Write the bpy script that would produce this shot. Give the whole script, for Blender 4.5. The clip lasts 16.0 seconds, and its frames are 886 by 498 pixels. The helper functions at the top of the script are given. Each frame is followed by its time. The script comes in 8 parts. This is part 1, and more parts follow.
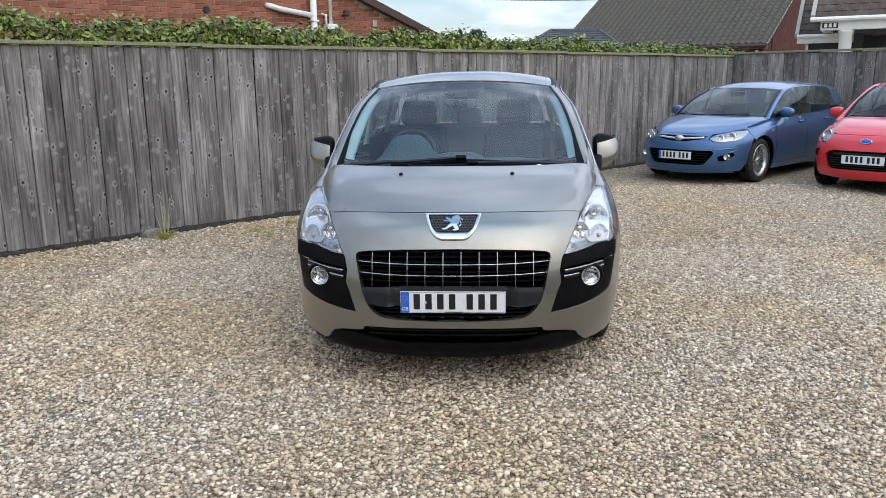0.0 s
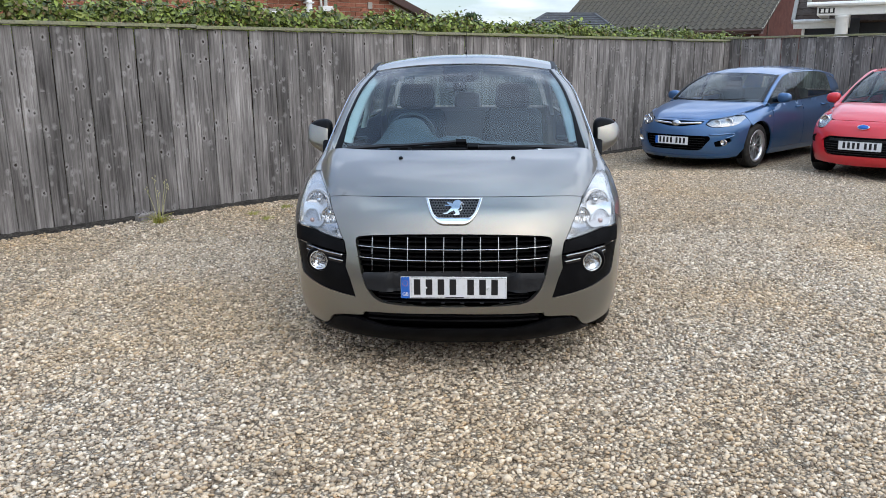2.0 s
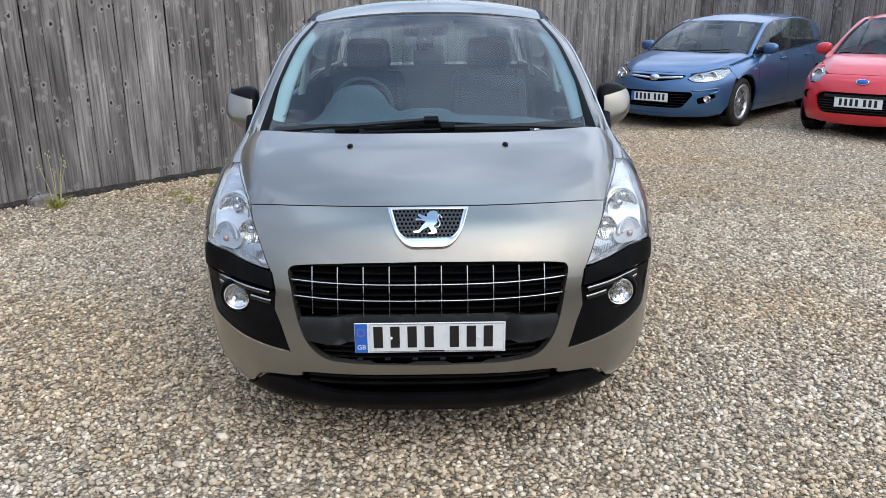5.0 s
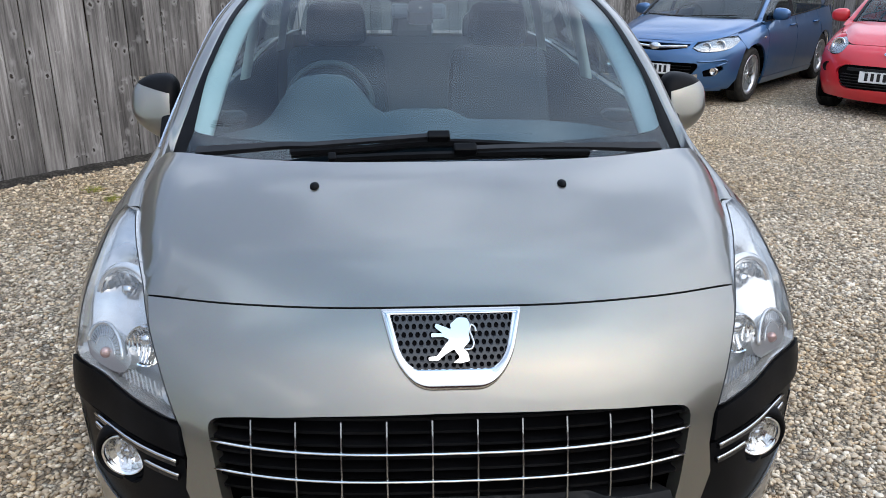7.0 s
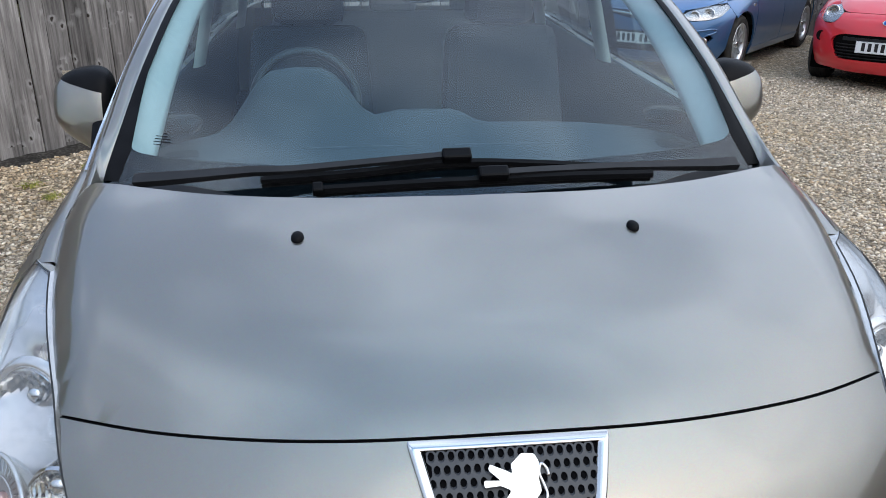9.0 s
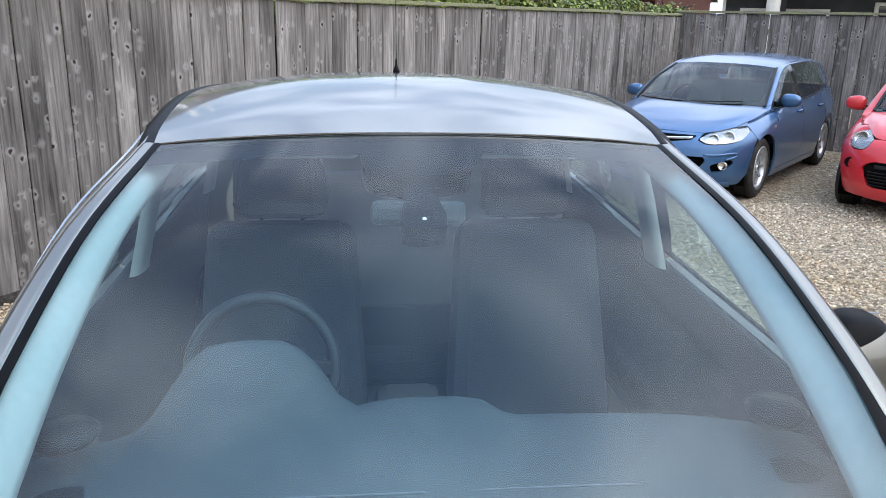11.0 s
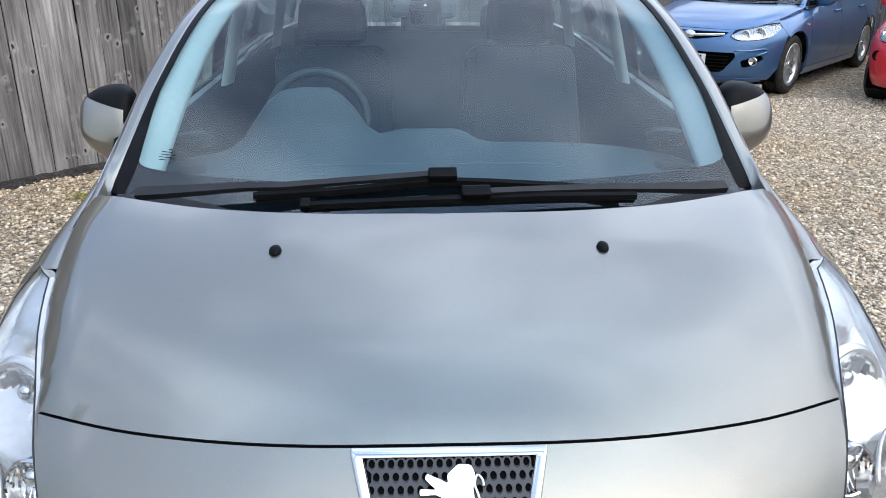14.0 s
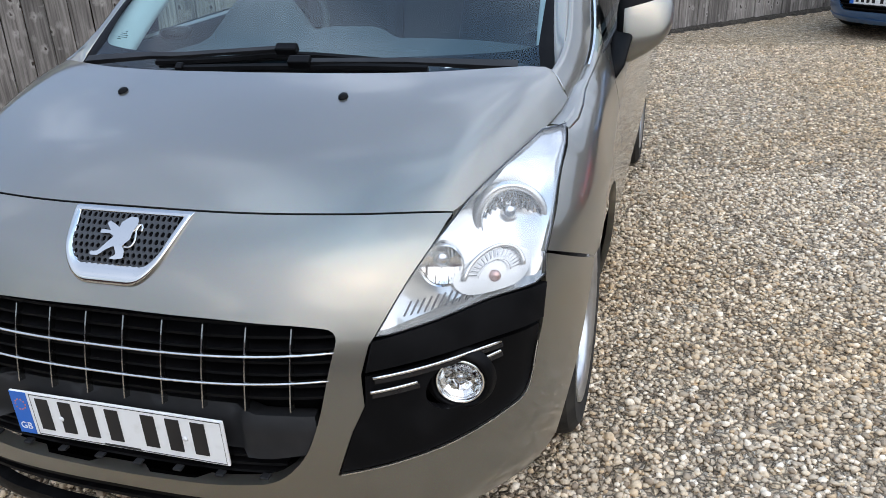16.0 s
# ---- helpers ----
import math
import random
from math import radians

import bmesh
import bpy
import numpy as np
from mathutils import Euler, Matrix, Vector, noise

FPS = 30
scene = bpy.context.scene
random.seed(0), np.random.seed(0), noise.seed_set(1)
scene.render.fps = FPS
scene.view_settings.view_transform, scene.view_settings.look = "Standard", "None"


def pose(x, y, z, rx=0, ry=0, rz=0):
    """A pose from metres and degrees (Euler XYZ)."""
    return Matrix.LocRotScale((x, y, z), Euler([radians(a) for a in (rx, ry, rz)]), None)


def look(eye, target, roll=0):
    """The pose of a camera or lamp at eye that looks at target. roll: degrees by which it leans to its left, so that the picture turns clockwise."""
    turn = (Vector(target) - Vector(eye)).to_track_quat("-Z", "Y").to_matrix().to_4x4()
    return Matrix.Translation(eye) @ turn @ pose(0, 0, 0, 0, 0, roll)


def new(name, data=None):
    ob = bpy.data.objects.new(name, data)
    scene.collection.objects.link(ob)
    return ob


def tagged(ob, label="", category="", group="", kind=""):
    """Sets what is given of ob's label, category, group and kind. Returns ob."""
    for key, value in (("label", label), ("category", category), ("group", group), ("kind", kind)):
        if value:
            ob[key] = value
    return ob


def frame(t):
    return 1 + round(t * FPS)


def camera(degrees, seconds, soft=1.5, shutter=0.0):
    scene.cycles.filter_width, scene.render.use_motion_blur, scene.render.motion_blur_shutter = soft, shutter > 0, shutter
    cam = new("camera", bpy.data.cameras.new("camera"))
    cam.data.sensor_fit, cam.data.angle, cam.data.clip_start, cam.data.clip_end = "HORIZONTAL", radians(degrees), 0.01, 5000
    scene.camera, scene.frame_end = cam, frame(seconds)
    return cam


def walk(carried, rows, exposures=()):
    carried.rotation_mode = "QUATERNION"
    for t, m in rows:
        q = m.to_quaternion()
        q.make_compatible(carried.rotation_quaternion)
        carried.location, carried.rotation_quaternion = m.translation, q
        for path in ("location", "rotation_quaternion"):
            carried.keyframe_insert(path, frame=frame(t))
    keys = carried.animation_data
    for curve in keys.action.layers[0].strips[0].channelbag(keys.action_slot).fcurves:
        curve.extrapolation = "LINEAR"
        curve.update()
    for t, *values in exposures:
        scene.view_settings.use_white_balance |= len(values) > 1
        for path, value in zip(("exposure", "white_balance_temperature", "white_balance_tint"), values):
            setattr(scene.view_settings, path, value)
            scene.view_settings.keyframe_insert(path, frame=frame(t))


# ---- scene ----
cam = camera(58.0, 16.0, soft=0.75)
PATH = [
    (0, (0.147, -3.804, 1.566), (0.05, -1.852, 1.142), -0.8),
    (0.5, (0.145, -3.808, 1.559), (0.049, -1.856, 1.131), -0.6),
    (1, (0.143, -3.804, 1.559), (0.048, -1.855, 1.122), -0.4),
    (1.5, (0.134, -3.793, 1.561), (0.044, -1.846, 1.114), -0.4),
    (2, (0.108, -3.771, 1.561), (0.028, -1.827, 1.099), -0.5),
    (2.5, (0.068, -3.753, 1.562), (0.005, -1.814, 1.075), -0.6),
    (3, (0.007, -3.712, 1.559), (-0.037, -1.781, 1.04), -0.7),
    (3.5, (0.004, -3.479, 1.534), (-0.016, -1.556, 0.985), -0.7),
    (3.7, (0.018, -3.353, 1.542), (0.003, -1.432, 0.983), -0.7),
    (5.8, (-0.086, -2.02, 1.568), (0.009, -0.115, 0.966), -0.3),
    (6, (-0.124, -1.88, 1.565), (-0.016, 0.021, 0.954), -0.2),
    (6.5, (-0.166, -1.586, 1.572), (-0.036, 0.303, 0.927), 0.1),
    (7, (-0.125, -1.308, 1.56), (0.014, 0.567, 0.88), 0.3),
    (7.5, (-0.114, -1.149, 1.558), (0.024, 0.713, 0.84), 0.3),
    (8, (-0.184, -1.014, 1.551), (-0.034, 0.836, 0.806), 0.1),
    (8.5, (-0.238, -0.837, 1.557), (-0.054, 1.004, 0.796), 0.1),
    (9, (-0.204, -0.731, 1.555), (0.02, 1.106, 0.799), 0.3),
    (9.5, (-0.141, -0.556, 1.573), (0.111, 1.29, 0.848), 0.9),
    (10, (-0.102, -0.385, 1.639), (0.148, 1.482, 0.967), 1.2),
    (10.2, (-0.103, -0.318, 1.664), (0.142, 1.558, 1.015), 1.2),
    (10.7, (-0.116, -0.084, 1.738), (0.123, 1.812, 1.146), 1.2),
    (11.2, (-0.165, 0.187, 1.813), (0.068, 2.098, 1.27), 1.1),
    (11.7, (-0.212, 0.357, 1.857), (0.012, 2.277, 1.345), 1.0),
    (12.0, (-0.223, 0.354, 1.857), (-0.006, 2.276, 1.348), 1.0),
    (12.3, (-0.21, 0.236, 1.829), (-0.005, 2.156, 1.309), 1.1),
    (12.5, (-0.193, 0.122, 1.794), (0.005, 2.041, 1.264), 1.2),
    (13, (-0.134, -0.226, 1.733), (0.034, 1.685, 1.167), 1.2),
    (13.5, (-0.118, -0.539, 1.641), (0.014, 1.356, 1.013), 0.4),
    (14, (-0.05, -0.788, 1.574), (0.034, 1.076, 0.855), 0.0),
    (14.5, (0.183, -1.072, 1.51), (0.178, 0.763, 0.715), -0.7),
    (15, (0.396, -1.149, 1.469), (0.248, 0.667, 0.645), -1.6),
    (15.5, (0.693, -1.121, 1.469), (0.368, 0.673, 0.646), -2.3),
    (16, (1.071, -1.144, 1.447), (0.548, 0.615, 0.653), -2.5),
]
EXPOSURES = [(0.0, 0.84), (3.5, 0.90), (6.0, 0.90), (7.5, 0.90), (8.5, 0.84), (9.0, 0.82), (9.5, 0.86), (10.0, 1.04), (12.3, 1.28), (13.5, 1.28), (14.0, 1.20), (14.5, 0.95), (16.0, 0.94)]
walk(cam, [(t, look(eye, target, roll)) for t, eye, target, roll in PATH], EXPOSURES)

# ---- world, sun and exposure ----
world = bpy.data.worlds.new("sky")
scene.world = world
world.use_nodes = True
SUN_AZ, SUN_EL = radians(150.0), radians(52.0)


def build_sky():
    nt = world.node_tree
    nt.nodes.clear()
    N, L = nt.nodes.new, nt.links.new
    sky = N("ShaderNodeTexSky")
    sky.sky_type, sky.sun_disc = "NISHITA", False
    sky.sun_elevation, sky.sun_rotation = SUN_EL, SUN_AZ
    co = N("ShaderNodeTexCoord")
    sep = N("ShaderNodeSeparateXYZ")
    L(co.outputs["Generated"], sep.inputs[0])
    up = N("ShaderNodeMath")
    up.operation = "MAXIMUM"
    up.inputs[1].default_value = 0.0
    L(sep.outputs[2], up.inputs[0])
    add = N("ShaderNodeMath")
    add.operation = "ADD"
    add.inputs[1].default_value = 0.22
    L(up.outputs[0], add.inputs[0])
    flat = N("ShaderNodeCombineXYZ")
    for k in (0, 1):
        dv = N("ShaderNodeMath")
        dv.operation = "DIVIDE"
        L(sep.outputs[k], dv.inputs[0])
        L(add.outputs[0], dv.inputs[1])
        L(dv.outputs[0], flat.inputs[k])
    n1 = N("ShaderNodeTexNoise")
    n1.inputs["Scale"].default_value, n1.inputs["Detail"].default_value, n1.inputs["Roughness"].default_value = 2.4, 6.0, 0.52
    n1.inputs["Distortion"].default_value = 0.35
    L(flat.outputs[0], n1.inputs["Vector"])
    ramp = N("ShaderNodeValToRGB")
    ramp.color_ramp.elements[0].position, ramp.color_ramp.elements[1].position = 0.41, 0.60
    lean = N("ShaderNodeMath")
    lean.operation = "MULTIPLY_ADD"
    lean.inputs[1].default_value = 0.22
    L(sep.outputs[0], lean.inputs[0])
    L(n1.outputs["Fac"], lean.inputs[2])
    L(lean.outputs[0], ramp.inputs[0])
    n2 = N("ShaderNodeTexNoise")
    n2.inputs["Scale"].default_value, n2.inputs["Detail"].default_value = 4.0, 5.0
    L(flat.outputs[0], n2.inputs["Vector"])
    cl = N("ShaderNodeValToRGB")
    cl.color_ramp.elements[0].position, cl.color_ramp.elements[0].color = 0.3, (5.7, 6.5, 7.8, 1)
    cl.color_ramp.elements[1].position, cl.color_ramp.elements[1].color = 0.7, (9.0, 9.6, 10.7, 1)
    L(n2.outputs["Fac"], cl.inputs[0])
    mix = N("ShaderNodeMix")
    mix.data_type = "RGBA"
    sc = N("ShaderNodeMath")
    sc.operation = "MULTIPLY"
    sc.inputs[1].default_value = 0.66
    hz = N("ShaderNodeMath")
    hz.operation = "ADD"
    hz.inputs[1].default_value = 0.20
    L(ramp.outputs[0], sc.inputs[0])
    L(sc.outputs[0], hz.inputs[0])
    L(hz.outputs[0], mix.inputs["Factor"])
    L(sky.outputs[0], mix.inputs["A"])
    L(cl.outputs[0], mix.inputs["B"])
    grad = N("ShaderNodeValToRGB")
    grad.color_ramp.interpolation = "EASE"
    g = grad.color_ramp.elements
    g[0].position, g[0].color = 0.0, (0.52, 0.52, 0.52, 1)
    g[1].position, g[1].color = 1.0, (0.56, 0.76, 0.94, 1)
    for at, v in ((0.22, (0.47, 0.47, 0.48)), (0.42, (0.72, 0.72, 0.73)), (0.56, (0.90, 0.90, 0.92)), (0.76, (0.96, 0.97, 1.00)), (0.92, (0.96, 1.06, 1.14))):
        k = g.new(at)
        k.color = (*v, 1)
    L(up.outputs[0], grad.inputs[0])
    dim = N("ShaderNodeMix")
    dim.data_type, dim.blend_type = "RGBA", "MULTIPLY"
    dim.inputs["Factor"].default_value = 1.0
    L(mix.outputs["Result"], dim.inputs["A"])
    L(grad.outputs[0], dim.inputs["B"])
    # brighter and whiter towards the sun, dimmer and bluer away from it
    side = N("ShaderNodeMapRange")
    side.inputs["From Min"].default_value, side.inputs["From Max"].default_value = -0.6, 0.45
    L(sep.outputs[1], side.inputs["Value"])
    cast = N("ShaderNodeMix")
    cast.data_type = "RGBA"
    cast.inputs["A"].default_value, cast.inputs["B"].default_value = (1.20, 1.12, 0.99, 1), (0.79, 0.82, 0.855, 1)
    L(side.outputs[0], cast.inputs["Factor"])
    hue = N("ShaderNodeMix")
    hue.data_type, hue.blend_type = "RGBA", "MULTIPLY"
    hue.inputs["Factor"].default_value = 1.0
    L(dim.outputs["Result"], hue.inputs["A"])
    L(cast.outputs["Result"], hue.inputs["B"])
    bg = N("ShaderNodeBackground")
    bg.inputs["Strength"].default_value = 0.178
    L(hue.outputs["Result"], bg.inputs["Color"])
    out = N("ShaderNodeOutputWorld")
    L(bg.outputs[0], out.inputs[0])


build_sky()
sun_data = bpy.data.lights.new("sun", "SUN")
sun_data.energy, sun_data.angle, sun_data.color = 0.16, radians(50.0), (1.0, 0.95, 0.87)
sun = new("sun", sun_data)
sun.matrix_world = look((math.sin(SUN_AZ) * math.cos(SUN_EL) * 30, math.cos(SUN_AZ) * math.cos(SUN_EL) * 30, math.sin(SUN_EL) * 30), (0, 0, 0))

# ---- materials ----
def material(name, color, rough=0.5, metal=0.0, coat=0.0, spec=0.5, trans=0.0, ior=1.45, emit=0.0):
    m = bpy.data.materials.new(name)
    m.use_nodes = True
    b = m.node_tree.nodes["Principled BSDF"]
    b.inputs["Base Color"].default_value = (*color, 1)
    b.inputs["Roughness"].default_value, b.inputs["Metallic"].default_value = rough, metal
    b.inputs["Coat Weight"].default_value, b.inputs["Coat Roughness"].default_value = coat, 0.06
    b.inputs["Specular IOR Level"].default_value = spec
    b.inputs["Transmission Weight"].default_value, b.inputs["IOR"].default_value = trans, ior
    if emit:
        b.inputs["Emission Color"].default_value, b.inputs["Emission Strength"].default_value = (*color, 1), emit
    return m


def nodes_of(m):
    t = m.node_tree
    return t, t.nodes["Principled BSDF"], t.nodes.new, t.links.new


def vary(m, spots, coords="Object", bump=0.0, bump_scale=200.0, rough=(), per_object=0.0):
    """Mixes colours into a material by noise: spots is a list of (scale, detail, low, high, colour, strength)."""
    t, b, N, L = nodes_of(m)
    co = N("ShaderNodeTexCoord")
    base = N("ShaderNodeRGB")
    base.outputs[0].default_value = b.inputs["Base Color"].default_value
    last = base.outputs[0]
    for scale, detail, low, high, color, strength in spots:
        n = N("ShaderNodeTexNoise")
        if isinstance(scale, (tuple, list)):
            mp = N("ShaderNodeMapping")
            mp.inputs["Scale"].default_value = scale
            L(co.outputs[coords], mp.inputs[0])
            L(mp.outputs[0], n.inputs["Vector"])
            n.inputs["Scale"].default_value = 1.0
        else:
            L(co.outputs[coords], n.inputs["Vector"])
            n.inputs["Scale"].default_value = scale
        n.inputs["Detail"].default_value = detail
        mr = N("ShaderNodeMapRange")
        mr.inputs["From Min"].default_value, mr.inputs["From Max"].default_value = low, high
        mr.inputs["To Max"].default_value = strength
        L(n.outputs["Fac"], mr.inputs["Value"])
        mx = N("ShaderNodeMix")
        mx.data_type = "RGBA"
        mx.inputs["B"].default_value = (*color, 1)
        L(mr.outputs[0], mx.inputs["Factor"])
        L(last, mx.inputs["A"])
        last = mx.outputs["Result"]
    if per_object:
        oi = N("ShaderNodeObjectInfo")
        mr = N("ShaderNodeMapRange")
        mr.inputs["To Min"].default_value, mr.inputs["To Max"].default_value = 1 - per_object, 1 + per_object
        L(oi.outputs["Random"], mr.inputs["Value"])
        hs = N("ShaderNodeHueSaturation")
        L(mr.outputs[0], hs.inputs["Value"])
        L(last, hs.inputs["Color"])
        last = hs.outputs[0]
    L(last, b.inputs["Base Color"])
    if bump:
        n = N("ShaderNodeTexNoise")
        n.inputs["Scale"].default_value, n.inputs["Detail"].default_value = bump_scale, 4.0
        L(co.outputs[coords], n.inputs["Vector"])
        bp = N("ShaderNodeBump")
        bp.inputs["Strength"].default_value, bp.inputs["Distance"].default_value = bump, 0.01
        L(n.outputs["Fac"], bp.inputs["Height"])
        L(bp.outputs[0], b.inputs["Normal"])
    if rough:
        n = N("ShaderNodeTexNoise")
        n.inputs["Scale"].default_value, n.inputs["Detail"].default_value = rough[0], 3.0
        L(co.outputs[coords], n.inputs["Vector"])
        mr = N("ShaderNodeMapRange")
        mr.inputs["To Min"].default_value, mr.inputs["To Max"].default_value = rough[1], rough[2]
        L(n.outputs["Fac"], mr.inputs["Value"])
        L(mr.outputs[0], b.inputs["Roughness"])
    return m


STONES = [(0.0, (0.22, 0.18, 0.14)), (0.15, (0.33, 0.285, 0.23)), (0.32, (0.52, 0.455, 0.365)), (0.5, (0.43, 0.38, 0.32)),
          (0.66, (0.63, 0.555, 0.445)), (0.78, (0.44, 0.34, 0.23)), (0.88, (0.68, 0.63, 0.55)), (1.0, (0.76, 0.715, 0.64))]


def stone_ramp(N):
    r = N("ShaderNodeValToRGB")
    r.color_ramp.interpolation = "LINEAR"
    e = r.color_ramp.elements
    e[0].position, e[0].color = STONES[0][0], (*STONES[0][1], 1)
    e[1].position, e[1].color = STONES[-1][0], (*STONES[-1][1], 1)
    for p, c in STONES[1:-1]:
        k = e.new(p)
        k.color = (*c, 1)
    return r


def gravel_ground_material():
    m = material("gravel_bed", (0.3, 0.27, 0.23), 0.9, spec=0.2)
    t, b, N, L = nodes_of(m)
    co = N("ShaderNodeTexCoord")
    nz = N("ShaderNodeTexNoise")
    nz.inputs["Scale"].default_value = 60
    L(co.outputs["Object"], nz.inputs["Vector"])
    ad = N("ShaderNodeMix")
    ad.data_type, ad.blend_type = "RGBA", "LINEAR_LIGHT"
    ad.inputs["Factor"].default_value = 0.008
    L(co.outputs["Object"], ad.inputs["A"])
    L(nz.outputs["Color"], ad.inputs["B"])
    v = N("ShaderNodeTexVoronoi")
    v.inputs["Scale"].default_value = 46
    L(ad.outputs["Result"], v.inputs["Vector"])
    ve = N("ShaderNodeTexVoronoi")
    ve.feature = "DISTANCE_TO_EDGE"
    ve.inputs["Scale"].default_value = 46
    L(ad.outputs["Result"], ve.inputs["Vector"])
    wn = N("ShaderNodeSeparateColor")
    L(v.outputs["Color"], wn.inputs[0])
    r = stone_ramp(N)
    L(wn.outputs[0], r.inputs[0])
    big = N("ShaderNodeTexNoise")
    big.inputs["Scale"].default_value, big.inputs["Detail"].default_value = 0.55, 6
    L(co.outputs["Object"], big.inputs["Vector"])
    tint = N("ShaderNodeMix")
    tint.data_type, tint.blend_type = "RGBA", "MULTIPLY"
    tint.inputs["B"].default_value = (1.0, 0.86, 0.68, 1)
    mr = N("ShaderNodeMapRange")
    mr.inputs["From Min"].default_value, mr.inputs["From Max"].default_value = 0.42, 0.66
    mr.inputs["To Min"].default_value, mr.inputs["To Max"].default_value = 0.45, 0.9
    L(big.outputs["Fac"], mr.inputs["Value"])
    L(mr.outputs[0], tint.inputs["Factor"])
    L(r.outputs[0], tint.inputs["A"])
    # shade in the gaps between stones, put into the colour by edge distance
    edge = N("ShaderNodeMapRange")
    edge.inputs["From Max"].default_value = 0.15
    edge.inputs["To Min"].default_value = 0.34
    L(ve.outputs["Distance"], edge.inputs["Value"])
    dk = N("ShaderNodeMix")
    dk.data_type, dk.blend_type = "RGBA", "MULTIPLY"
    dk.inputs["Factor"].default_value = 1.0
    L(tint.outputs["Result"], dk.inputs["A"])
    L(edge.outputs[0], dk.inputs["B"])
    cn = N("ShaderNodeTexNoise")
    cn.inputs["Scale"].default_value, cn.inputs["Detail"].default_value, cn.inputs["Roughness"].default_value = 13.0, 5.0, 0.75
    L(co.outputs["Object"], cn.inputs["Vector"])
    cm = N("ShaderNodeMapRange")
    cm.inputs["From Min"].default_value, cm.inputs["From Max"].default_value = 0.32, 0.68
    cm.inputs["To Min"].default_value, cm.inputs["To Max"].default_value = 0.60, 1.55
    L(cn.outputs["Fac"], cm.inputs["Value"])
    ck = N("ShaderNodeMix")
    ck.data_type, ck.blend_type = "RGBA", "MULTIPLY"
    ck.inputs["Factor"].default_value = 1.0
    L(dk.outputs["Result"], ck.inputs["A"])
    L(cm.outputs[0], ck.inputs["B"])
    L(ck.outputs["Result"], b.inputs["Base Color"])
    hr = N("ShaderNodeMapRange")
    hr.inputs["From Max"].default_value = 0.28
    L(ve.outputs["Distance"], hr.inputs["Value"])
    bp = N("ShaderNodeBump")
    bp.inputs["Strength"].default_value, bp.inputs["Distance"].default_value = 1.0, 0.012
    L(hr.outputs[0], bp.inputs["Height"])
    L(bp.outputs[0], b.inputs["Normal"])
    return m


def gravel_stone_material():
    m = material("gravel_stone", (0.4, 0.36, 0.3), 0.75, spec=0.3)
    t, b, N, L = nodes_of(m)
    g = N("ShaderNodeNewGeometry")
    r = stone_ramp(N)
    L(g.outputs["Random Per Island"], r.inputs[0])
    co = N("ShaderNodeTexCoord")
    n = N("ShaderNodeTexNoise")
    n.inputs["Scale"].default_value, n.inputs["Detail"].default_value = 140, 4
    L(co.outputs["Object"], n.inputs["Vector"])
    mr = N("ShaderNodeMapRange")
    mr.inputs["To Min"].default_value, mr.inputs["To Max"].default_value = 0.85, 1.4
    L(n.outputs["Fac"], mr.inputs["Value"])
    mx = N("ShaderNodeMix")
    mx.data_type, mx.blend_type = "RGBA", "MULTIPLY"
    mx.inputs["Factor"].default_value = 1.0
    L(r.outputs[0], mx.inputs["A"])
    L(mr.outputs[0], mx.inputs["B"])
    big = N("ShaderNodeTexNoise")
    big.inputs["Scale"].default_value, big.inputs["Detail"].default_value = 0.55, 6
    L(co.outputs["Object"], big.inputs["Vector"])
    mr2 = N("ShaderNodeMapRange")
    mr2.inputs["From Min"].default_value, mr2.inputs["From Max"].default_value, mr2.inputs["To Max"].default_value = 0.42, 0.66, 0.95
    mr2.inputs["To Min"].default_value = 0.4
    L(big.outputs["Fac"], mr2.inputs["Value"])
    tint = N("ShaderNodeMix")
    tint.data_type, tint.blend_type = "RGBA", "MULTIPLY"
    tint.inputs["B"].default_value = (1.0, 0.86, 0.68, 1)
    L(mr2.outputs[0], tint.inputs["Factor"])
    L(mx.outputs["Result"], tint.inputs["A"])
    cn = N("ShaderNodeTexNoise")
    cn.inputs["Scale"].default_value, cn.inputs["Detail"].default_value, cn.inputs["Roughness"].default_value = 13.0, 5.0, 0.75
    L(co.outputs["Object"], cn.inputs["Vector"])
    cm = N("ShaderNodeMapRange")
    cm.inputs["From Min"].default_value, cm.inputs["From Max"].default_value = 0.32, 0.68
    cm.inputs["To Min"].default_value, cm.inputs["To Max"].default_value = 0.85, 1.18
    L(cn.outputs["Fac"], cm.inputs["Value"])
    ck = N("ShaderNodeMix")
    ck.data_type, ck.blend_type = "RGBA", "MULTIPLY"
    ck.inputs["Factor"].default_value = 1.0
    L(tint.outputs["Result"], ck.inputs["A"])
    L(cm.outputs[0], ck.inputs["B"])
    L(ck.outputs["Result"], b.inputs["Base Color"])
    return m


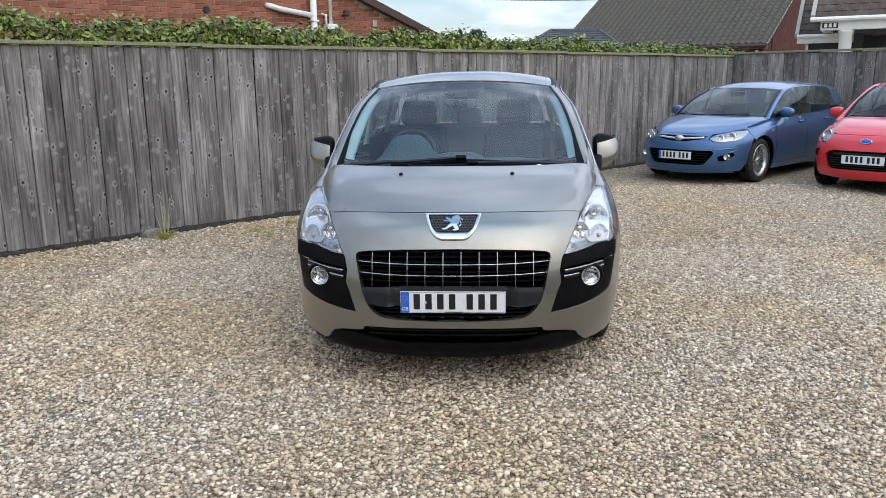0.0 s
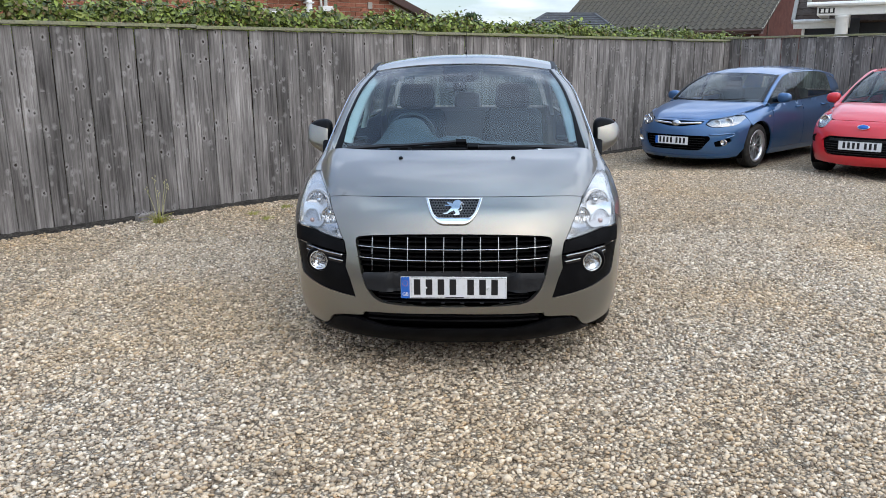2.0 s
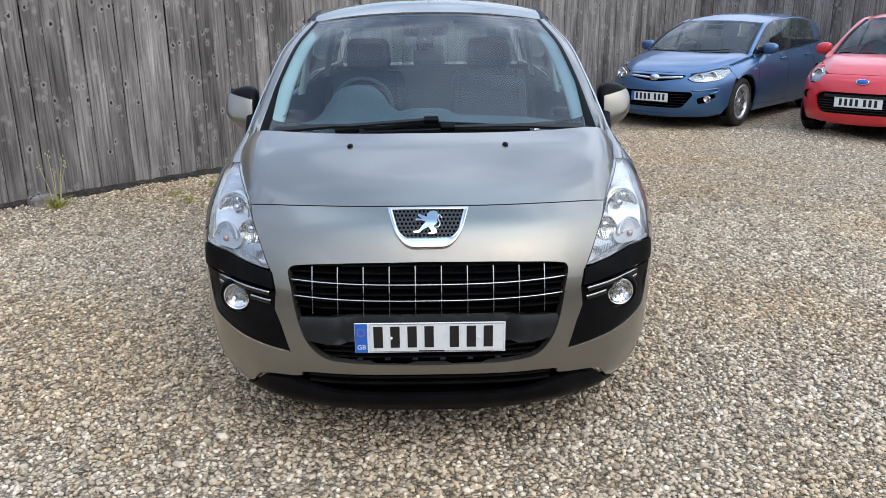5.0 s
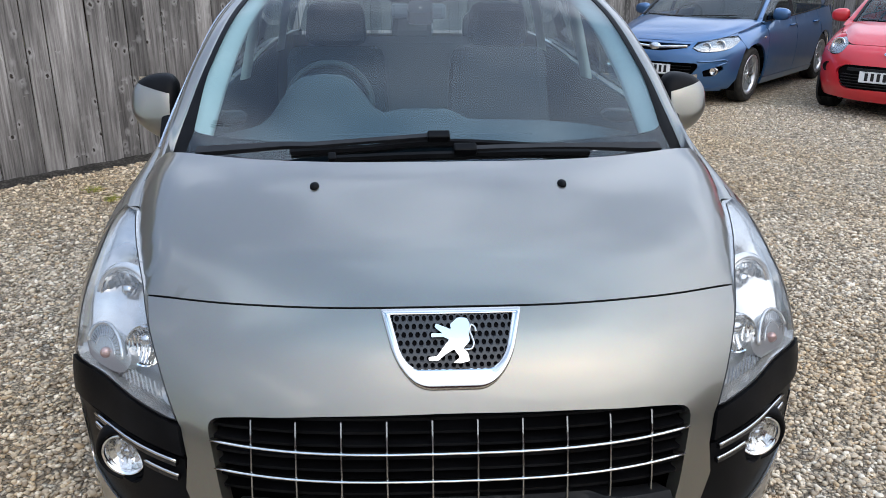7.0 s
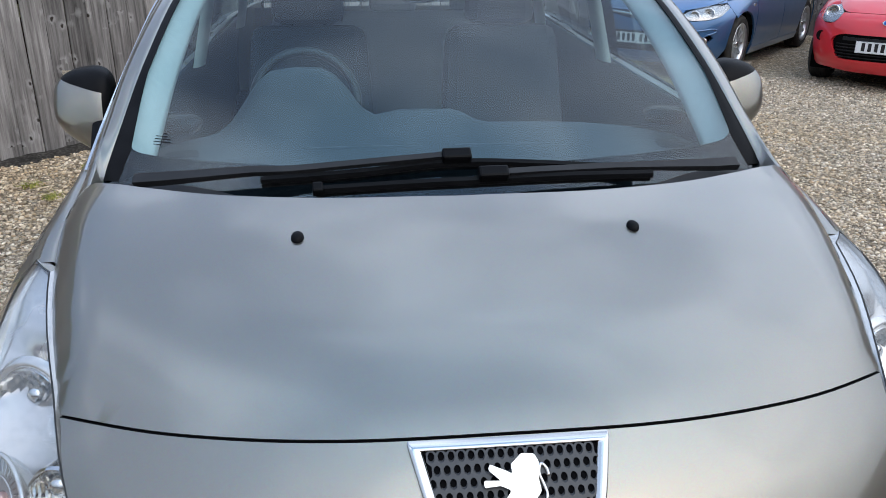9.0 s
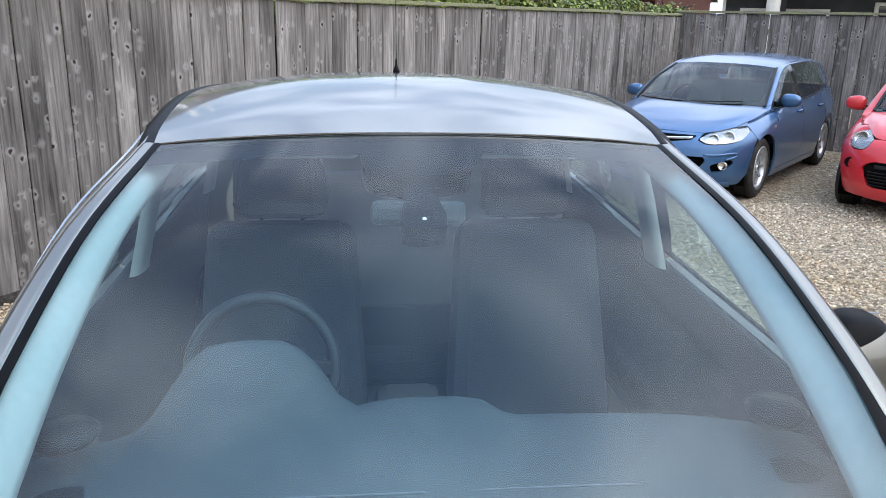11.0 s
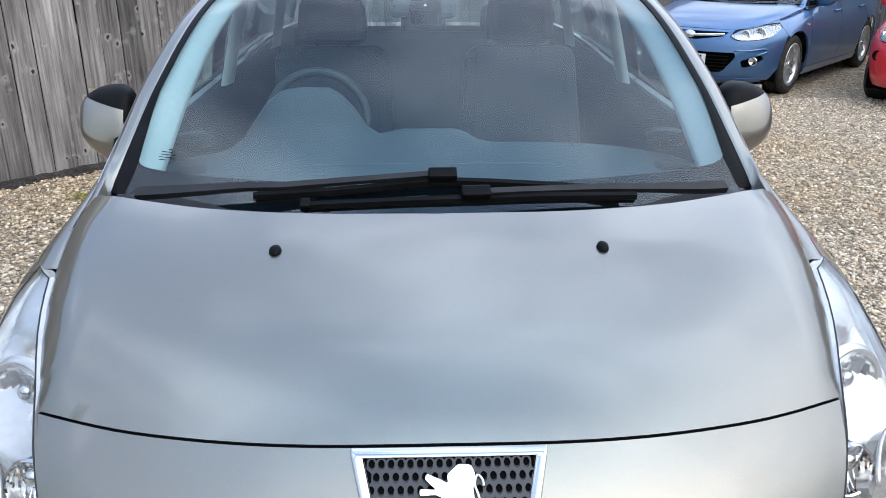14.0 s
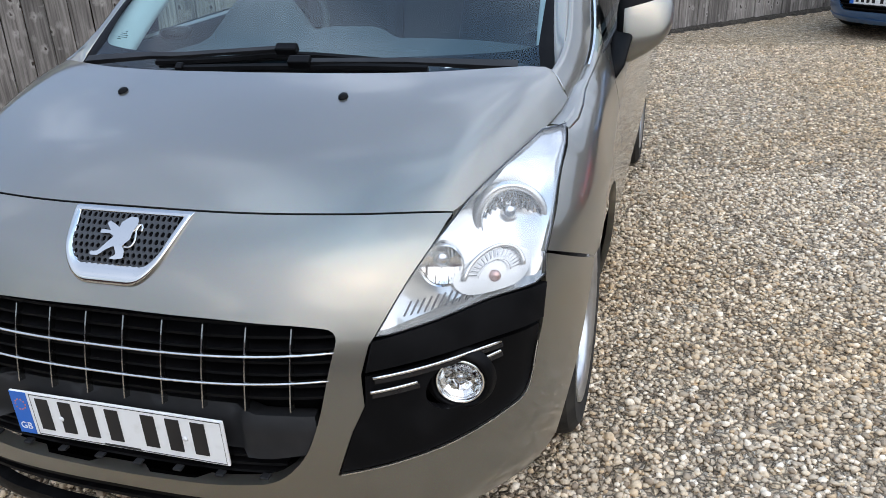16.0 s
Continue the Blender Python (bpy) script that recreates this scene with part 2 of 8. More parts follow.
def weathered_wood_material():
    """Grey softwood: long grain along z, dark round knots with lighter halos, each board its own."""
    m = material("weathered_fence_wood", (0.18, 0.17, 0.155), 0.85, spec=0.2)
    t, b, N, L = nodes_of(m)
    co = N("ShaderNodeTexCoord")
    oi = N("ShaderNodeObjectInfo")
    off = N("ShaderNodeMath")
    off.operation = "MULTIPLY"
    off.inputs[1].default_value = 37.0
    L(oi.outputs["Random"], off.inputs[0])
    cx = N("ShaderNodeCombineXYZ")
    L(off.outputs[0], cx.inputs[0])
    L(off.outputs[0], cx.inputs[2])
    va = N("ShaderNodeVectorMath")
    L(co.outputs["Object"], va.inputs[0])
    L(cx.outputs[0], va.inputs[1])
    # knots, a Voronoi stretched along the board
    mpk = N("ShaderNodeMapping")
    mpk.inputs["Scale"].default_value = (15.0, 0.6, 11.0)
    wob = N("ShaderNodeTexNoise")
    wob.inputs["Scale"].default_value, wob.inputs["Detail"].default_value = 34.0, 4.0
    L(va.outputs[0], wob.inputs["Vector"])
    wmix = N("ShaderNodeMix")
    wmix.data_type, wmix.blend_type = "RGBA", "LINEAR_LIGHT"
    wmix.inputs["Factor"].default_value = 0.016
    L(va.outputs[0], wmix.inputs["A"])
    L(wob.outputs["Color"], wmix.inputs["B"])
    L(wmix.outputs["Result"], mpk.inputs[0])
    vk = N("ShaderNodeTexVoronoi")
    vk.inputs["Scale"].default_value = 1.0
    vk.inputs["Randomness"].default_value = 1.0
    L(mpk.outputs[0], vk.inputs["Vector"])
    pick = N("ShaderNodeSeparateColor")
    L(vk.outputs["Color"], pick.inputs[0])
    # knots sit in whorls, row above row, with a few strays between
    row = N("ShaderNodeMapping")
    row.inputs["Scale"].default_value = (0.02, 0.02, 2.9)
    L(va.outputs[0], row.inputs[0])
    rown = N("ShaderNodeTexNoise")
    rown.inputs["Scale"].default_value, rown.inputs["Detail"].default_value = 1.0, 1.0
    L(row.outputs[0], rown.inputs["Vector"])
    rowr = N("ShaderNodeMapRange")
    rowr.inputs["From Min"].default_value, rowr.inputs["From Max"].default_value = 0.47, 0.57
    rowr.inputs["To Min"].default_value, rowr.inputs["To Max"].default_value = 0.88, 0.25
    L(rown.outputs["Fac"], rowr.inputs["Value"])
    some = N("ShaderNodeMath")
    some.operation = "GREATER_THAN"
    L(pick.outputs[0], some.inputs[0])
    L(rowr.outputs[0], some.inputs[1])
    knot = N("ShaderNodeMapRange")
    knot.inputs["From Min"].default_value, knot.inputs["From Max"].default_value = 0.115, 0.23
    L(some.outputs[0], knot.inputs["To Min"])
    knot.inputs["To Max"].default_value = 0.0
    L(vk.outputs["Distance"], knot.inputs["Value"])
    halo = N("ShaderNodeMapRange")
    halo.inputs["From Min"].default_value, halo.inputs["From Max"].default_value = 0.08, 0.50
    L(some.outputs[0], halo.inputs["To Min"])
    halo.inputs["To Max"].default_value = 0.0
    L(vk.outputs["Distance"], halo.inputs["Value"])
    # grain bends round the knots
    bend = N("ShaderNodeCombineXYZ")
    hm = N("ShaderNodeMath")
    hm.operation = "MULTIPLY"
    hm.inputs[1].default_value = 0.02
    L(halo.outputs[0], hm.inputs[0])
    L(hm.outputs[0], bend.inputs[0])
    vb = N("ShaderNodeVectorMath")
    L(va.outputs[0], vb.inputs[0])
    L(bend.outputs[0], vb.inputs[1])
    mpg = N("ShaderNodeMapping")
    mpg.inputs["Scale"].default_value = (46.0, 10.0, 1.8)
    L(vb.outputs[0], mpg.inputs[0])
    ng = N("ShaderNodeTexNoise")
    ng.inputs["Scale"].default_value, ng.inputs["Detail"].default_value, ng.inputs["Roughness"].default_value = 1.0, 6.0, 0.65
    L(mpg.outputs[0], ng.inputs["Vector"])
    rg = N("ShaderNodeValToRGB")
    e = rg.color_ramp.elements
    e[0].position, e[0].color = 0.29, (0.088, 0.079, 0.076, 1)
    e[1].position, e[1].color = 0.72, (0.37, 0.347, 0.330, 1)
    k = e.new(0.5)
    k.color = (0.222, 0.205, 0.194, 1)
    L(ng.outputs["Fac"], rg.inputs[0])
    # large blotches, damp and bleached
    mpb = N("ShaderNodeMapping")
    mpb.inputs["Scale"].default_value = (5.0, 1.0, 1.1)
    L(va.outputs[0], mpb.inputs[0])
    nb = N("ShaderNodeTexNoise")
    nb.inputs["Scale"].default_value, nb.inputs["Detail"].default_value = 1.0, 5.0
    L(mpb.outputs[0], nb.inputs["Vector"])
    bl = N("ShaderNodeMapRange")
    bl.inputs["From Min"].default_value, bl.inputs["From Max"].default_value = 0.3, 0.7
    bl.inputs["To Min"].default_value, bl.inputs["To Max"].default_value = 0.50, 1.45
    L(nb.outputs["Fac"], bl.inputs["Value"])
    hv = N("ShaderNodeHueSaturation")
    L(rg.outputs[0], hv.inputs["Color"])
    L(bl.outputs[0], hv.inputs["Value"])
    pr = N("ShaderNodeMapRange")
    pr.inputs["To Min"].default_value, pr.inputs["To Max"].default_value = 0.64, 1.18
    L(oi.outputs["Random"], pr.inputs["Value"])
    hv2 = N("ShaderNodeHueSaturation")
    L(hv.outputs[0], hv2.inputs["Color"])
    L(pr.outputs[0], hv2.inputs["Value"])
    hl = N("ShaderNodeMix")
    hl.data_type = "RGBA"
    hl.inputs["B"].default_value = (0.52, 0.50, 0.485, 1)
    hq = N("ShaderNodeMath")
    hq.operation = "MULTIPLY"
    hq.inputs[1].default_value = 0.50
    L(halo.outputs[0], hq.inputs[0])
    L(hq.outputs[0], hl.inputs["Factor"])
    L(hv2.outputs[0], hl.inputs["A"])
    kn = N("ShaderNodeMix")
    kn.data_type = "RGBA"
    kn.inputs["B"].default_value = (0.035, 0.028, 0.022, 1)
    L(knot.outputs[0], kn.inputs["Factor"])
    L(hl.outputs["Result"], kn.inputs["A"])
    L(kn.outputs["Result"], b.inputs["Base Color"])
    bp = N("ShaderNodeBump")
    bp.inputs["Strength"].default_value, bp.inputs["Distance"].default_value = 0.5, 0.004
    L(ng.outputs["Fac"], bp.inputs["Height"])
    L(bp.outputs[0], b.inputs["Normal"])
    return m


M_BED = gravel_ground_material()
M_STONE = gravel_stone_material()
M_FENCE = weathered_wood_material()
M_CAP = vary(material("fence_cap_wood", (0.26, 0.25, 0.18), 0.85, spec=0.2),
             [((3, 3, 3), 5, 0.4, 0.7, (0.27, 0.29, 0.12), 0.8), (45, 4, 0.45, 0.75, (0.09, 0.085, 0.07), 0.7)], bump=0.4, bump_scale=60)


def leaf_material(name, light, dark, brown):
    m = material(name, light, 0.45, spec=0.4)
    t, b, N, L = nodes_of(m)
    g = N("ShaderNodeNewGeometry")
    r = N("ShaderNodeValToRGB")
    e = r.color_ramp.elements
    e[0].position, e[0].color = 0.0, (*dark, 1)
    e[1].position, e[1].color = 1.0, (*brown, 1)
    for p, c in ((0.30, tuple(0.5 * a for a in light)), (0.55, light), (0.78, tuple(1.5 * a for a in light)), (0.88, brown)):
        k = e.new(p)
        k.color = (*c, 1)
    L(g.outputs["Random Per Island"], r.inputs[0])
    L(r.outputs[0], b.inputs["Base Color"])
    b.inputs["Subsurface Weight"].default_value = 0.0
    return m


M_LEAF = leaf_material("hedge_leaf", (0.185, 0.235, 0.048), (0.022, 0.045, 0.012), (0.16, 0.12, 0.05))
M_LEAF_FAR = leaf_material("tree_leaf", (0.045, 0.085, 0.028), (0.02, 0.04, 0.014), (0.07, 0.085, 0.03))
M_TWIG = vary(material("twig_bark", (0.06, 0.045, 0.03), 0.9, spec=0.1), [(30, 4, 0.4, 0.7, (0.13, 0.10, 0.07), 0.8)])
M_WEED = vary(material("weed_blade", (0.23, 0.29, 0.04), 0.5), [(25, 3, 0.35, 0.65, (0.50, 0.41, 0.10), 0.95)])
M_FOOT_GROUND = vary(material("dark_ground", (0.035, 0.030, 0.026), 0.95, spec=0.15), [(60, 4, 0.45, 0.7, (0.11, 0.10, 0.085), 0.8), (14, 3, 0.45, 0.7, (0.018, 0.016, 0.014), 0.7)], bump=0.8, bump_scale=90)
M_STALK = vary(material("straw_stalk", (0.48, 0.46, 0.26), 0.7, spec=0.2), [(40, 3, 0.4, 0.7, (0.36, 0.32, 0.17), 0.7)])
M_BRICK = vary(material("red_brick", (0.31, 0.125, 0.078), 0.9, spec=0.15),
               [(40, 4, 0.4, 0.7, (0.21, 0.07, 0.047), 0.8), (9, 3, 0.5, 0.75, (0.36, 0.17, 0.11), 0.6)], bump=0.3, bump_scale=120, per_object=0.28)
M_MORTAR = vary(material("mortar", (0.50, 0.45, 0.37), 0.95, spec=0.1), [(20, 4, 0.4, 0.7, (0.36, 0.32, 0.27), 0.7)], bump=0.4, bump_scale=90)
M_UPVC = vary(material("white_plastic", (0.78, 0.78, 0.76), 0.35), [(6, 4, 0.5, 0.8, (0.5, 0.5, 0.46), 0.4)])
M_FASCIA_BROWN = vary(material("brown_fascia", (0.075, 0.04, 0.032), 0.5), [(8, 4, 0.45, 0.7, (0.045, 0.025, 0.02), 0.8)])
M_BRICK_DARK = vary(material("dark_red_brick", (0.085, 0.034, 0.028), 0.9, spec=0.15), [(14, 4, 0.4, 0.7, (0.12, 0.055, 0.045), 0.8), (3, 3, 0.45, 0.7, (0.06, 0.026, 0.022), 0.7)], bump=0.3, bump_scale=60)
M_TILE_GREY = vary(material("grey_concrete_tile", (0.10, 0.092, 0.076), 0.9, spec=0.15),
                   [(1.4, 6, 0.42, 0.66, (0.11, 0.10, 0.078), 0.85), (14, 4, 0.5, 0.75, (0.03, 0.027, 0.023), 0.8), (7, 2, 0.68, 0.78, (0.22, 0.21, 0.18), 0.6)])
M_TILE_BROWN = vary(material("brown_concrete_tile", (0.085, 0.062, 0.05), 0.9, spec=0.15),
                    [(1.4, 6, 0.42, 0.66, (0.12, 0.10, 0.085), 0.8), (14, 4, 0.5, 0.75, (0.04, 0.032, 0.027), 0.7)])
M_SLATE = vary(material("dark_slate_tile", (0.075, 0.08, 0.09), 0.75), [(3, 5, 0.42, 0.7, (0.11, 0.115, 0.125), 0.8), (20, 3, 0.5, 0.7, (0.05, 0.05, 0.055), 0.7)])
M_RENDER_DARK = vary(material("dark_grey_painted_wall", (0.045, 0.05, 0.06), 0.8), [(3, 5, 0.45, 0.7, (0.065, 0.07, 0.08), 0.7)], bump=0.2, bump_scale=80)
M_PALE_STONE = vary(material("pale_soffit", (0.36, 0.345, 0.31), 0.8), [(5, 4, 0.45, 0.7, (0.45, 0.43, 0.38), 0.5)])
M_WINDOW_GLASS = material("house_window_glass", (0.03, 0.035, 0.04), 0.04, spec=0.8)
M_CABLE = material("cable_black", (0.02, 0.02, 0.022), 0.6)


# ---- geometry helpers ----
def thing(name, label, category, at=(0, 0, 0), turn=0.0, group="", kind=""):
    ob = new(name)
    ob.empty_display_size = 0.1
    ob.matrix_world = pose(*at, 0, 0, turn)
    return tagged(ob, label, category, group, kind)


def finish(bm, name, mats, smooth=True):
    me = bpy.data.meshes.new(name)
    bm.to_mesh(me)
    bm.free()
    for m in (mats if isinstance(mats, (list, tuple)) else [mats]):
        me.materials.append(m)
    if smooth:
        me.shade_smooth()
    return me


def part(name, bm, mat, parent=None, label="", smooth=False, kind=""):
    me = finish(bm, name, mat, smooth) if isinstance(bm, bmesh.types.BMesh) else bm
    if not me.materials:
        me.materials.append(mat)
    ob = new(name, me)
    if parent is not None:
        ob.parent = parent
    return tagged(ob, label, kind=kind)


def raw_mesh(name, verts, faces, mat, smooth=False):
    me = bpy.data.meshes.new(name)
    me.from_pydata([tuple(v) for v in verts], [], [tuple(f) for f in faces])
    me.materials.append(mat)
    if smooth:
        me.shade_smooth()
    me.update()
    return me


def soup(name, verts, tris, mat, smooth=False):
    """A big triangle mesh straight from numpy arrays."""
    me = bpy.data.meshes.new(name)
    n = len(tris)
    me.vertices.add(len(verts))
    me.vertices.foreach_set("co", np.asarray(verts, dtype=np.float32).ravel())
    me.loops.add(3 * n)
    me.loops.foreach_set("vertex_index", np.asarray(tris, dtype=np.int32).ravel())
    me.polygons.add(n)
    me.polygons.foreach_set("loop_start", np.arange(0, 3 * n, 3, dtype=np.int32))
    me.materials.append(mat)
    me.update(calc_edges=True)
    me.validate()
    if smooth:
        me.shade_smooth()
    return me


def add_box(bm, lo, hi, bevel=0.0, m=None, seg=2):
    v = [bm.verts.new((x, y, z)) for z in (lo[2], hi[2]) for y in (lo[1], hi[1]) for x in (lo[0], hi[0])]
    fs = [bm.faces.new([v[i] for i in q]) for q in ((0, 2, 3, 1), (4, 5, 7, 6), (0, 1, 5, 4), (2, 6, 7, 3), (0, 4, 6, 2), (1, 3, 7, 5))]
    geom = list(v)
    if bevel:
        es = {e for f in fs for e in f.edges}
        r = bmesh.ops.bevel(bm, geom=list(es), offset=bevel, segments=seg, profile=0.5, affect="EDGES")
        geom = list({x for x in r["verts"]} | {x for x in v if x.is_valid})
    if m is not None:
        bmesh.ops.transform(bm, matrix=m, verts=[x for x in geom if x.is_valid])
    return bm


def box(lo, hi, bevel=0.0, m=None):
    return add_box(bmesh.new(), lo, hi, bevel, m)


def lathe(profile, n=32, axis="z"):
    """Turns (radius, height) pairs round an axis."""
    bm = bmesh.new()
    rings = []
    for r, h in profile:
        ring = []
        for k in range(n):
            a = 2 * math.pi * k / n
            c, s = r * math.cos(a), r * math.sin(a)
            ring.append(bm.verts.new({"z": (c, s, h), "y": (c, h, s), "x": (h, c, s)}[axis]))
        rings.append(ring)
    for a, b in zip(rings, rings[1:]):
        for k in range(n):
            bm.faces.new((a[k], a[(k + 1) % n], b[(k + 1) % n], b[k]))
    bmesh.ops.remove_doubles(bm, verts=bm.verts, dist=1e-6)
    bmesh.ops.recalc_face_normals(bm, faces=bm.faces)
    return bm


def sweep(points, section, closed=False, up=(0, 0, 1), scale=None):
    """Carries a closed 2-D section (side, up) along a line of points."""
    bm = bmesh.new()
    P = [Vector(p) for p in points]
    n = len(P)
    rings = []
    for i, p in enumerate(P):
        a = P[(i - 1) % n] if (closed or i > 0) else p
        b = P[(i + 1) % n] if (closed or i < n - 1) else p
        t = (b - a).normalized()
        side = t.cross(Vector(up))
        side = side.normalized() if side.length > 1e-6 else Vector((1, 0, 0))
        u = side.cross(t)
        k = scale[i] if scale else 1.0
        rings.append([bm.verts.new(p + side * (s[0] * k) + u * (s[1] * k)) for s in section])
    m = len(section)
    for i in range(n if closed else n - 1):
        a, b = rings[i], rings[(i + 1) % n]
        for k in range(m):
            bm.faces.new((a[k], a[(k + 1) % m], b[(k + 1) % m], b[k]))
    if not closed:
        bm.faces.new(rings[0])
        bm.faces.new(rings[-1])
    bmesh.ops.recalc_face_normals(bm, faces=bm.faces)
    return bm


def disc(r, n=10):
    return [(r * math.cos(2 * math.pi * k / n), r * math.sin(2 * math.pi * k / n)) for k in range(n)]


def rect(w, h):
    return [(-w / 2, -h / 2), (w / 2, -h / 2), (w / 2, h / 2), (-w / 2, h / 2)]


def spline(ctrl, n=16, closed=False):
    """A Catmull-Rom line through the control points, n steps for each span."""
    C = [Vector(c) for c in ctrl]
    if closed:
        get = lambda i: C[i % len(C)]
        spans = len(C)
    else:
        get = lambda i: C[i] if 0 <= i < len(C) else (C[0] * 2 - C[1] if i < 0 else C[-1] * 2 - C[-2])
        spans = len(C) - 1
    out = []
    for i in range(spans):
        a, b, c, d = get(i - 1), get(i), get(i + 1), get(i + 2)
        for k in range(n):
            t = k / n
            out.append(0.5 * (2 * b + (c - a) * t + (2 * a - 5 * b + 4 * c - d) * t * t + (3 * b - a - 3 * c + d) * t ** 3))
    if not closed:
        out.append(C[-1].copy())
    return out


def table(rows):
    """A smooth function through (x, value) rows."""
    xs, ys = [r[0] for r in rows], [r[1] for r in rows]

    def f(x):
        if x <= xs[0]:
            return ys[0]
        if x >= xs[-1]:
            return ys[-1]
        i = max(k for k in range(len(xs) - 1) if xs[k] <= x)
        h = xs[i + 1] - xs[i]
        t = (x - xs[i]) / h
        s = lambda k: (ys[min(k + 1, len(ys) - 1)] - ys[max(k - 1, 0)]) / (xs[min(k + 1, len(xs) - 1)] - xs[max(k - 1, 0)])
        a, b = s(i) * h, s(i + 1) * h
        return (2 * t ** 3 - 3 * t * t + 1) * ys[i] + (t ** 3 - 2 * t * t + t) * a + (3 * t * t - 2 * t ** 3) * ys[i + 1] + (t ** 3 - t * t) * b
    return f

# ---- ground ----
FENCE_A, FENCE_B, FENCE_C = Vector((-4.9, 2.55)), Vector((5.15, 12.67)), Vector((12.2, 5.6))


def build_ground():
    bm = bmesh.new()
    ring = [bm.verts.new((x, y, 0.0)) for x, y in ((-900, -700), (900, -700), (900, 1500), (-900, 1500))]
    bm.faces.new(ring)
    bmesh.ops.subdivide_edges(bm, edges=bm.edges, cuts=30, use_grid_fill=True)
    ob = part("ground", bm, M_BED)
    tagged(ob, "loose beige and grey gravel yard, flat and raked", "ground", kind="structure")


build_ground()


def along(a, b, s, off=0.0):
    """The point s metres from a towards b, off metres to its left."""
    d = (b - a).normalized()
    return a + d * s + Vector((-d.y, d.x)) * off


def build_gravel():
    rng = np.random.default_rng(4)
    ico = bmesh.new()
    bmesh.ops.create_icosphere(ico, subdivisions=1, radius=1.0)
    ico.verts.ensure_lookup_table()
    bv = np.array([v.co[:] for v in ico.verts])
    bf = np.array([[v.index for v in f.verts] for f in ico.faces])
    ico.free()
    V, F, base = [], [], 0

    def strew(x0, x1, y0, y1, per, size):
        nonlocal base
        n = int((x1 - x0) * (y1 - y0) * per)
        p = np.stack([rng.uniform(x0, x1, n), rng.uniform(y0, y1, n)], 1)
        d = np.array(FENCE_B - FENCE_A)
        d /= np.linalg.norm(d)
        w = p - np.array(FENCE_A)
        p = p[(w[:, 0] * -d[1] + w[:, 1] * d[0]) < -0.05]
        n = len(p)
        r = size * np.exp(rng.normal(0, 0.24, n))
        sc = np.stack([r * rng.uniform(0.8, 1.35, n), r * rng.uniform(0.65, 1.1, n), r * rng.uniform(0.4, 0.8, n)], 1)
        q = bv[None] * (1 + rng.normal(0, 0.11, (n, len(bv), 1))) * sc[:, None]
        a, t = rng.uniform(0, 6.283, n), rng.normal(0, 0.4, n)
        c, s, ct, st = np.cos(a)[:, None], np.sin(a)[:, None], np.cos(t)[:, None], np.sin(t)[:, None]
        x, y, z = q[..., 0], q[..., 1], q[..., 2]
        y, z = y * ct - z * st, y * st + z * ct
        x, y = x * c - y * s, x * s + y * c
        lift = sc[:, 2] * rng.uniform(0.0, 0.75, n) + 0.001
        V.append(np.stack([x + p[:, :1], y + p[:, 1:], z + lift[:, None]], -1).reshape(-1, 3))
        F.append((bf[None] + (np.arange(n) * len(bv))[:, None, None] + base).reshape(-1, 3))
        base += n * len(bv)

    strew(-2.7, 2.9, -2.9, 0.9, 2800, 0.0090)
    strew(0.75, 3.4, 0.9, 3.4, 2800, 0.0090)
    strew(-2.9, -0.75, 0.9, 3.0, 2200, 0.0088)
    strew(0.9, 5.2, 3.4, 7.6, 1100, 0.0098)
    strew(-4.9, -0.8, 3.0, 5.2, 1100, 0.0098)
    strew(2.9, 4.6, -0.6, 3.4, 1100, 0.0098)
    strew(-4.6, -2.7, -1.0, 3.0, 1100, 0.0098)
    ob = part("gravel", soup("gravel", np.concatenate(V), np.concatenate(F), M_STONE, smooth=True), M_STONE)
    tagged(ob, "loose angular gravel chippings in beige, grey and brown", "gravel", kind="stuff")


build_gravel()


# ---- fence ----
def board_mesh(name, w, h, seed):
    rng = random.Random(seed)
    bm = bmesh.new()
    add_box(bm, (-w / 2, -0.009, 0), (w / 2, 0.009, h), 0.0045, seg=1)
    bend, cup = rng.uniform(-0.006, 0.006), rng.uniform(-0.003, 0.003)
    for v in bm.verts:
        v.co.y += bend * (v.co.z / h) ** 2 + cup * (abs(v.co.x) / w * 2)
    return finish(bm, name, M_FENCE, smooth=False)


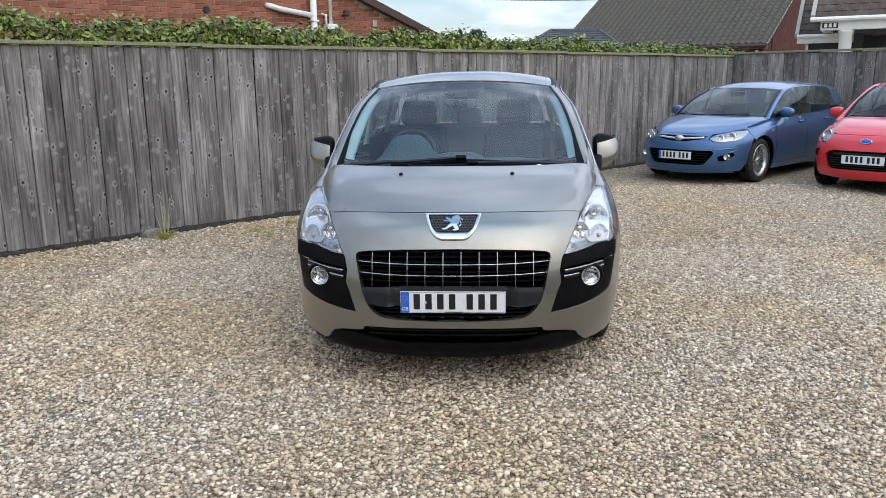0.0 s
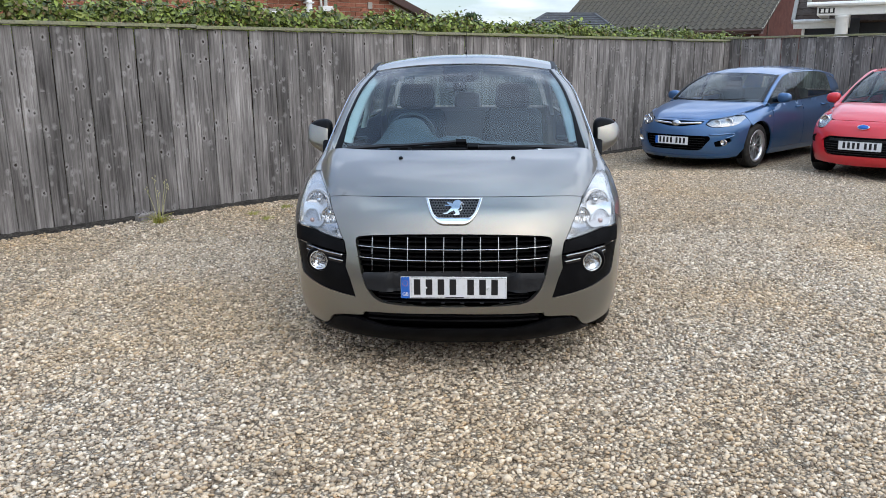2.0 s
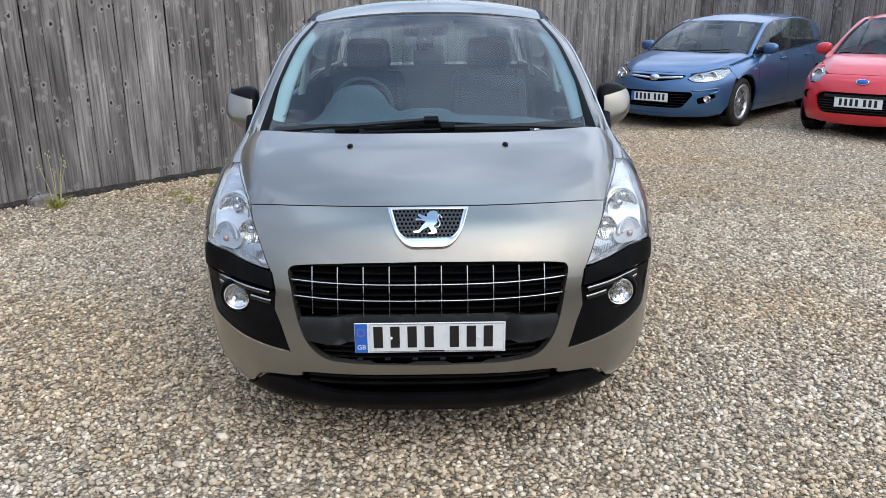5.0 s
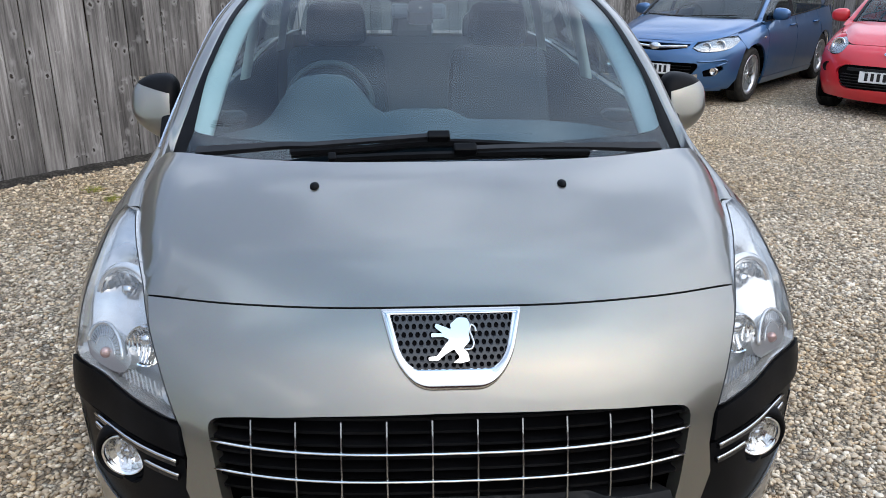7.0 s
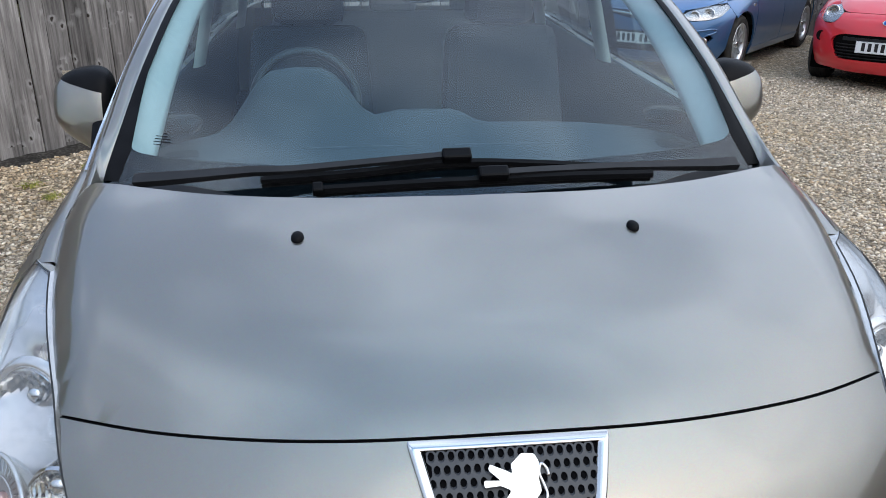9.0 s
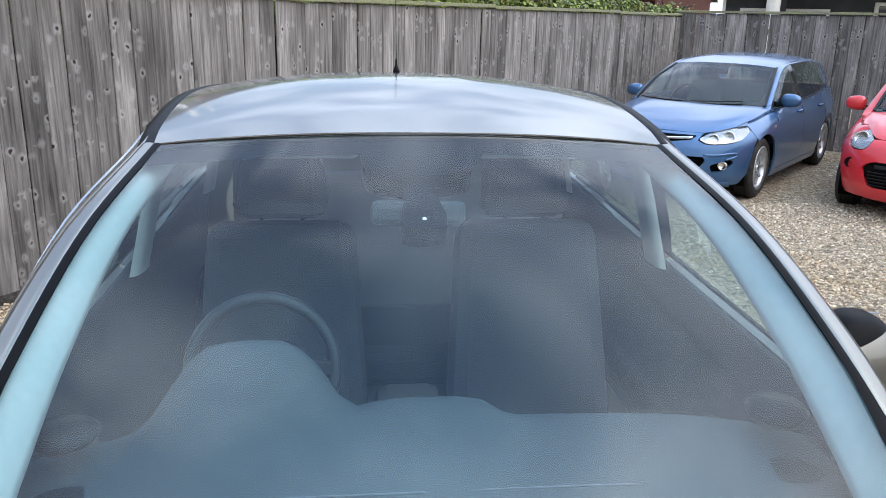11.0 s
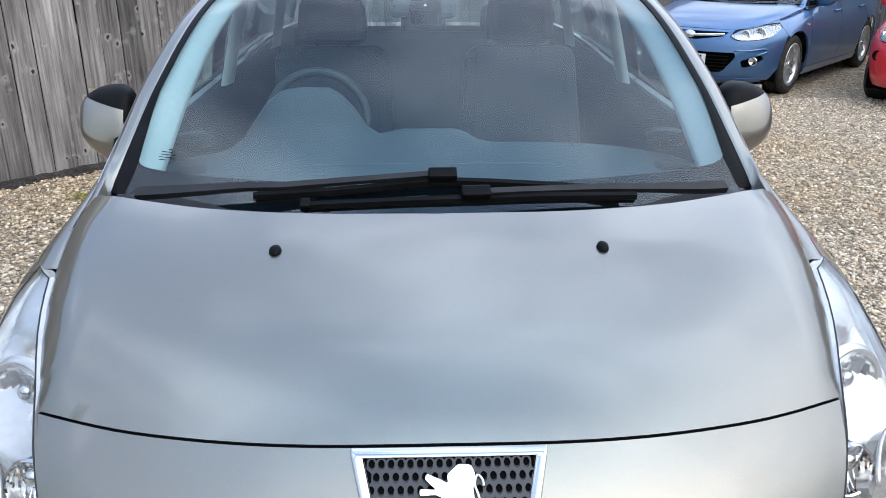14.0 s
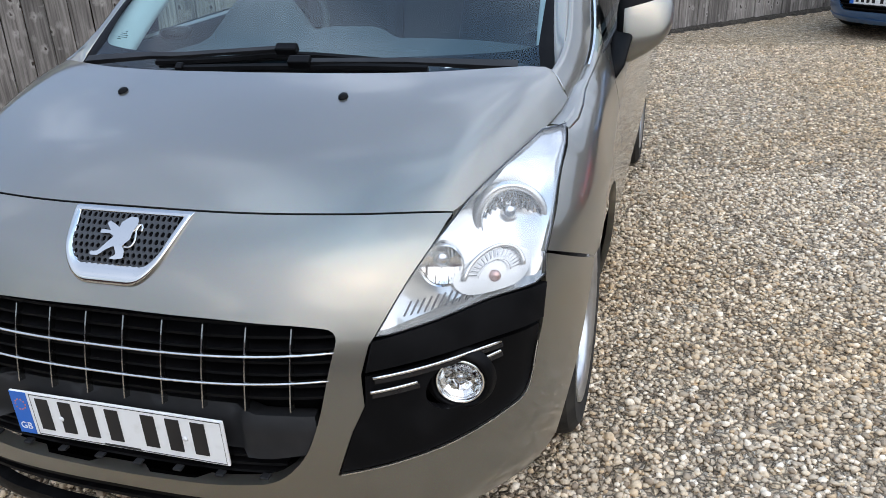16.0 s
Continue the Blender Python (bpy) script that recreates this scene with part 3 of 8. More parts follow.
def build_fence(name, a, b, label, rail_side, gap, seed):
    rng = random.Random(seed)
    d = (b - a).normalized()
    yaw = math.degrees(math.atan2(d.y, d.x))
    length = (b - a).length
    fence = thing(name, label, "fence", (a.x, a.y, 0), yaw, kind="structure")
    s = 0.0
    top = lambda q: 1.928 - 0.004 * q
    boards = [board_mesh("plank", 0.1540 - 0.0009 * k, 1.895, seed + k) for k in range(5)]
    k = 0
    while s < length - 0.08:
        ob = part("plank", boards[rng.randrange(5)], M_FENCE, fence)
        ob.location = (s + 0.0785, rng.uniform(-0.007, 0.007), top(s) - 0.03 - 1.895 + rng.uniform(-0.012, 0.0))
        ob.rotation_euler = (rng.uniform(-0.004, 0.004), rng.uniform(-0.0018, 0.0018), (math.pi if rng.random() < 0.5 else 0) + rng.uniform(-0.02, 0.02))
        s += 0.157 + (gap if rng.random() < 0.35 else 0.0)
        k += 1
    q = 0.0
    while q < length:
        e = min(q + 3.0, length)
        bm = box((q + 0.003, -0.042, top(q) - 0.030), (e - 0.003, 0.06, top(q) + 0.004), 0.004)
        part("cap_rail", bm, M_CAP, fence, "green-stained wooden capping rail")
        q += 3.0
    for z in (0.25, 0.95, 1.6):
        part("rail", box((0.0, 0.014, z), (length, 0.052, z + 0.085), 0.004), M_CAP, fence)
    for k in range(int(length / 2.4) + 1):
        part("fence_post", box((k * 2.4 + 0.1, 0.056, -0.2), (k * 2.4 + 0.2, 0.156, 1.84), 0.005), M_CAP, fence)
    part("gravel_board", box((0, 0.010, -0.05), (length, 0.030, 0.05), 0.003), M_TWIG, fence, "dark board at the fence foot")
    return fence


part("timber_stub", box((-0.10, -0.05, -0.05), (0.10, 0.04, 0.075), 0.008, pose(-3.22, 4.05, 0, 0, 0, 45)), M_FENCE)
tagged(bpy.data.objects["timber_stub"], "short weathered timber stub at the fence foot", "timber")
build_fence("fence", FENCE_A, FENCE_B, "weathered grey close-boarded timber fence with capping rail", 1, 0.0, 11)
build_fence("fence", FENCE_B + Vector((-0.12, -0.02)), FENCE_C, "darker weathered timber fence with gaps between boards", 1, 0.006, 23)


def build_foot_ground(a, b, seed):
    """A low uneven strip of dark ground along the foot of the fence."""
    rng = random.Random(seed)
    d = b - a
    bm = bmesh.new()
    n = int(d.length / 0.05)
    rows = []
    for k in range(n + 1):
        x, w = d.length * k / n, rng.uniform(0.07, 0.16)
        rows.append([bm.verts.new((x, y, z)) for y, z in ((0.008, 0.030 + rng.uniform(0, 0.012)), (-0.4 * w, 0.024 + rng.uniform(0, 0.012)), (-0.8 * w, 0.014 + rng.uniform(0, 0.008)), (-w - 0.02, -0.02))])
    for p, q in zip(rows, rows[1:]):
        for i in range(3):
            bm.faces.new((p[i], p[i + 1], q[i + 1], q[i]))
    bmesh.ops.recalc_face_normals(bm, faces=bm.faces)
    ob = part("soil_strip", bm, M_FOOT_GROUND, smooth=True)
    ob.matrix_world = pose(a.x, a.y, 0, 0, 0, math.degrees(math.atan2(d.y, d.x)))
    tagged(ob, "dark uneven ground along the fence foot", "soil", kind="structure")


build_foot_ground(FENCE_A, FENCE_B, 41)


def build_unseen_wall(name, a, b, height):
    """An added plain wall with a coping, where the camera never looks; it darkens low reflections."""
    d = b - a
    ob = part(name, box((0, 0, -0.1), (d.length, 0.22, height), 0.0), M_BRICK_DARK)
    ob.matrix_world = pose(a.x, a.y, 0, 0, 0, math.degrees(math.atan2(d.y, d.x)))
    tagged(ob, "added unseen dark brick wall with a flat coping, darkens low reflections", "wall", kind="structure")
    part("coping", box((-0.02, -0.04, height), (d.length + 0.02, 0.26, height + 0.06), 0.008), M_PALE_STONE, ob)


# added walls out of view give the paint a dark skyline to reflect
YARD_E, YARD_SE, YARD_SW = Vector((12.3, 5.5)), Vector((10.5, -9.0)), Vector((-10.0, -9.0))
build_unseen_wall("wall_east", YARD_SE, YARD_E, 2.5)
build_unseen_wall("wall_south", YARD_SW, YARD_SE, 2.5)
build_unseen_wall("wall_west", FENCE_A + Vector((-0.2, -0.2)), YARD_SW, 1.1)


# ---- hedge, weeds ----
def leaf_cloud(points, normals, size, rng, fold=0.25):
    """Folded leaves, four triangles each, one island a leaf."""
    n = len(points)
    base = np.array([(0, -0.5, 0), (0.36, 0.02, 1), (0, 0.62, 0), (-0.36, 0.02, 1), (0.0, 0.05, 0)], float)
    tri = np.array([(0, 1, 4), (1, 2, 4), (2, 3, 4), (3, 0, 4)])
    nr = normals + rng.normal(0, 0.55, (n, 3))
    nr /= np.linalg.norm(nr, axis=1)[:, None]
    t = np.cross(nr, rng.normal(0, 1, (n, 3)))
    t /= np.linalg.norm(t, axis=1)[:, None]
    s = np.cross(nr, t)
    k = size * np.exp(rng.normal(0, 0.28, n))
    P = (points[:, None] + k[:, None, None] * (base[None, :, 0:1] * s[:, None] + base[None, :, 1:2] * t[:, None] + fold * base[None, :, 2:3] * 0.4 * nr[:, None]))
    F = tri[None] + (np.arange(n) * 5)[:, None, None]
    return P.reshape(-1, 3), F.reshape(-1, 3)


def build_hedge():
    rng = np.random.default_rng(8)
    d = np.array((FENCE_B - FENCE_A).normalized())
    nrm = np.array((-d[1], d[0]))
    length = 15.2
    n = 56000
    s = rng.uniform(-1.0, length, n)
    bumps = 0.05 * np.sin(s * 2.1) + 0.045 * np.sin(s * 5.3 + 1.0) + 0.03 * np.sin(s * 11.7)
    height = 2.11 - 0.0145 * s + 0.8 * bumps
    a = rng.uniform(0, 1, n)
    front = a < 0.5
    off = np.where(front, 0.17 + 0.07 * rng.random(n), 0.2 + 0.75 * rng.random(n))
    z = np.where(front, 1.6 + (height - 1.6) * rng.random(n), height + rng.normal(0, 0.05, n))
    z = np.where(front, z, z + 0.06 * (rng.random(n) < 0.06))
    p = np.stack([FENCE_A.x + d[0] * s + nrm[0] * off, FENCE_A.y + d[1] * s + nrm[1] * off, z], 1)
    nn = np.where(front[:, None], np.array((-nrm[0], -nrm[1], 0.35))[None], np.array((-0.3 * nrm[0], -0.3 * nrm[1], 1.0))[None])
    V, F = leaf_cloud(p, nn, 0.052, rng)
    hedge = thing("hedge", "clipped green ivy-leaved hedge with some brown leaves, behind the fence", "hedge", kind="stuff")
    me = soup("leaves", V, F, M_LEAF)
    part("leaves", me, M_LEAF, hedge, kind="stuff")
    bm = bmesh.new()
    for k in range(320):
        q = random.uniform(-1, length)
        o = along(FENCE_A, FENCE_B, q, random.uniform(0.25, 0.8))
        o2 = along(FENCE_A, FENCE_B, q + random.uniform(-0.3, 0.3), random.uniform(0.2, 0.85))
        zt = 2.05 - 0.0145 * q
        a, b, r = Vector((o.x, o.y, random.uniform(0.9, 1.7))), Vector((o2.x, o2.y, random.uniform(zt - 0.25, zt + 0.02))), random.uniform(0.003, 0.008)
        va = [bm.verts.new(a + Vector((r * math.cos(t), r * math.sin(t), 0))) for t in (0, 2.1, 4.2)]
        vb = [bm.verts.new(b + Vector((r * 0.4 * math.cos(t), r * 0.4 * math.sin(t), 0))) for t in (0, 2.1, 4.2)]
        for i in range(3):
            bm.faces.new((va[i], va[(i + 1) % 3], vb[(i + 1) % 3], vb[i]))
    part("twigs", bm, M_TWIG, hedge, kind="stuff")
    # added solid bark-coloured block that fills the hedge, dark between the leaves
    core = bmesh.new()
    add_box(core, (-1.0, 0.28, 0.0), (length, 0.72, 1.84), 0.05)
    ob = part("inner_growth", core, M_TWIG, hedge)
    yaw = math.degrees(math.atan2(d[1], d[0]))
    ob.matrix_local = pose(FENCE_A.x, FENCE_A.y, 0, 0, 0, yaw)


build_hedge()


def build_weed(name, at, blades, height, spread, label, seed):
    rng = random.Random(seed)
    bm = bmesh.new()
    for k in range(blades):
        a, h, lean = rng.uniform(0, 6.28), height * rng.uniform(0.35, 1.0), rng.uniform(0.1, 1.0) * spread
        w = rng.uniform(0.002, 0.0055)
        o = Vector((rng.gauss(0, 0.03), rng.gauss(0, 0.03), 0))
        d = Vector((math.cos(a), math.sin(a), 0))
        side = Vector((-d.y, d.x, 0)) * w
        rows = []
        for i in range(5):
            t = i / 4
            p = o + d * (lean * t ** 2) + Vector((0, 0, h * (t - 0.3 * (lean / max(h, 0.01)) * t ** 3)))
            q = side * (1 - 0.92 * t)
            rows.append((bm.verts.new(p - q), bm.verts.new(p + Vector((0, 0, -w * 0.6)) - d * w * 0.4), bm.verts.new(p + q)))
        for r0, r1 in zip(rows, rows[1:]):
            bm.faces.new((r0[0], r0[1], r1[1], r1[0]))
            bm.faces.new((r0[1], r0[2], r1[2], r1[1]))
    ob = part(name, bm, M_WEED, smooth=True)
    ob.matrix_world = pose(*at)
    tagged(ob, label, "weed")
    return ob


TUFT = build_weed("weed_tuft", (-3.02, 3.90, 0.0), 110, 0.15, 0.17, "yellow-green grass weed with pale seed stalks at the fence foot", 3)
for k, (dx, dy, h) in enumerate(((-0.10, 0.02, 0.33), (-0.03, 0.03, 0.44), (0.06, 0.05, 0.40), (0.09, 0.02, 0.36), (0.02, -0.02, 0.30))):
    top = Vector((dx * 1.1, dy, h))
    part("stalk", sweep(spline([(dx * 0.25, dy * 0.4, 0.0), (dx * 0.55, dy * 0.7, h * 0.5), tuple(top)], 4), disc(0.0032, 6), up=(0, 1, 0), scale=[1.0] * 7 + [0.6] * 2), M_STALK, TUFT, "pale straw seed stalk", smooth=True)
    for j in range(4):
        bead = part("seed_head", lathe([(0.0, -0.012), (0.005, -0.004), (0.0055, 0.003), (0.0, 0.013)], 7), M_STALK, TUFT, smooth=True)
        bead.location = top + Vector((0.014 * math.sin(2.1 * j + k), 0.01 * math.cos(1.7 * j), 0.016 * (j - 1.5)))
for wx, wy, wk in ((-1.95, 4.75, 5), (-2.2, 4.35, 6), (-1.7, 4.55, 7), (-2.0, 4.1, 8)):
    build_weed("weed_patch", (wx, wy, 0.0), 60, 0.05, 0.07, "low green moss and weeds in the gravel", wk)


# ---- houses ----
BRICK = None


def brick_piece():
    global BRICK
    if BRICK is None:
        BRICK = finish(box((-0.1075, -0.012, -0.0325), (0.1075, 0.05, 0.0325), 0.003), "brick", M_BRICK, smooth=False)
    return BRICK


def frame_at(a, b):
    d = (b - a).normalized()
    return math.degrees(math.atan2(d.y, d.x))


def build_brick_house():
    """Gable wall of red brick beyond the hedge, with waste pipes, a lamp, a vent and a window head."""
    a, b = along(FENCE_A, FENCE_B, -1.5, 4.0), along(FENCE_A, FENCE_B, 9.55, 4.0)
    h = thing("brick_house", "red brick house with a low brown verge and white waste pipes", "house", (b.x, b.y, 0), frame_at(a, b))
    L, eave, slope = 11.0, 2.36, 0.36
    bm = bmesh.new()
    prof = [(0, 0), (0, eave), (-L / 2, eave + slope * L / 2), (-L, eave), (-L, 0)]
    f = [bm.verts.new((x, 0.0, z)) for x, z in prof]
    g = [bm.verts.new((x, 8.0, z)) for x, z in prof]
    bm.faces.new(f)
    bm.faces.new(g)
    for i in range(5):
        bm.faces.new((f[i], f[(i + 1) % 5], g[(i + 1) % 5], g[i]))
    bmesh.ops.recalc_face_normals(bm, faces=bm.faces)
    wall = part("wall", bm, M_MORTAR, h, "red brick gable wall with pale mortar")
    for side in (0, 1):
        bm = bmesh.new()
        x0, x1 = (0.35, -L / 2) if side == 0 else (-L / 2, -L - 0.35)
        z0 = eave + slope * (-(x0)) if side == 0 else eave + slope * L / 2
        z1 = eave + slope * L / 2 if side == 0 else eave - slope * 0.35
        q = [(x0, z0), (x1, z1), (x1, z1 + 0.14), (x0, z0 + 0.14)]
        fr = [bm.verts.new((x, -0.12, z)) for x, z in q]
        bk = [bm.verts.new((x, 8.1, z)) for x, z in q]
        bm.faces.new(fr)
        bm.faces.new(bk)
        for i in range(4):
            bm.faces.new((fr[i], fr[(i + 1) % 4], bk[(i + 1) % 4], bk[i]))
        bmesh.ops.recalc_face_normals(bm, faces=bm.faces)
        part("roof", bm, M_TILE_BROWN, h)
        bm = bmesh.new()
        q = [(x0 + (0.05 if side == 0 else 0), z0 - 0.02), (x1, z1 - 0.02), (x1, z1 + 0.10), (x0 + (0.05 if side == 0 else 0), z0 + 0.10)]
        fr = [bm.verts.new((x, -0.15, z)) for x, z in q]
        bk = [bm.verts.new((x, -0.124, z)) for x, z in q]
        bm.faces.new(fr)
        bm.faces.new(bk)
        for i in range(4):
            bm.faces.new((fr[i], fr[(i + 1) % 4], bk[(i + 1) % 4], bk[i]))
        bmesh.ops.recalc_face_normals(bm, faces=bm.faces)
        part("bargeboard", bm, M_FASCIA_BROWN, h, "dark brown bargeboard")
    pipe = lambda name, pts, r, label: part(name, sweep(pts, disc(r, 12), up=(0.1, 1, 0)), M_UPVC, h, label, smooth=True)
    pipe("soil_pipe", [(-2.51, -0.09, 0.0), (-2.51, -0.09, 3.9)], 0.055, "white soil pipe")
    pipe("branch_pipe", [(-2.51, -0.09, 2.60), (-3.15, -0.08, 2.68), (-3.32, -0.08, 2.72), (-3.38, 0.0, 2.74)], 0.045, "white branch pipe")
    pipe("waste_pipe", [(-2.15, -0.07, 2.44), (-2.15, -0.07, 3.9)], 0.03, "white waste pipe")
    pipe("waste_pipe", [(-2.25, -0.07, 2.46), (-2.25, -0.07, 2.62), (-2.29, 0.0, 2.64)], 0.022, "")
    part("hopper", box((-2.27, -0.16, 2.38), (-2.05, -0.01, 2.47), 0.01), M_UPVC, h, "white pipe hopper")
    for z in (2.5, 3.0):
        part("pipe_clip", box((-2.58, -0.15, z), (-2.44, -0.012, z + 0.03), 0.004), M_UPVC, h)
    part("vent_cover", box((-1.20, -0.035, 2.46), (-1.10, -0.012, 2.58), 0.005), M_PALE_STONE, h, "cream air vent")
    lamp = part("wall_lamp", lathe([(0.0, 0.0), (0.045, 0.0), (0.07, -0.09), (0.05, -0.11), (0.0, -0.11)], 16), M_CABLE, h, "black outdoor lamp on a bracket")
    lamp.location = (-1.86, -0.14, 2.72)
    part("lamp_bracket", sweep([(-1.86, 0, 2.62), (-1.86, -0.1, 2.62), (-1.86, -0.14, 2.70)], disc(0.012, 8), up=(1, 0, 0)), M_CABLE, h)
    alarm = part("alarm_lamp", lathe([(0.0, -0.05), (0.05, -0.05), (0.05, 0.0), (0.0, 0.0)], 16, "y"), M_CABLE, h)
    alarm.location = (-4.45, 0.0, 2.62)
    win = part("window", box((-3.55, -0.03, 1.2), (-3.0, 0.03, 2.36), 0.01), M_UPVC, h, "white framed window")
    part("pane", box((-3.49, -0.036, 1.26), (-3.06, -0.031, 2.28), 0.0), M_WINDOW_GLASS, win)
    part("lintel", box((-3.62, -0.028, 2.36), (-2.93, 0.03, 2.40), 0.004), M_PALE_STONE, h)
    # bricks of the strip above the hedge
    course, k = 2.14, 0
    while course < 2.95:
        x = -0.02 - (0.1125 if k % 2 else 0.0) - 0.1075
        while x > -8.6:
            top = eave + slope * min(-x, L + x) - 0.02
            if course + 0.0375 < top and not (-3.62 < x < -2.93 and course < 2.42):
                ob = part("brick", brick_piece(), M_BRICK, wall)
                ob.location = (x, 0.0, course)
            x -= 0.225
        course += 0.075
        k += 1


def tile_roof(parent, w, run, rise, pitch_w, gauge, depth, mat_, at, label, wave=True):
    """A slope of interlocking tiles, a part for each course: x across, y up the slope in plan."""
    rows = int(math.hypot(run, rise) / gauge)
    nx = int(w / (pitch_w / 4))
    deck = bmesh.new()
    q = [deck.verts.new(p) for p in ((0, 0.02, -0.04), (w, 0.02, -0.04), (w, run, rise - 0.05), (0, run, rise - 0.05))]
    deck.faces.new(q)
    roof = part("roof", deck, mat_, parent, label)
    roof.location = at
    for r in range(rows):
        bm = bmesh.new()
        ys, ye = run * r / rows, run * (r + 1) / rows + 0.02
        zs, ze = rise * r / rows, rise * (r + 1) / rows + 0.015
        lo, hi, ft = [], [], []
        for i in range(nx + 1):
            x = w * i / nx
            ph = (x / pitch_w + 0.5 * (r % 2) * (not wave)) % 1.0
            wv = depth * (0.5 + 0.5 * math.cos(2 * math.pi * ph)) if wave else (-0.012 if ph < 0.2 else depth * 0.4)
            lo.append(bm.verts.new((x, ys, zs + wv + 0.02)))
            hi.append(bm.verts.new((x, ye, ze + wv - 0.005)))
            ft.append(bm.verts.new((x, ys + 0.004, zs - 0.03)))
        for i in range(nx):
            bm.faces.new((lo[i], lo[i + 1], hi[i + 1], hi[i]))
            bm.faces.new((ft[i], ft[i + 1], lo[i + 1], lo[i]))
        part("tile_course", bm, mat_, roof)
    return roof


def build_tiled_house():
    """Bungalow with a wide grey pantile roof, its brick gable end turned to the yard."""
    h = thing("tiled_bungalow", "brick bungalow with a wide weathered grey pantile roof", "house", (4.14, 40.26, 0), -35.0)
    w, run, rise, eave = 10.9, 6.6, 3.9, 2.77
    part("wall", box((0.0, 0.35, 0), (w - 0.3, 12.6, eave - 0.05)), M_BRICK_DARK, h)
    bm = bmesh.new()
    prof = [(0.35, eave - 0.05), (run, eave + rise - 0.15), (2 * run - 0.35, eave - 0.05)]
    f = [bm.verts.new((w - 0.3, y, z)) for y, z in prof]
    g = [bm.verts.new((0.0, y, z)) for y, z in prof]
    bm.faces.new(f)
    bm.faces.new(g)
    part("gable_wall", bm, M_BRICK_DARK, h, "red brick gable wall")
    tile_roof(h, w, run, rise, 0.32, 0.36, 0.10, M_TILE_GREY, (0, 0, eave), "weathered grey pantile roof")
    back = bmesh.new()
    q = [back.verts.new(p) for p in ((0, run, eave + rise), (w, run, eave + rise), (w, 2 * run, eave), (0, 2 * run, eave))]
    back.faces.new(q)
    part("roof", back, M_TILE_GREY, h)
    part("gutter", sweep([(0.0, -0.05, eave - 0.06), (w, -0.05, eave - 0.06)], disc(0.06, 8)), M_FASCIA_BROWN, h, "dark brown gutter")
    part("soffit", box((0, 0.0, eave - 0.2), (w - 0.1, 0.35, eave - 0.08)), M_FASCIA_BROWN, h)
    part("verge", sweep([(w - 0.05, -0.02, eave + 0.02), (w - 0.05, run, eave + rise + 0.02)], rect(0.07, 0.07)), M_PALE_STONE, h, "pale mortar verge")
    part("drain_pipe", sweep([(w - 0.28, 1.6, 0), (w - 0.28, 1.6, eave + 0.6)], disc(0.04, 8), up=(1, 0, 0)), M_FASCIA_BROWN, h)
    for lx in (w - 1.2, w - 0.55):
        ob = part("flood_light", lathe([(0, 0), (0.06, 0), (0.075, 0.05), (0, 0.06)], 12, "y"), M_UPVC, h)
        ob.location = (lx, 0.2, eave - 0.32)


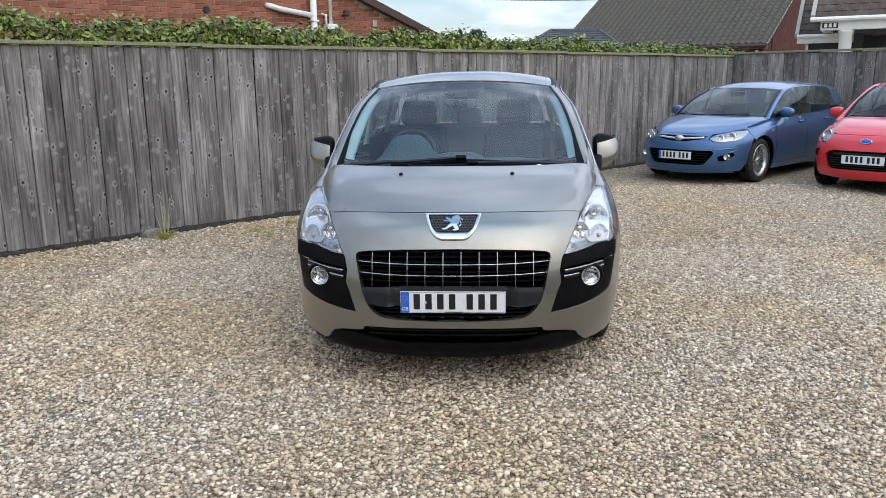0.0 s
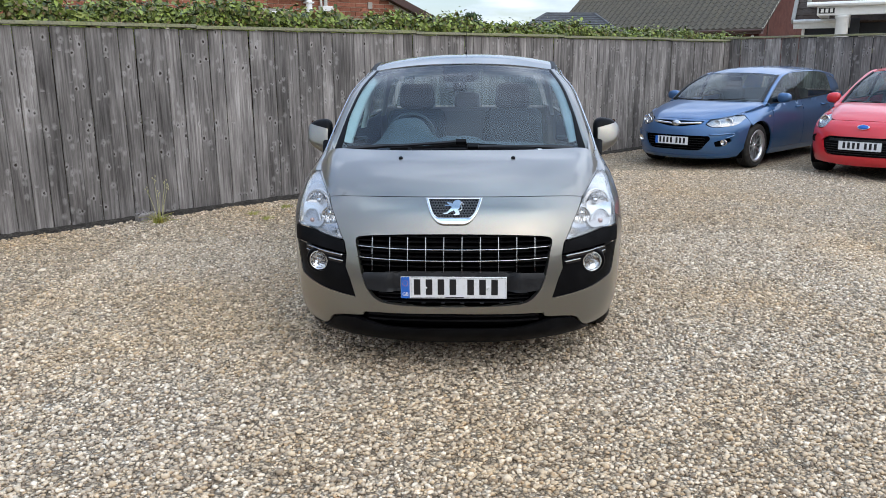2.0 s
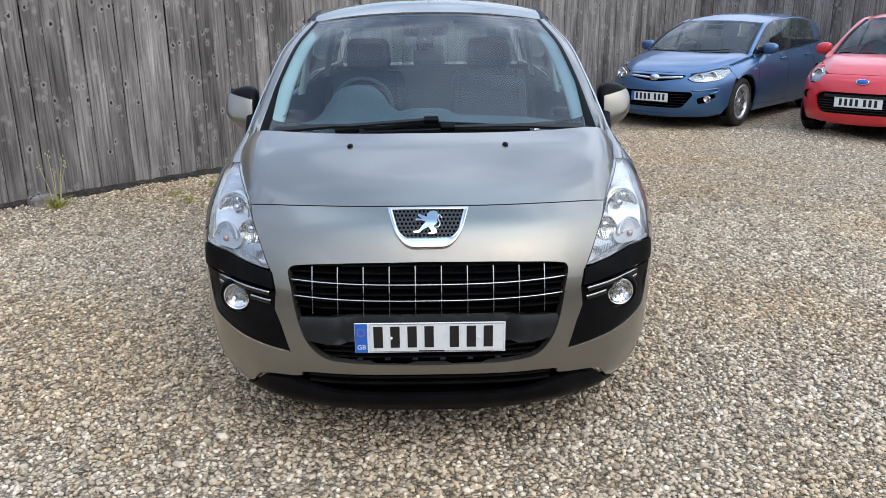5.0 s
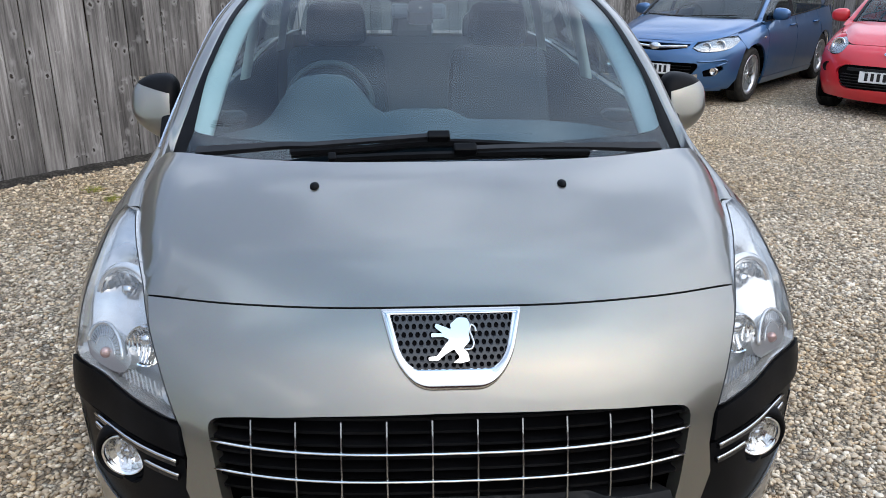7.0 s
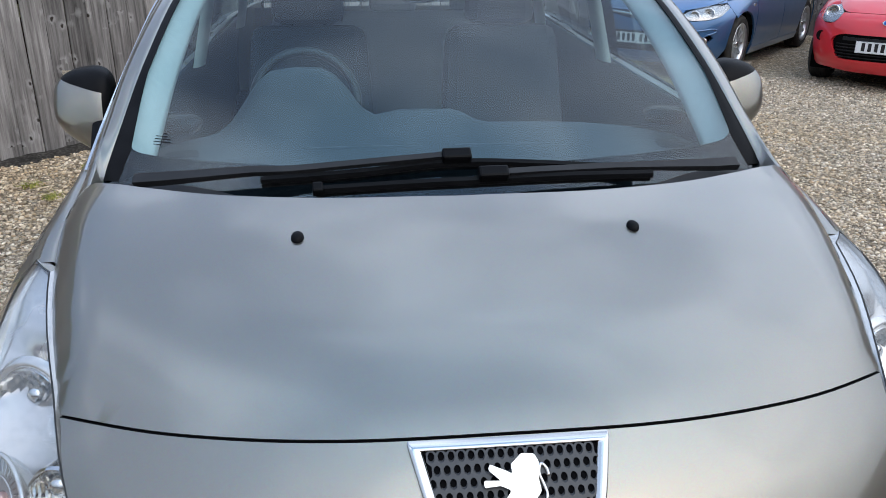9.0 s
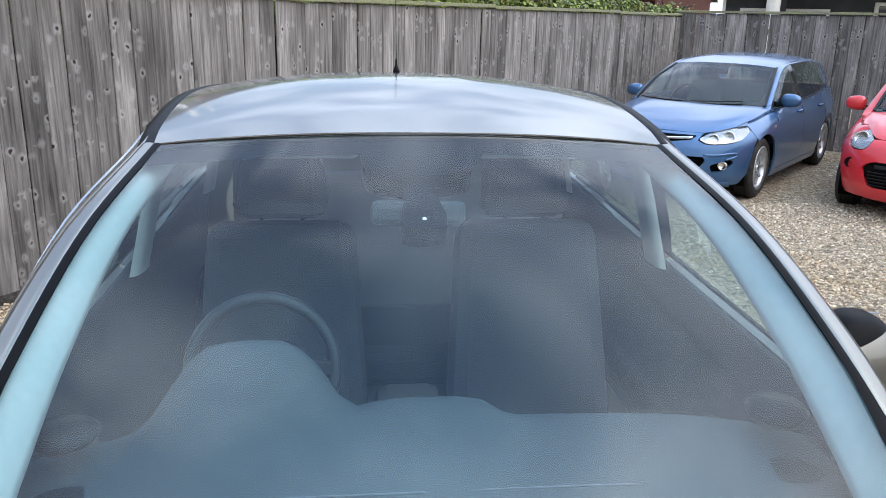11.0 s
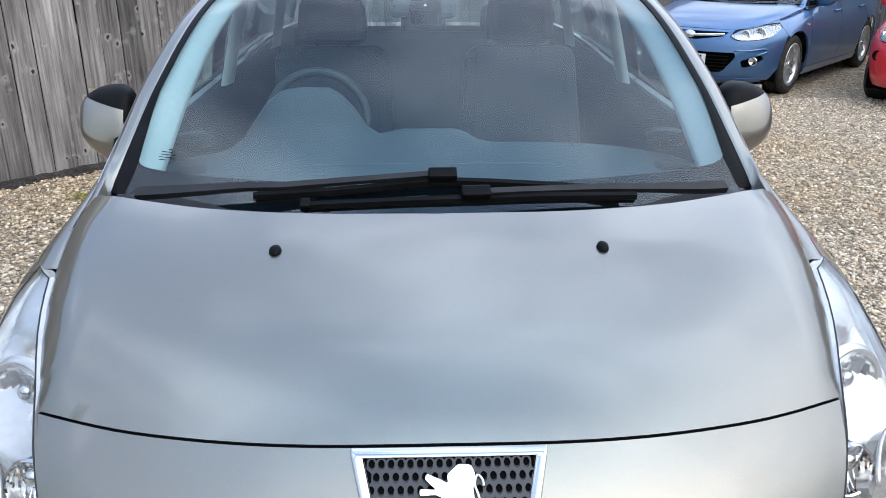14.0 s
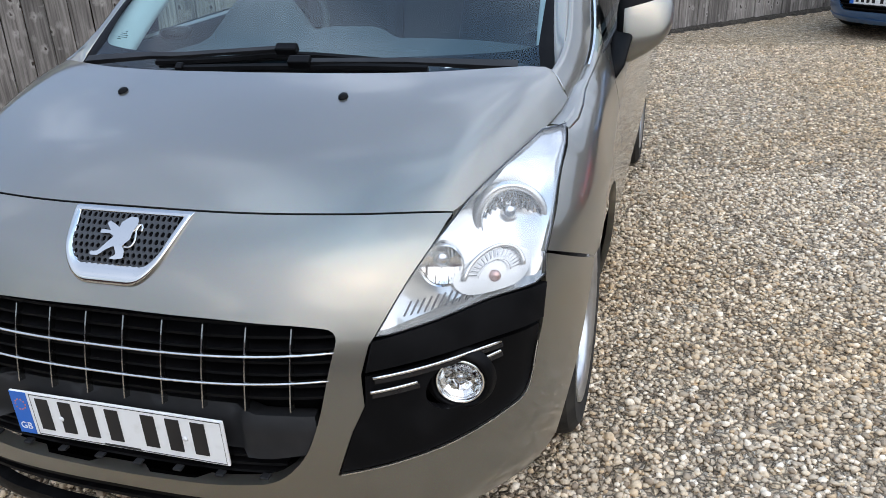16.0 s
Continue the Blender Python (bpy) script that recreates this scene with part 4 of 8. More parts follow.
def build_grey_house():
    """House with dark painted walls, a brown tiled roof and a white porch on round columns."""
    h = thing("dark_grey_house", "dark grey painted house with white porch and brown tiled roof", "house", (7.33, 19.46, 0), -25.0)
    x0 = 1.35
    part("wall", box((x0 + 0.2, 2.4, 0), (12.0, 9.0, 2.55)), M_RENDER_DARK, h, "dark grey painted wall")
    tile_roof(h, 10.6, 4.2, 3.2, 0.33, 0.33, 0.02, M_TILE_BROWN, (x0 - 0.05, 2.0, 2.50), "brown flat concrete tile roof", wave=False)
    part("fascia", box((x0 - 0.05, 1.94, 2.33), (2.78, 2.02, 2.50), 0.01), M_UPVC, h, "white fascia board")
    part("porch_wall", box((2.78, 1.80, 0), (3.02, 2.38, 2.58), 0.01), M_RENDER_DARK, h)
    part("gutter", sweep([(x0 - 0.05, 1.9, 2.53), (2.78, 1.9, 2.53)], disc(0.055, 8)), M_UPVC, h)
    part("verge", sweep([(x0 - 0.07, 1.98, 2.54), (x0 - 0.07, 6.2, 5.74)], rect(0.1, 0.14)), M_PALE_STONE, h, "pale verge")
    part("porch_beam", box((2.0, 0.0, 2.60), (9.0, 0.22, 2.84), 0.01), M_UPVC, h, "white porch beam")
    part("porch_beam", box((2.0, 0.22, 2.60), (2.22, 2.4, 2.84), 0.01), M_UPVC, h, "white porch beam")
    part("porch_gutter", sweep([(1.75, -0.1, 2.88), (9.2, -0.1, 2.88)], disc(0.06, 8)), M_UPVC, h)
    tile_roof(h, 7.3, 2.6, 1.7, 0.33, 0.33, 0.02, M_TILE_BROWN, (1.8, -0.05, 2.90), "brown tiled porch roof", wave=False)
    part("verge", sweep([(1.8, -0.05, 2.94), (1.8, 2.55, 4.64)], rect(0.1, 0.12)), M_PALE_STONE, h, "pale verge")
    for cx in (2.62, 7.5):
        ob = part("column", lathe([(0.0, 0.0), (0.21, 0.0), (0.21, 0.12), (0.165, 0.16), (0.155, 2.50), (0.19, 2.54), (0.19, 2.60), (0, 2.60)], 24), M_UPVC, h, "round white porch column", smooth=True)
        ob.location = (cx, 0.16, 0)
    part("door_frame", box((1.95, 2.33, 0), (4.1, 2.40, 2.12), 0.01), M_UPVC, h, "white garage door frame")
    part("garage_door", box((2.03, 2.31, 0), (4.02, 2.35, 2.05), 0.01), M_RENDER_DARK, h)
    part("corner_board", box((x0 + 0.16, 2.33, 0), (x0 + 0.24, 2.41, 2.33), 0.005), M_UPVC, h)
    win = part("window", box((5.1, 2.33, 0.9), (6.9, 2.41, 2.30), 0.015), M_UPVC, h, "white window with glazing bars")
    for k in range(3):
        for j in range(3):
            part("pane", box((5.20 + k * 0.54, 2.318, 1.0 + j * 0.42), (5.68 + k * 0.54, 2.334, 1.38 + j * 0.42), 0.0), M_WINDOW_GLASS, win)
    part("number_plaque", box((2.04, -0.02, 2.65), (2.42, 0.0, 2.79), 0.004), M_CABLE, h, "black plaque")
    for k in range(3):
        part("plaque_bar", box((2.09 + k * 0.11, -0.026, 2.67), (2.16 + k * 0.11, -0.021, 2.77), 0.0), M_UPVC, h)
    lamp = part("wall_lamp", lathe([(0, 0), (0.09, 0.0), (0.05, -0.10), (0.07, -0.16), (0, -0.18)], 12), M_CABLE, h, "black wall lantern")
    lamp.location = (2.55, 2.2, 2.32)


def build_slate_house():
    h = thing("slate_roof_bungalow", "far bungalow with a dark slate hipped roof", "house", (1.75, 31.0, 0), 0.0)
    part("wall", box((0.2, 0.2, 0), (4.1, 4.2, 2.6)), M_BRICK, h)
    e, r = 2.62, 3.48
    c = [(0, 0, e), (4.35, 0, e), (4.35, 4.4, e), (0, 4.4, e), (1.52, 2.2, r), (3.62, 2.2, r - 0.03)]
    bm = bmesh.new()
    p = [bm.verts.new(q) for q in c]
    for q in ((0, 1, 5, 4), (1, 2, 5), (2, 3, 4, 5), (3, 0, 4)):
        bm.faces.new([p[i] for i in q])
    roof = part("roof", bm, M_SLATE, h, "dark slate hipped roof")
    for a, b in ((0, 4), (1, 5), (4, 5)):
        part("ridge_tile", sweep([c[a], c[b]], disc(0.07, 6)), M_SLATE, roof)
    n = 8
    for k in range(1, n):
        t = k / n
        part("slate_course", sweep([(1.52 * t, 2.2 * t - 0.01, e + (r - e) * t + 0.01), (4.35 - 0.73 * t, 2.2 * t - 0.01, e + (r - e) * t + 0.01)], rect(0.02, 0.035)), M_SLATE, roof)


build_brick_house()
build_tiled_house()
build_grey_house()
build_slate_house()


def build_tree(name, at, height, radius, leaves, size, label, seed):
    rng = np.random.default_rng(seed)
    rnd = random.Random(seed)
    tree = thing(name, label, "tree", at)
    part("trunk", sweep([(0, 0, 0), (0.05, 0, height * 0.35), (0.0, 0.1, height * 0.75)], disc(0.16, 8), up=(1, 0, 0), scale=[1, 0.7, 0.2]), M_TWIG, tree)
    clumps = []
    for k in range(16):
        a, q = rnd.uniform(0, 6.28), rnd.uniform(0.1, 0.85)
        c = Vector((math.cos(a) * radius * q, math.sin(a) * radius * q, height * rnd.uniform(0.42, 0.93 - 0.25 * q)))
        clumps.append((c, radius * rnd.uniform(0.28, 0.5)))
        if k < 7:
            part("limb", sweep([(0, 0, height * 0.35), tuple(c * 0.6 + Vector((0, 0, height * 0.2))), tuple(c)], disc(0.05, 6), up=(0.3, 1, 0.1), scale=[1, 0.6, 0.25]), M_TWIG, tree)
    P, Nn = [], []
    for c, r in clumps:
        v = rng.normal(0, 1, (leaves // 16, 3))
        v /= np.linalg.norm(v, axis=1)[:, None]
        P.append(np.array(c) + v * r * rng.uniform(0.6, 1.06, (len(v), 1)) * np.array((1, 1, 0.8)))
        Nn.append(v)
    V, F = leaf_cloud(np.concatenate(P), np.concatenate(Nn), size, rng)
    part("crown", soup("crown", V, F, M_LEAF_FAR), M_LEAF_FAR, tree, kind="stuff")


build_tree("tree", (-0.1, 42.0, 0), 4.25, 1.25, 3800, 0.13, "round bushy dark green tree beyond the hedge", 5)
build_tree("tree", (1.35, 43.0, 0), 3.85, 1.0, 3000, 0.13, "round bushy dark green tree beyond the hedge", 6)
for tx, tk in ((4.2, 9), (4.95, 10), (5.5, 12)):
    build_tree("far_tree", (tx, 95.0, 0), 6.4 - 0.3 * (tk - 9), 0.8, 900, 0.28, "far dark green tree on the skyline", tk)

part("overhead_cable", sweep([(-6 + 2 * k, 46, 5.9 - 0.012 * (k - 4) * (9 - k)) for k in range(14)], disc(0.02, 6)), M_CABLE)
tagged(bpy.data.objects["overhead_cable"], "thin dark overhead cable against the sky", "cable")

# ---- car materials ----
def paint(name, color, metal=0.75, flake=0.08, rough=0.36, coat_ior=1.5):
    m = material(name, color, rough, metal, coat=1.0)
    t, b, N, L = nodes_of(m)
    b.inputs["Coat IOR"].default_value, b.inputs["Coat Roughness"].default_value = coat_ior, 0.07
    co = N("ShaderNodeTexCoord")
    v = N("ShaderNodeTexVoronoi")
    v.inputs["Scale"].default_value = 1500
    L(co.outputs["Object"], v.inputs["Vector"])
    mx = N("ShaderNodeMix")
    mx.data_type = "RGBA"
    mx.inputs["Factor"].default_value = flake
    mx.inputs["A"].default_value = (*color, 1)
    L(v.outputs["Color"], mx.inputs["B"])
    hs = N("ShaderNodeHueSaturation")
    hs.inputs["Saturation"].default_value = 1.0 - 0.35 * (flake > 0)
    L(mx.outputs["Result"], hs.inputs["Color"])
    n = N("ShaderNodeTexNoise")
    n.inputs["Scale"].default_value, n.inputs["Detail"].default_value = 3.0, 5.0
    L(co.outputs["Object"], n.inputs["Vector"])
    mr = N("ShaderNodeMapRange")
    mr.inputs["To Min"].default_value, mr.inputs["To Max"].default_value = rough - 0.05, rough + 0.05
    L(n.outputs["Fac"], mr.inputs["Value"])
    L(mr.outputs[0], b.inputs["Roughness"])
    L(mx.outputs["Result"], b.inputs["Base Color"])
    return m


def thin_glass(name, tint, gloss=0.05, rough=0.0):
    """A single sheet: clear straight through, with gloss that grows towards grazing."""
    m = bpy.data.materials.new(name)
    m.use_nodes = True
    t = m.node_tree
    t.nodes.clear()
    N, L = t.nodes.new, t.links.new
    tr = N("ShaderNodeBsdfTransparent")
    tr.inputs[0].default_value = (*tint, 1)
    gl = N("ShaderNodeBsdfGlossy")
    gl.inputs["Roughness"].default_value = rough
    lw = N("ShaderNodeLayerWeight")
    lw.inputs["Blend"].default_value = 0.5
    pw = N("ShaderNodeMath")
    pw.operation = "POWER"
    pw.inputs[1].default_value = 5.0
    L(lw.outputs["Facing"], pw.inputs[0])
    mr = N("ShaderNodeMapRange")
    mr.inputs["To Min"].default_value, mr.inputs["To Max"].default_value = gloss, 1.0
    L(pw.outputs[0], mr.inputs["Value"])
    mx = N("ShaderNodeMixShader")
    L(mr.outputs[0], mx.inputs[0])
    L(tr.outputs[0], mx.inputs[1])
    L(gl.outputs[0], mx.inputs[2])
    out = N("ShaderNodeOutputMaterial")
    L(mx.outputs[0], out.inputs[0])
    return m


M_PAINT = paint("warm_grey_metallic_paint", (0.212, 0.200, 0.168), metal=0.88, rough=0.32, coat_ior=1.6)
M_BLUE = paint("blue_metallic_paint", (0.036, 0.118, 0.27), metal=0.6, flake=0.03)
M_RED = paint("red_paint", (0.62, 0.02, 0.03), metal=0.0, flake=0.0, rough=0.35)
M_PLASTIC = vary(material("black_textured_plastic", (0.0035, 0.0035, 0.004), 0.42, spec=0.09), [(9, 4, 0.45, 0.7, (0.008, 0.008, 0.009), 0.8)], bump=0.06, bump_scale=900)
M_PLASTIC_GREY = vary(material("faded_black_plastic", (0.014, 0.0145, 0.016), 0.5, spec=0.3), [(14, 4, 0.45, 0.75, (0.024, 0.024, 0.026), 0.8)], bump=0.05, bump_scale=900)
M_MESH = material("grey_mesh_plastic", (0.034, 0.035, 0.038), 0.38, spec=0.5)
M_GLOSS_BLACK = material("gloss_black", (0.012, 0.012, 0.014), 0.08)
M_CHROME = material("chrome", (0.82, 0.83, 0.84), 0.07, 1.0)
M_CHROME_DIM = material("emblem_chrome", (0.60, 0.585, 0.56), 0.10, 1.0)
M_BAR = material("dim_chrome", (0.40, 0.40, 0.39), 0.22, 1.0)
M_SATIN = material("satin_chrome", (0.62, 0.63, 0.64), 0.22, 1.0)
# near-black colour stands in for shade behind grilles, in arches, under the body
M_VOID = material("shade_black", (0.002, 0.002, 0.0025), 0.8, spec=0.05)
M_RUBBER = vary(material("tyre_rubber", (0.022, 0.021, 0.02), 0.8, spec=0.25), [(12, 4, 0.45, 0.7, (0.05, 0.046, 0.04), 0.7)])
M_ALLOY = vary(material("silver_alloy", (0.55, 0.56, 0.57), 0.3, 0.85), [(16, 4, 0.5, 0.8, (0.3, 0.29, 0.27), 0.5)])
M_SCREEN = thin_glass("windscreen_glass", (0.66, 0.85, 0.90), 0.076)
M_SCREEN_FAR = thin_glass("far_windscreen_glass", (0.66, 0.76, 0.75), 0.075)
M_SIDEGLASS = thin_glass("side_glass", (0.72, 0.82, 0.79), 0.07)
M_REARGLASS = thin_glass("dark_rear_glass", (0.36, 0.42, 0.41), 0.07)
M_LENS_FAR = thin_glass("far_lamp_lens", (0.96, 0.97, 0.98), 0.05)
M_LENS = thin_glass("lamp_lens", (0.97, 0.98, 0.99), 0.085)
M_FRIT = material("black_glass_border", (0.006, 0.007, 0.009), 0.6, spec=0.05)
M_REFLECT = material("lamp_reflector", (0.80, 0.785, 0.76), 0.06, 1.0)
M_LAMPBODY = vary(material("lamp_housing", (0.66, 0.65, 0.63), 0.20, 0.72), [(70, 3, 0.45, 0.7, (0.50, 0.495, 0.48), 0.6)])
M_BULB = material("pinkish_bulb", (0.50, 0.34, 0.31), 0.15, 0.6)
M_LAMP_DARK = vary(material("grey_lamp_housing", (0.16, 0.165, 0.175), 0.28, 0.8), [(30, 3, 0.45, 0.7, (0.18, 0.185, 0.195), 0.7)])
M_FROST = material("frosted_lens", (0.58, 0.58, 0.58), 0.25, 0.7)
M_RIB = material("lamp_rib", (0.36, 0.37, 0.38), 0.2, 0.9)
M_LAMP_MID = vary(material("bright_lamp_housing", (0.34, 0.345, 0.35), 0.25, 0.85), [(30, 3, 0.45, 0.7, (0.24, 0.245, 0.25), 0.7)])
M_AMBER = material("amber_bulb", (0.62, 0.22, 0.12), 0.25)
M_PLATE_W = vary(material("plate_white", (0.78, 0.79, 0.80), 0.35), [(30, 4, 0.55, 0.8, (0.62, 0.62, 0.60), 0.5)])
M_PLATE_K = material("plate_black", (0.012, 0.012, 0.014), 0.4)
M_PLATE_B = material("plate_blue", (0.02, 0.13, 0.52), 0.35)
M_DASH = vary(material("dashboard_grey", (0.076, 0.081, 0.085), 0.75, spec=0.3), [(12, 4, 0.45, 0.7, (0.084, 0.089, 0.092), 0.6)], bump=0.02, bump_scale=700)
M_FABRIC = vary(material("dark_seat_fabric", (0.060, 0.065, 0.075), 0.95, spec=0.1), [(60, 4, 0.4, 0.7, (0.068, 0.074, 0.084), 0.6)], bump=0.1, bump_scale=500)
M_BENCH = vary(material("grey_bench_fabric", (0.20, 0.212, 0.235), 0.95, spec=0.1), [(60, 4, 0.4, 0.7, (0.175, 0.188, 0.205), 0.6)], bump=0.1, bump_scale=500)
M_TRIM_LIGHT = vary(material("pale_grey_trim", (0.60, 0.61, 0.58), 0.85, spec=0.2), [(60, 4, 0.4, 0.7, (0.54, 0.55, 0.525), 0.6)])
M_RIM = vary(material("grey_wheel_leather", (0.03, 0.033, 0.035), 0.42, spec=0.5), [(40, 3, 0.4, 0.7, (0.036, 0.038, 0.04), 0.6)])
M_SEAL = material("rubber_seal", (0.012, 0.012, 0.013), 0.6)

def wheel_well(r, depth):
    """The arch lining, coloured near-black for the shade inside, open towards the ground."""
    bm = lathe([(r, -depth), (r, 0.10), (0.0, 0.10)], 28, "x")
    bmesh.ops.delete(bm, geom=[v for v in bm.verts if v.co.z < -0.45 * r], context="VERTS")
    return bm


# ---- panels over a curved surface ----
from mathutils import geometry


def in_poly(x, y, poly):
    c, j = False, len(poly) - 1
    for i in range(len(poly)):
        (xi, yi), (xj, yj) = poly[i], poly[j]
        if (yi > y) != (yj > y) and x < (xj - xi) * (y - yi) / (yj - yi) + xi:
            c = not c
        j = i
    return c


def dense(poly, step):
    out = []
    for (x0, y0), (x1, y1) in zip(poly, poly[1:] + poly[:1]):
        n = max(1, int(math.hypot(x1 - x0, y1 - y0) / step))
        out += [(x0 + (x1 - x0) * k / n, y0 + (y1 - y0) * k / n) for k in range(n)]
    return out


def rounded(poly, r, n=5):
    """Rounds the corners of a closed outline; r is one radius or a list of them."""
    out = []
    m = len(poly)
    for i in range(m):
        p, a, b = Vector(poly[i]), Vector(poly[i - 1]), Vector(poly[(i + 1) % m])
        q = r[i] if isinstance(r, (list, tuple)) else r
        da, db = a - p, b - p
        k = min(q, da.length * 0.48, db.length * 0.48)
        if k < 1e-4:
            out.append(tuple(p))
            continue
        s, e = p + da.normalized() * k, p + db.normalized() * k
        for j in range(n + 1):
            t = j / n
            out.append(tuple((1 - t) ** 2 * s + 2 * t * (1 - t) * p + t * t * e))
    return out


def smooth_loop(pts, n=4):
    return [(p[0], p[1]) for p in spline([(x, y, 0) for x, y in pts], n, closed=True)]


def smooth_line(pts, n=5):
    return [(p[0], p[1]) for p in spline([(x, y, 0) for x, y in pts], n)]


def mirrored(right):
    """A closed outline from its right half, which runs from the middle line to the middle line."""
    left = [(-x, z) for x, z in reversed(right) if abs(x) > 1e-5]
    return right + left


def cover(outline, surface, holes=(), step=0.025, edge=0.012, lift=0.0, out=None, hole_edge=None):
    """A skin over surface(u, v) inside an outline, minus holes, with edges turned in by edge metres. out: a point the skin faces away from."""
    loops = [dense(outline, step)] + [dense(h, step) for h in holes]
    pts, con = [], []
    for lp in loops:
        b = len(pts)
        pts += lp
        con += [(b + i, b + (i + 1) % len(lp)) for i in range(len(lp))]
    rim = np.array(pts)
    us, vs = rim[:, 0], rim[:, 1]
    u = us.min() + step * 0.5
    row = 0
    while u < us.max():
        v = vs.min() + step * (0.25 if row % 2 else 0.75)
        while v < vs.max():
            if in_poly(u, v, outline) and not any(in_poly(u, v, h) for h in holes):
                if np.min((us - u) ** 2 + (vs - v) ** 2) > (0.5 * step) ** 2:
                    pts.append((u, v))
            v += step
        u += step
        row += 1
    vv, ee, ff = geometry.delaunay_2d_cdt([Vector(p) for p in pts], con, [], 0, 1e-7)[:3]
    bm = bmesh.new()

    def place(u, v):
        p = Vector(surface(u, v))
        e = 1e-3
        n = (Vector(surface(u + e, v)) - Vector(surface(u - e, v))).cross(Vector(surface(u, v + e)) - Vector(surface(u, v - e)))
        n = n.normalized() if n.length > 1e-12 else Vector((0, -1, 0))
        if out is not None and n.dot(p - Vector(out)) < 0:
            n = -n
        return p + n * lift, n
    P = [place(v.x, v.y) for v in vv]
    V = [bm.verts.new(p) for p, n in P]
    for f in ff:
        c = sum((vv[i] for i in f), Vector((0, 0))) / len(f)
        if in_poly(c.x, c.y, outline) and not any(in_poly(c.x, c.y, h) for h in holes):
            try:
                q = bm.faces.new([V[i] for i in f])
            except ValueError:
                continue
            q.normal_update()
            if q.normal.dot(P[f[0]][1]) < 0:
                q.normal_flip()
    bm.verts.index_update()
    for f in bm.faces:
        f.smooth = True
    if edge:
        bnd = [e for e in bm.edges if len(e.link_faces) == 1]
        low = {}
        for e in bnd:
            for v in e.verts:
                if v not in low:
                    i = v.index
                    d = edge
                    if hole_edge and any(min((vv[i].x - a) ** 2 + (vv[i].y - b) ** 2 for a, b in h) < (0.6 * step) ** 2 for h in holes):
                        d = hole_edge
                    low[v] = (bm.verts.new(v.co.copy()), bm.verts.new(v.co - P[i][1] * d))
        for e in bnd:
            a, b = e.verts
            q = bm.faces.new((low[a][0], low[b][0], low[b][1], low[a][1]))
            f = e.link_faces[0]
            q.normal_update()
            if q.normal.dot(f.calc_center_median() - e.verts[0].co) > 0:
                q.normal_flip()
    bmesh.ops.delete(bm, geom=[v for v in bm.verts if not v.link_faces], context="VERTS")
    return bm


def band(a, b, bulge=0.0, n=6, away=(0, 2.2, 0.9), close=0.0):
    """A skin between two lines of equally many points, bowed outwards; close: thickness turned in at both borders."""
    bm = bmesh.new()
    rows = []
    for p, q in zip(a, b):
        p, q = Vector(p), Vector(q)
        o = ((p + q) / 2 - Vector(away)).normalized()
        row = [p.lerp(q, k / n) + o * bulge * 4 * (k / n) * (1 - k / n) for k in range(n + 1)]
        if close:
            row = [p - o * close] + row + [q - o * close]
        rows.append([bm.verts.new(v) for v in row])
    for r, s in zip(rows, rows[1:]):
        for k in range(len(r) - 1):
            bm.faces.new((r[k], r[k + 1], s[k + 1], s[k])).smooth = True
    bmesh.ops.recalc_face_normals(bm, faces=bm.faces)
    f = bm.faces[:] and max(bm.faces, key=lambda f: f.calc_area())
    if f.normal.dot(f.calc_center_median() - Vector(away)) < 0:
        bmesh.ops.reverse_faces(bm, faces=bm.faces)
    return bm


def flip(bm):
    """The mirror image across the middle plane."""
    for v in bm.verts:
        v.co.x = -v.co.x
    bmesh.ops.reverse_faces(bm, faces=bm.faces)
    return bm


def pair(name, make, mat_, parent, label="", smooth=False):
    """The same part on both sides."""
    return part(name, make(), mat_, parent, label, smooth), part(name, flip(make()), mat_, parent, label, smooth)


def number_plate(parent, at, turn=0.0, blue=True, tilt=0.0, name="number_plate"):
    plate = part(name, box((-0.26, -0.003, -0.0555), (0.26, 0.003, 0.0555), 0.002), M_PLATE_W, parent, "white plate with dark bars")
    plate.matrix_local = pose(*at, tilt, 0, turn)
    step, w = 0.0585, 7 * 0.0585 + 0.0285 - 0.0125
    for k in range(7):
        x = step * k + (0.0285 if k > 3 else 0.0) - w / 2 + (0.012 if blue else 0.0)
        part("plate_bar", box((x + 0.006, -0.0045, -0.036), (x + 0.038, -0.003, 0.043)), M_PLATE_K, plate)
    if blue:
        ob = part("blue_band", box((-0.2585, -0.0042, -0.054), (-0.216, -0.0032, 0.054)), M_PLATE_B, plate, "blue band")
    rim = sweep([(-0.208 if blue else -0.254, -0.0034, -0.051), (0.254, -0.0034, -0.051), (0.254, -0.0034, 0.051), (-0.208 if blue else -0.254, -0.0034, 0.051)], rect(0.0012, 0.0012), closed=True, up=(0, 1, 0))
    part("border_line", rim, M_PLATE_K, plate)
    return plate


def text_mesh(text, size, depth):
    cu = bpy.data.curves.new("text", "FONT")
    cu.body, cu.size, cu.extrude, cu.align_x, cu.align_y = text, size, depth, "CENTER", "CENTER"
    ob = bpy.data.objects.new("text", cu)
    me = bpy.data.meshes.new_from_object(ob)
    bpy.data.objects.remove(ob)
    bpy.data.curves.remove(cu)
    me.transform(Matrix.Rotation(math.pi / 2, 4, "X"))
    return me


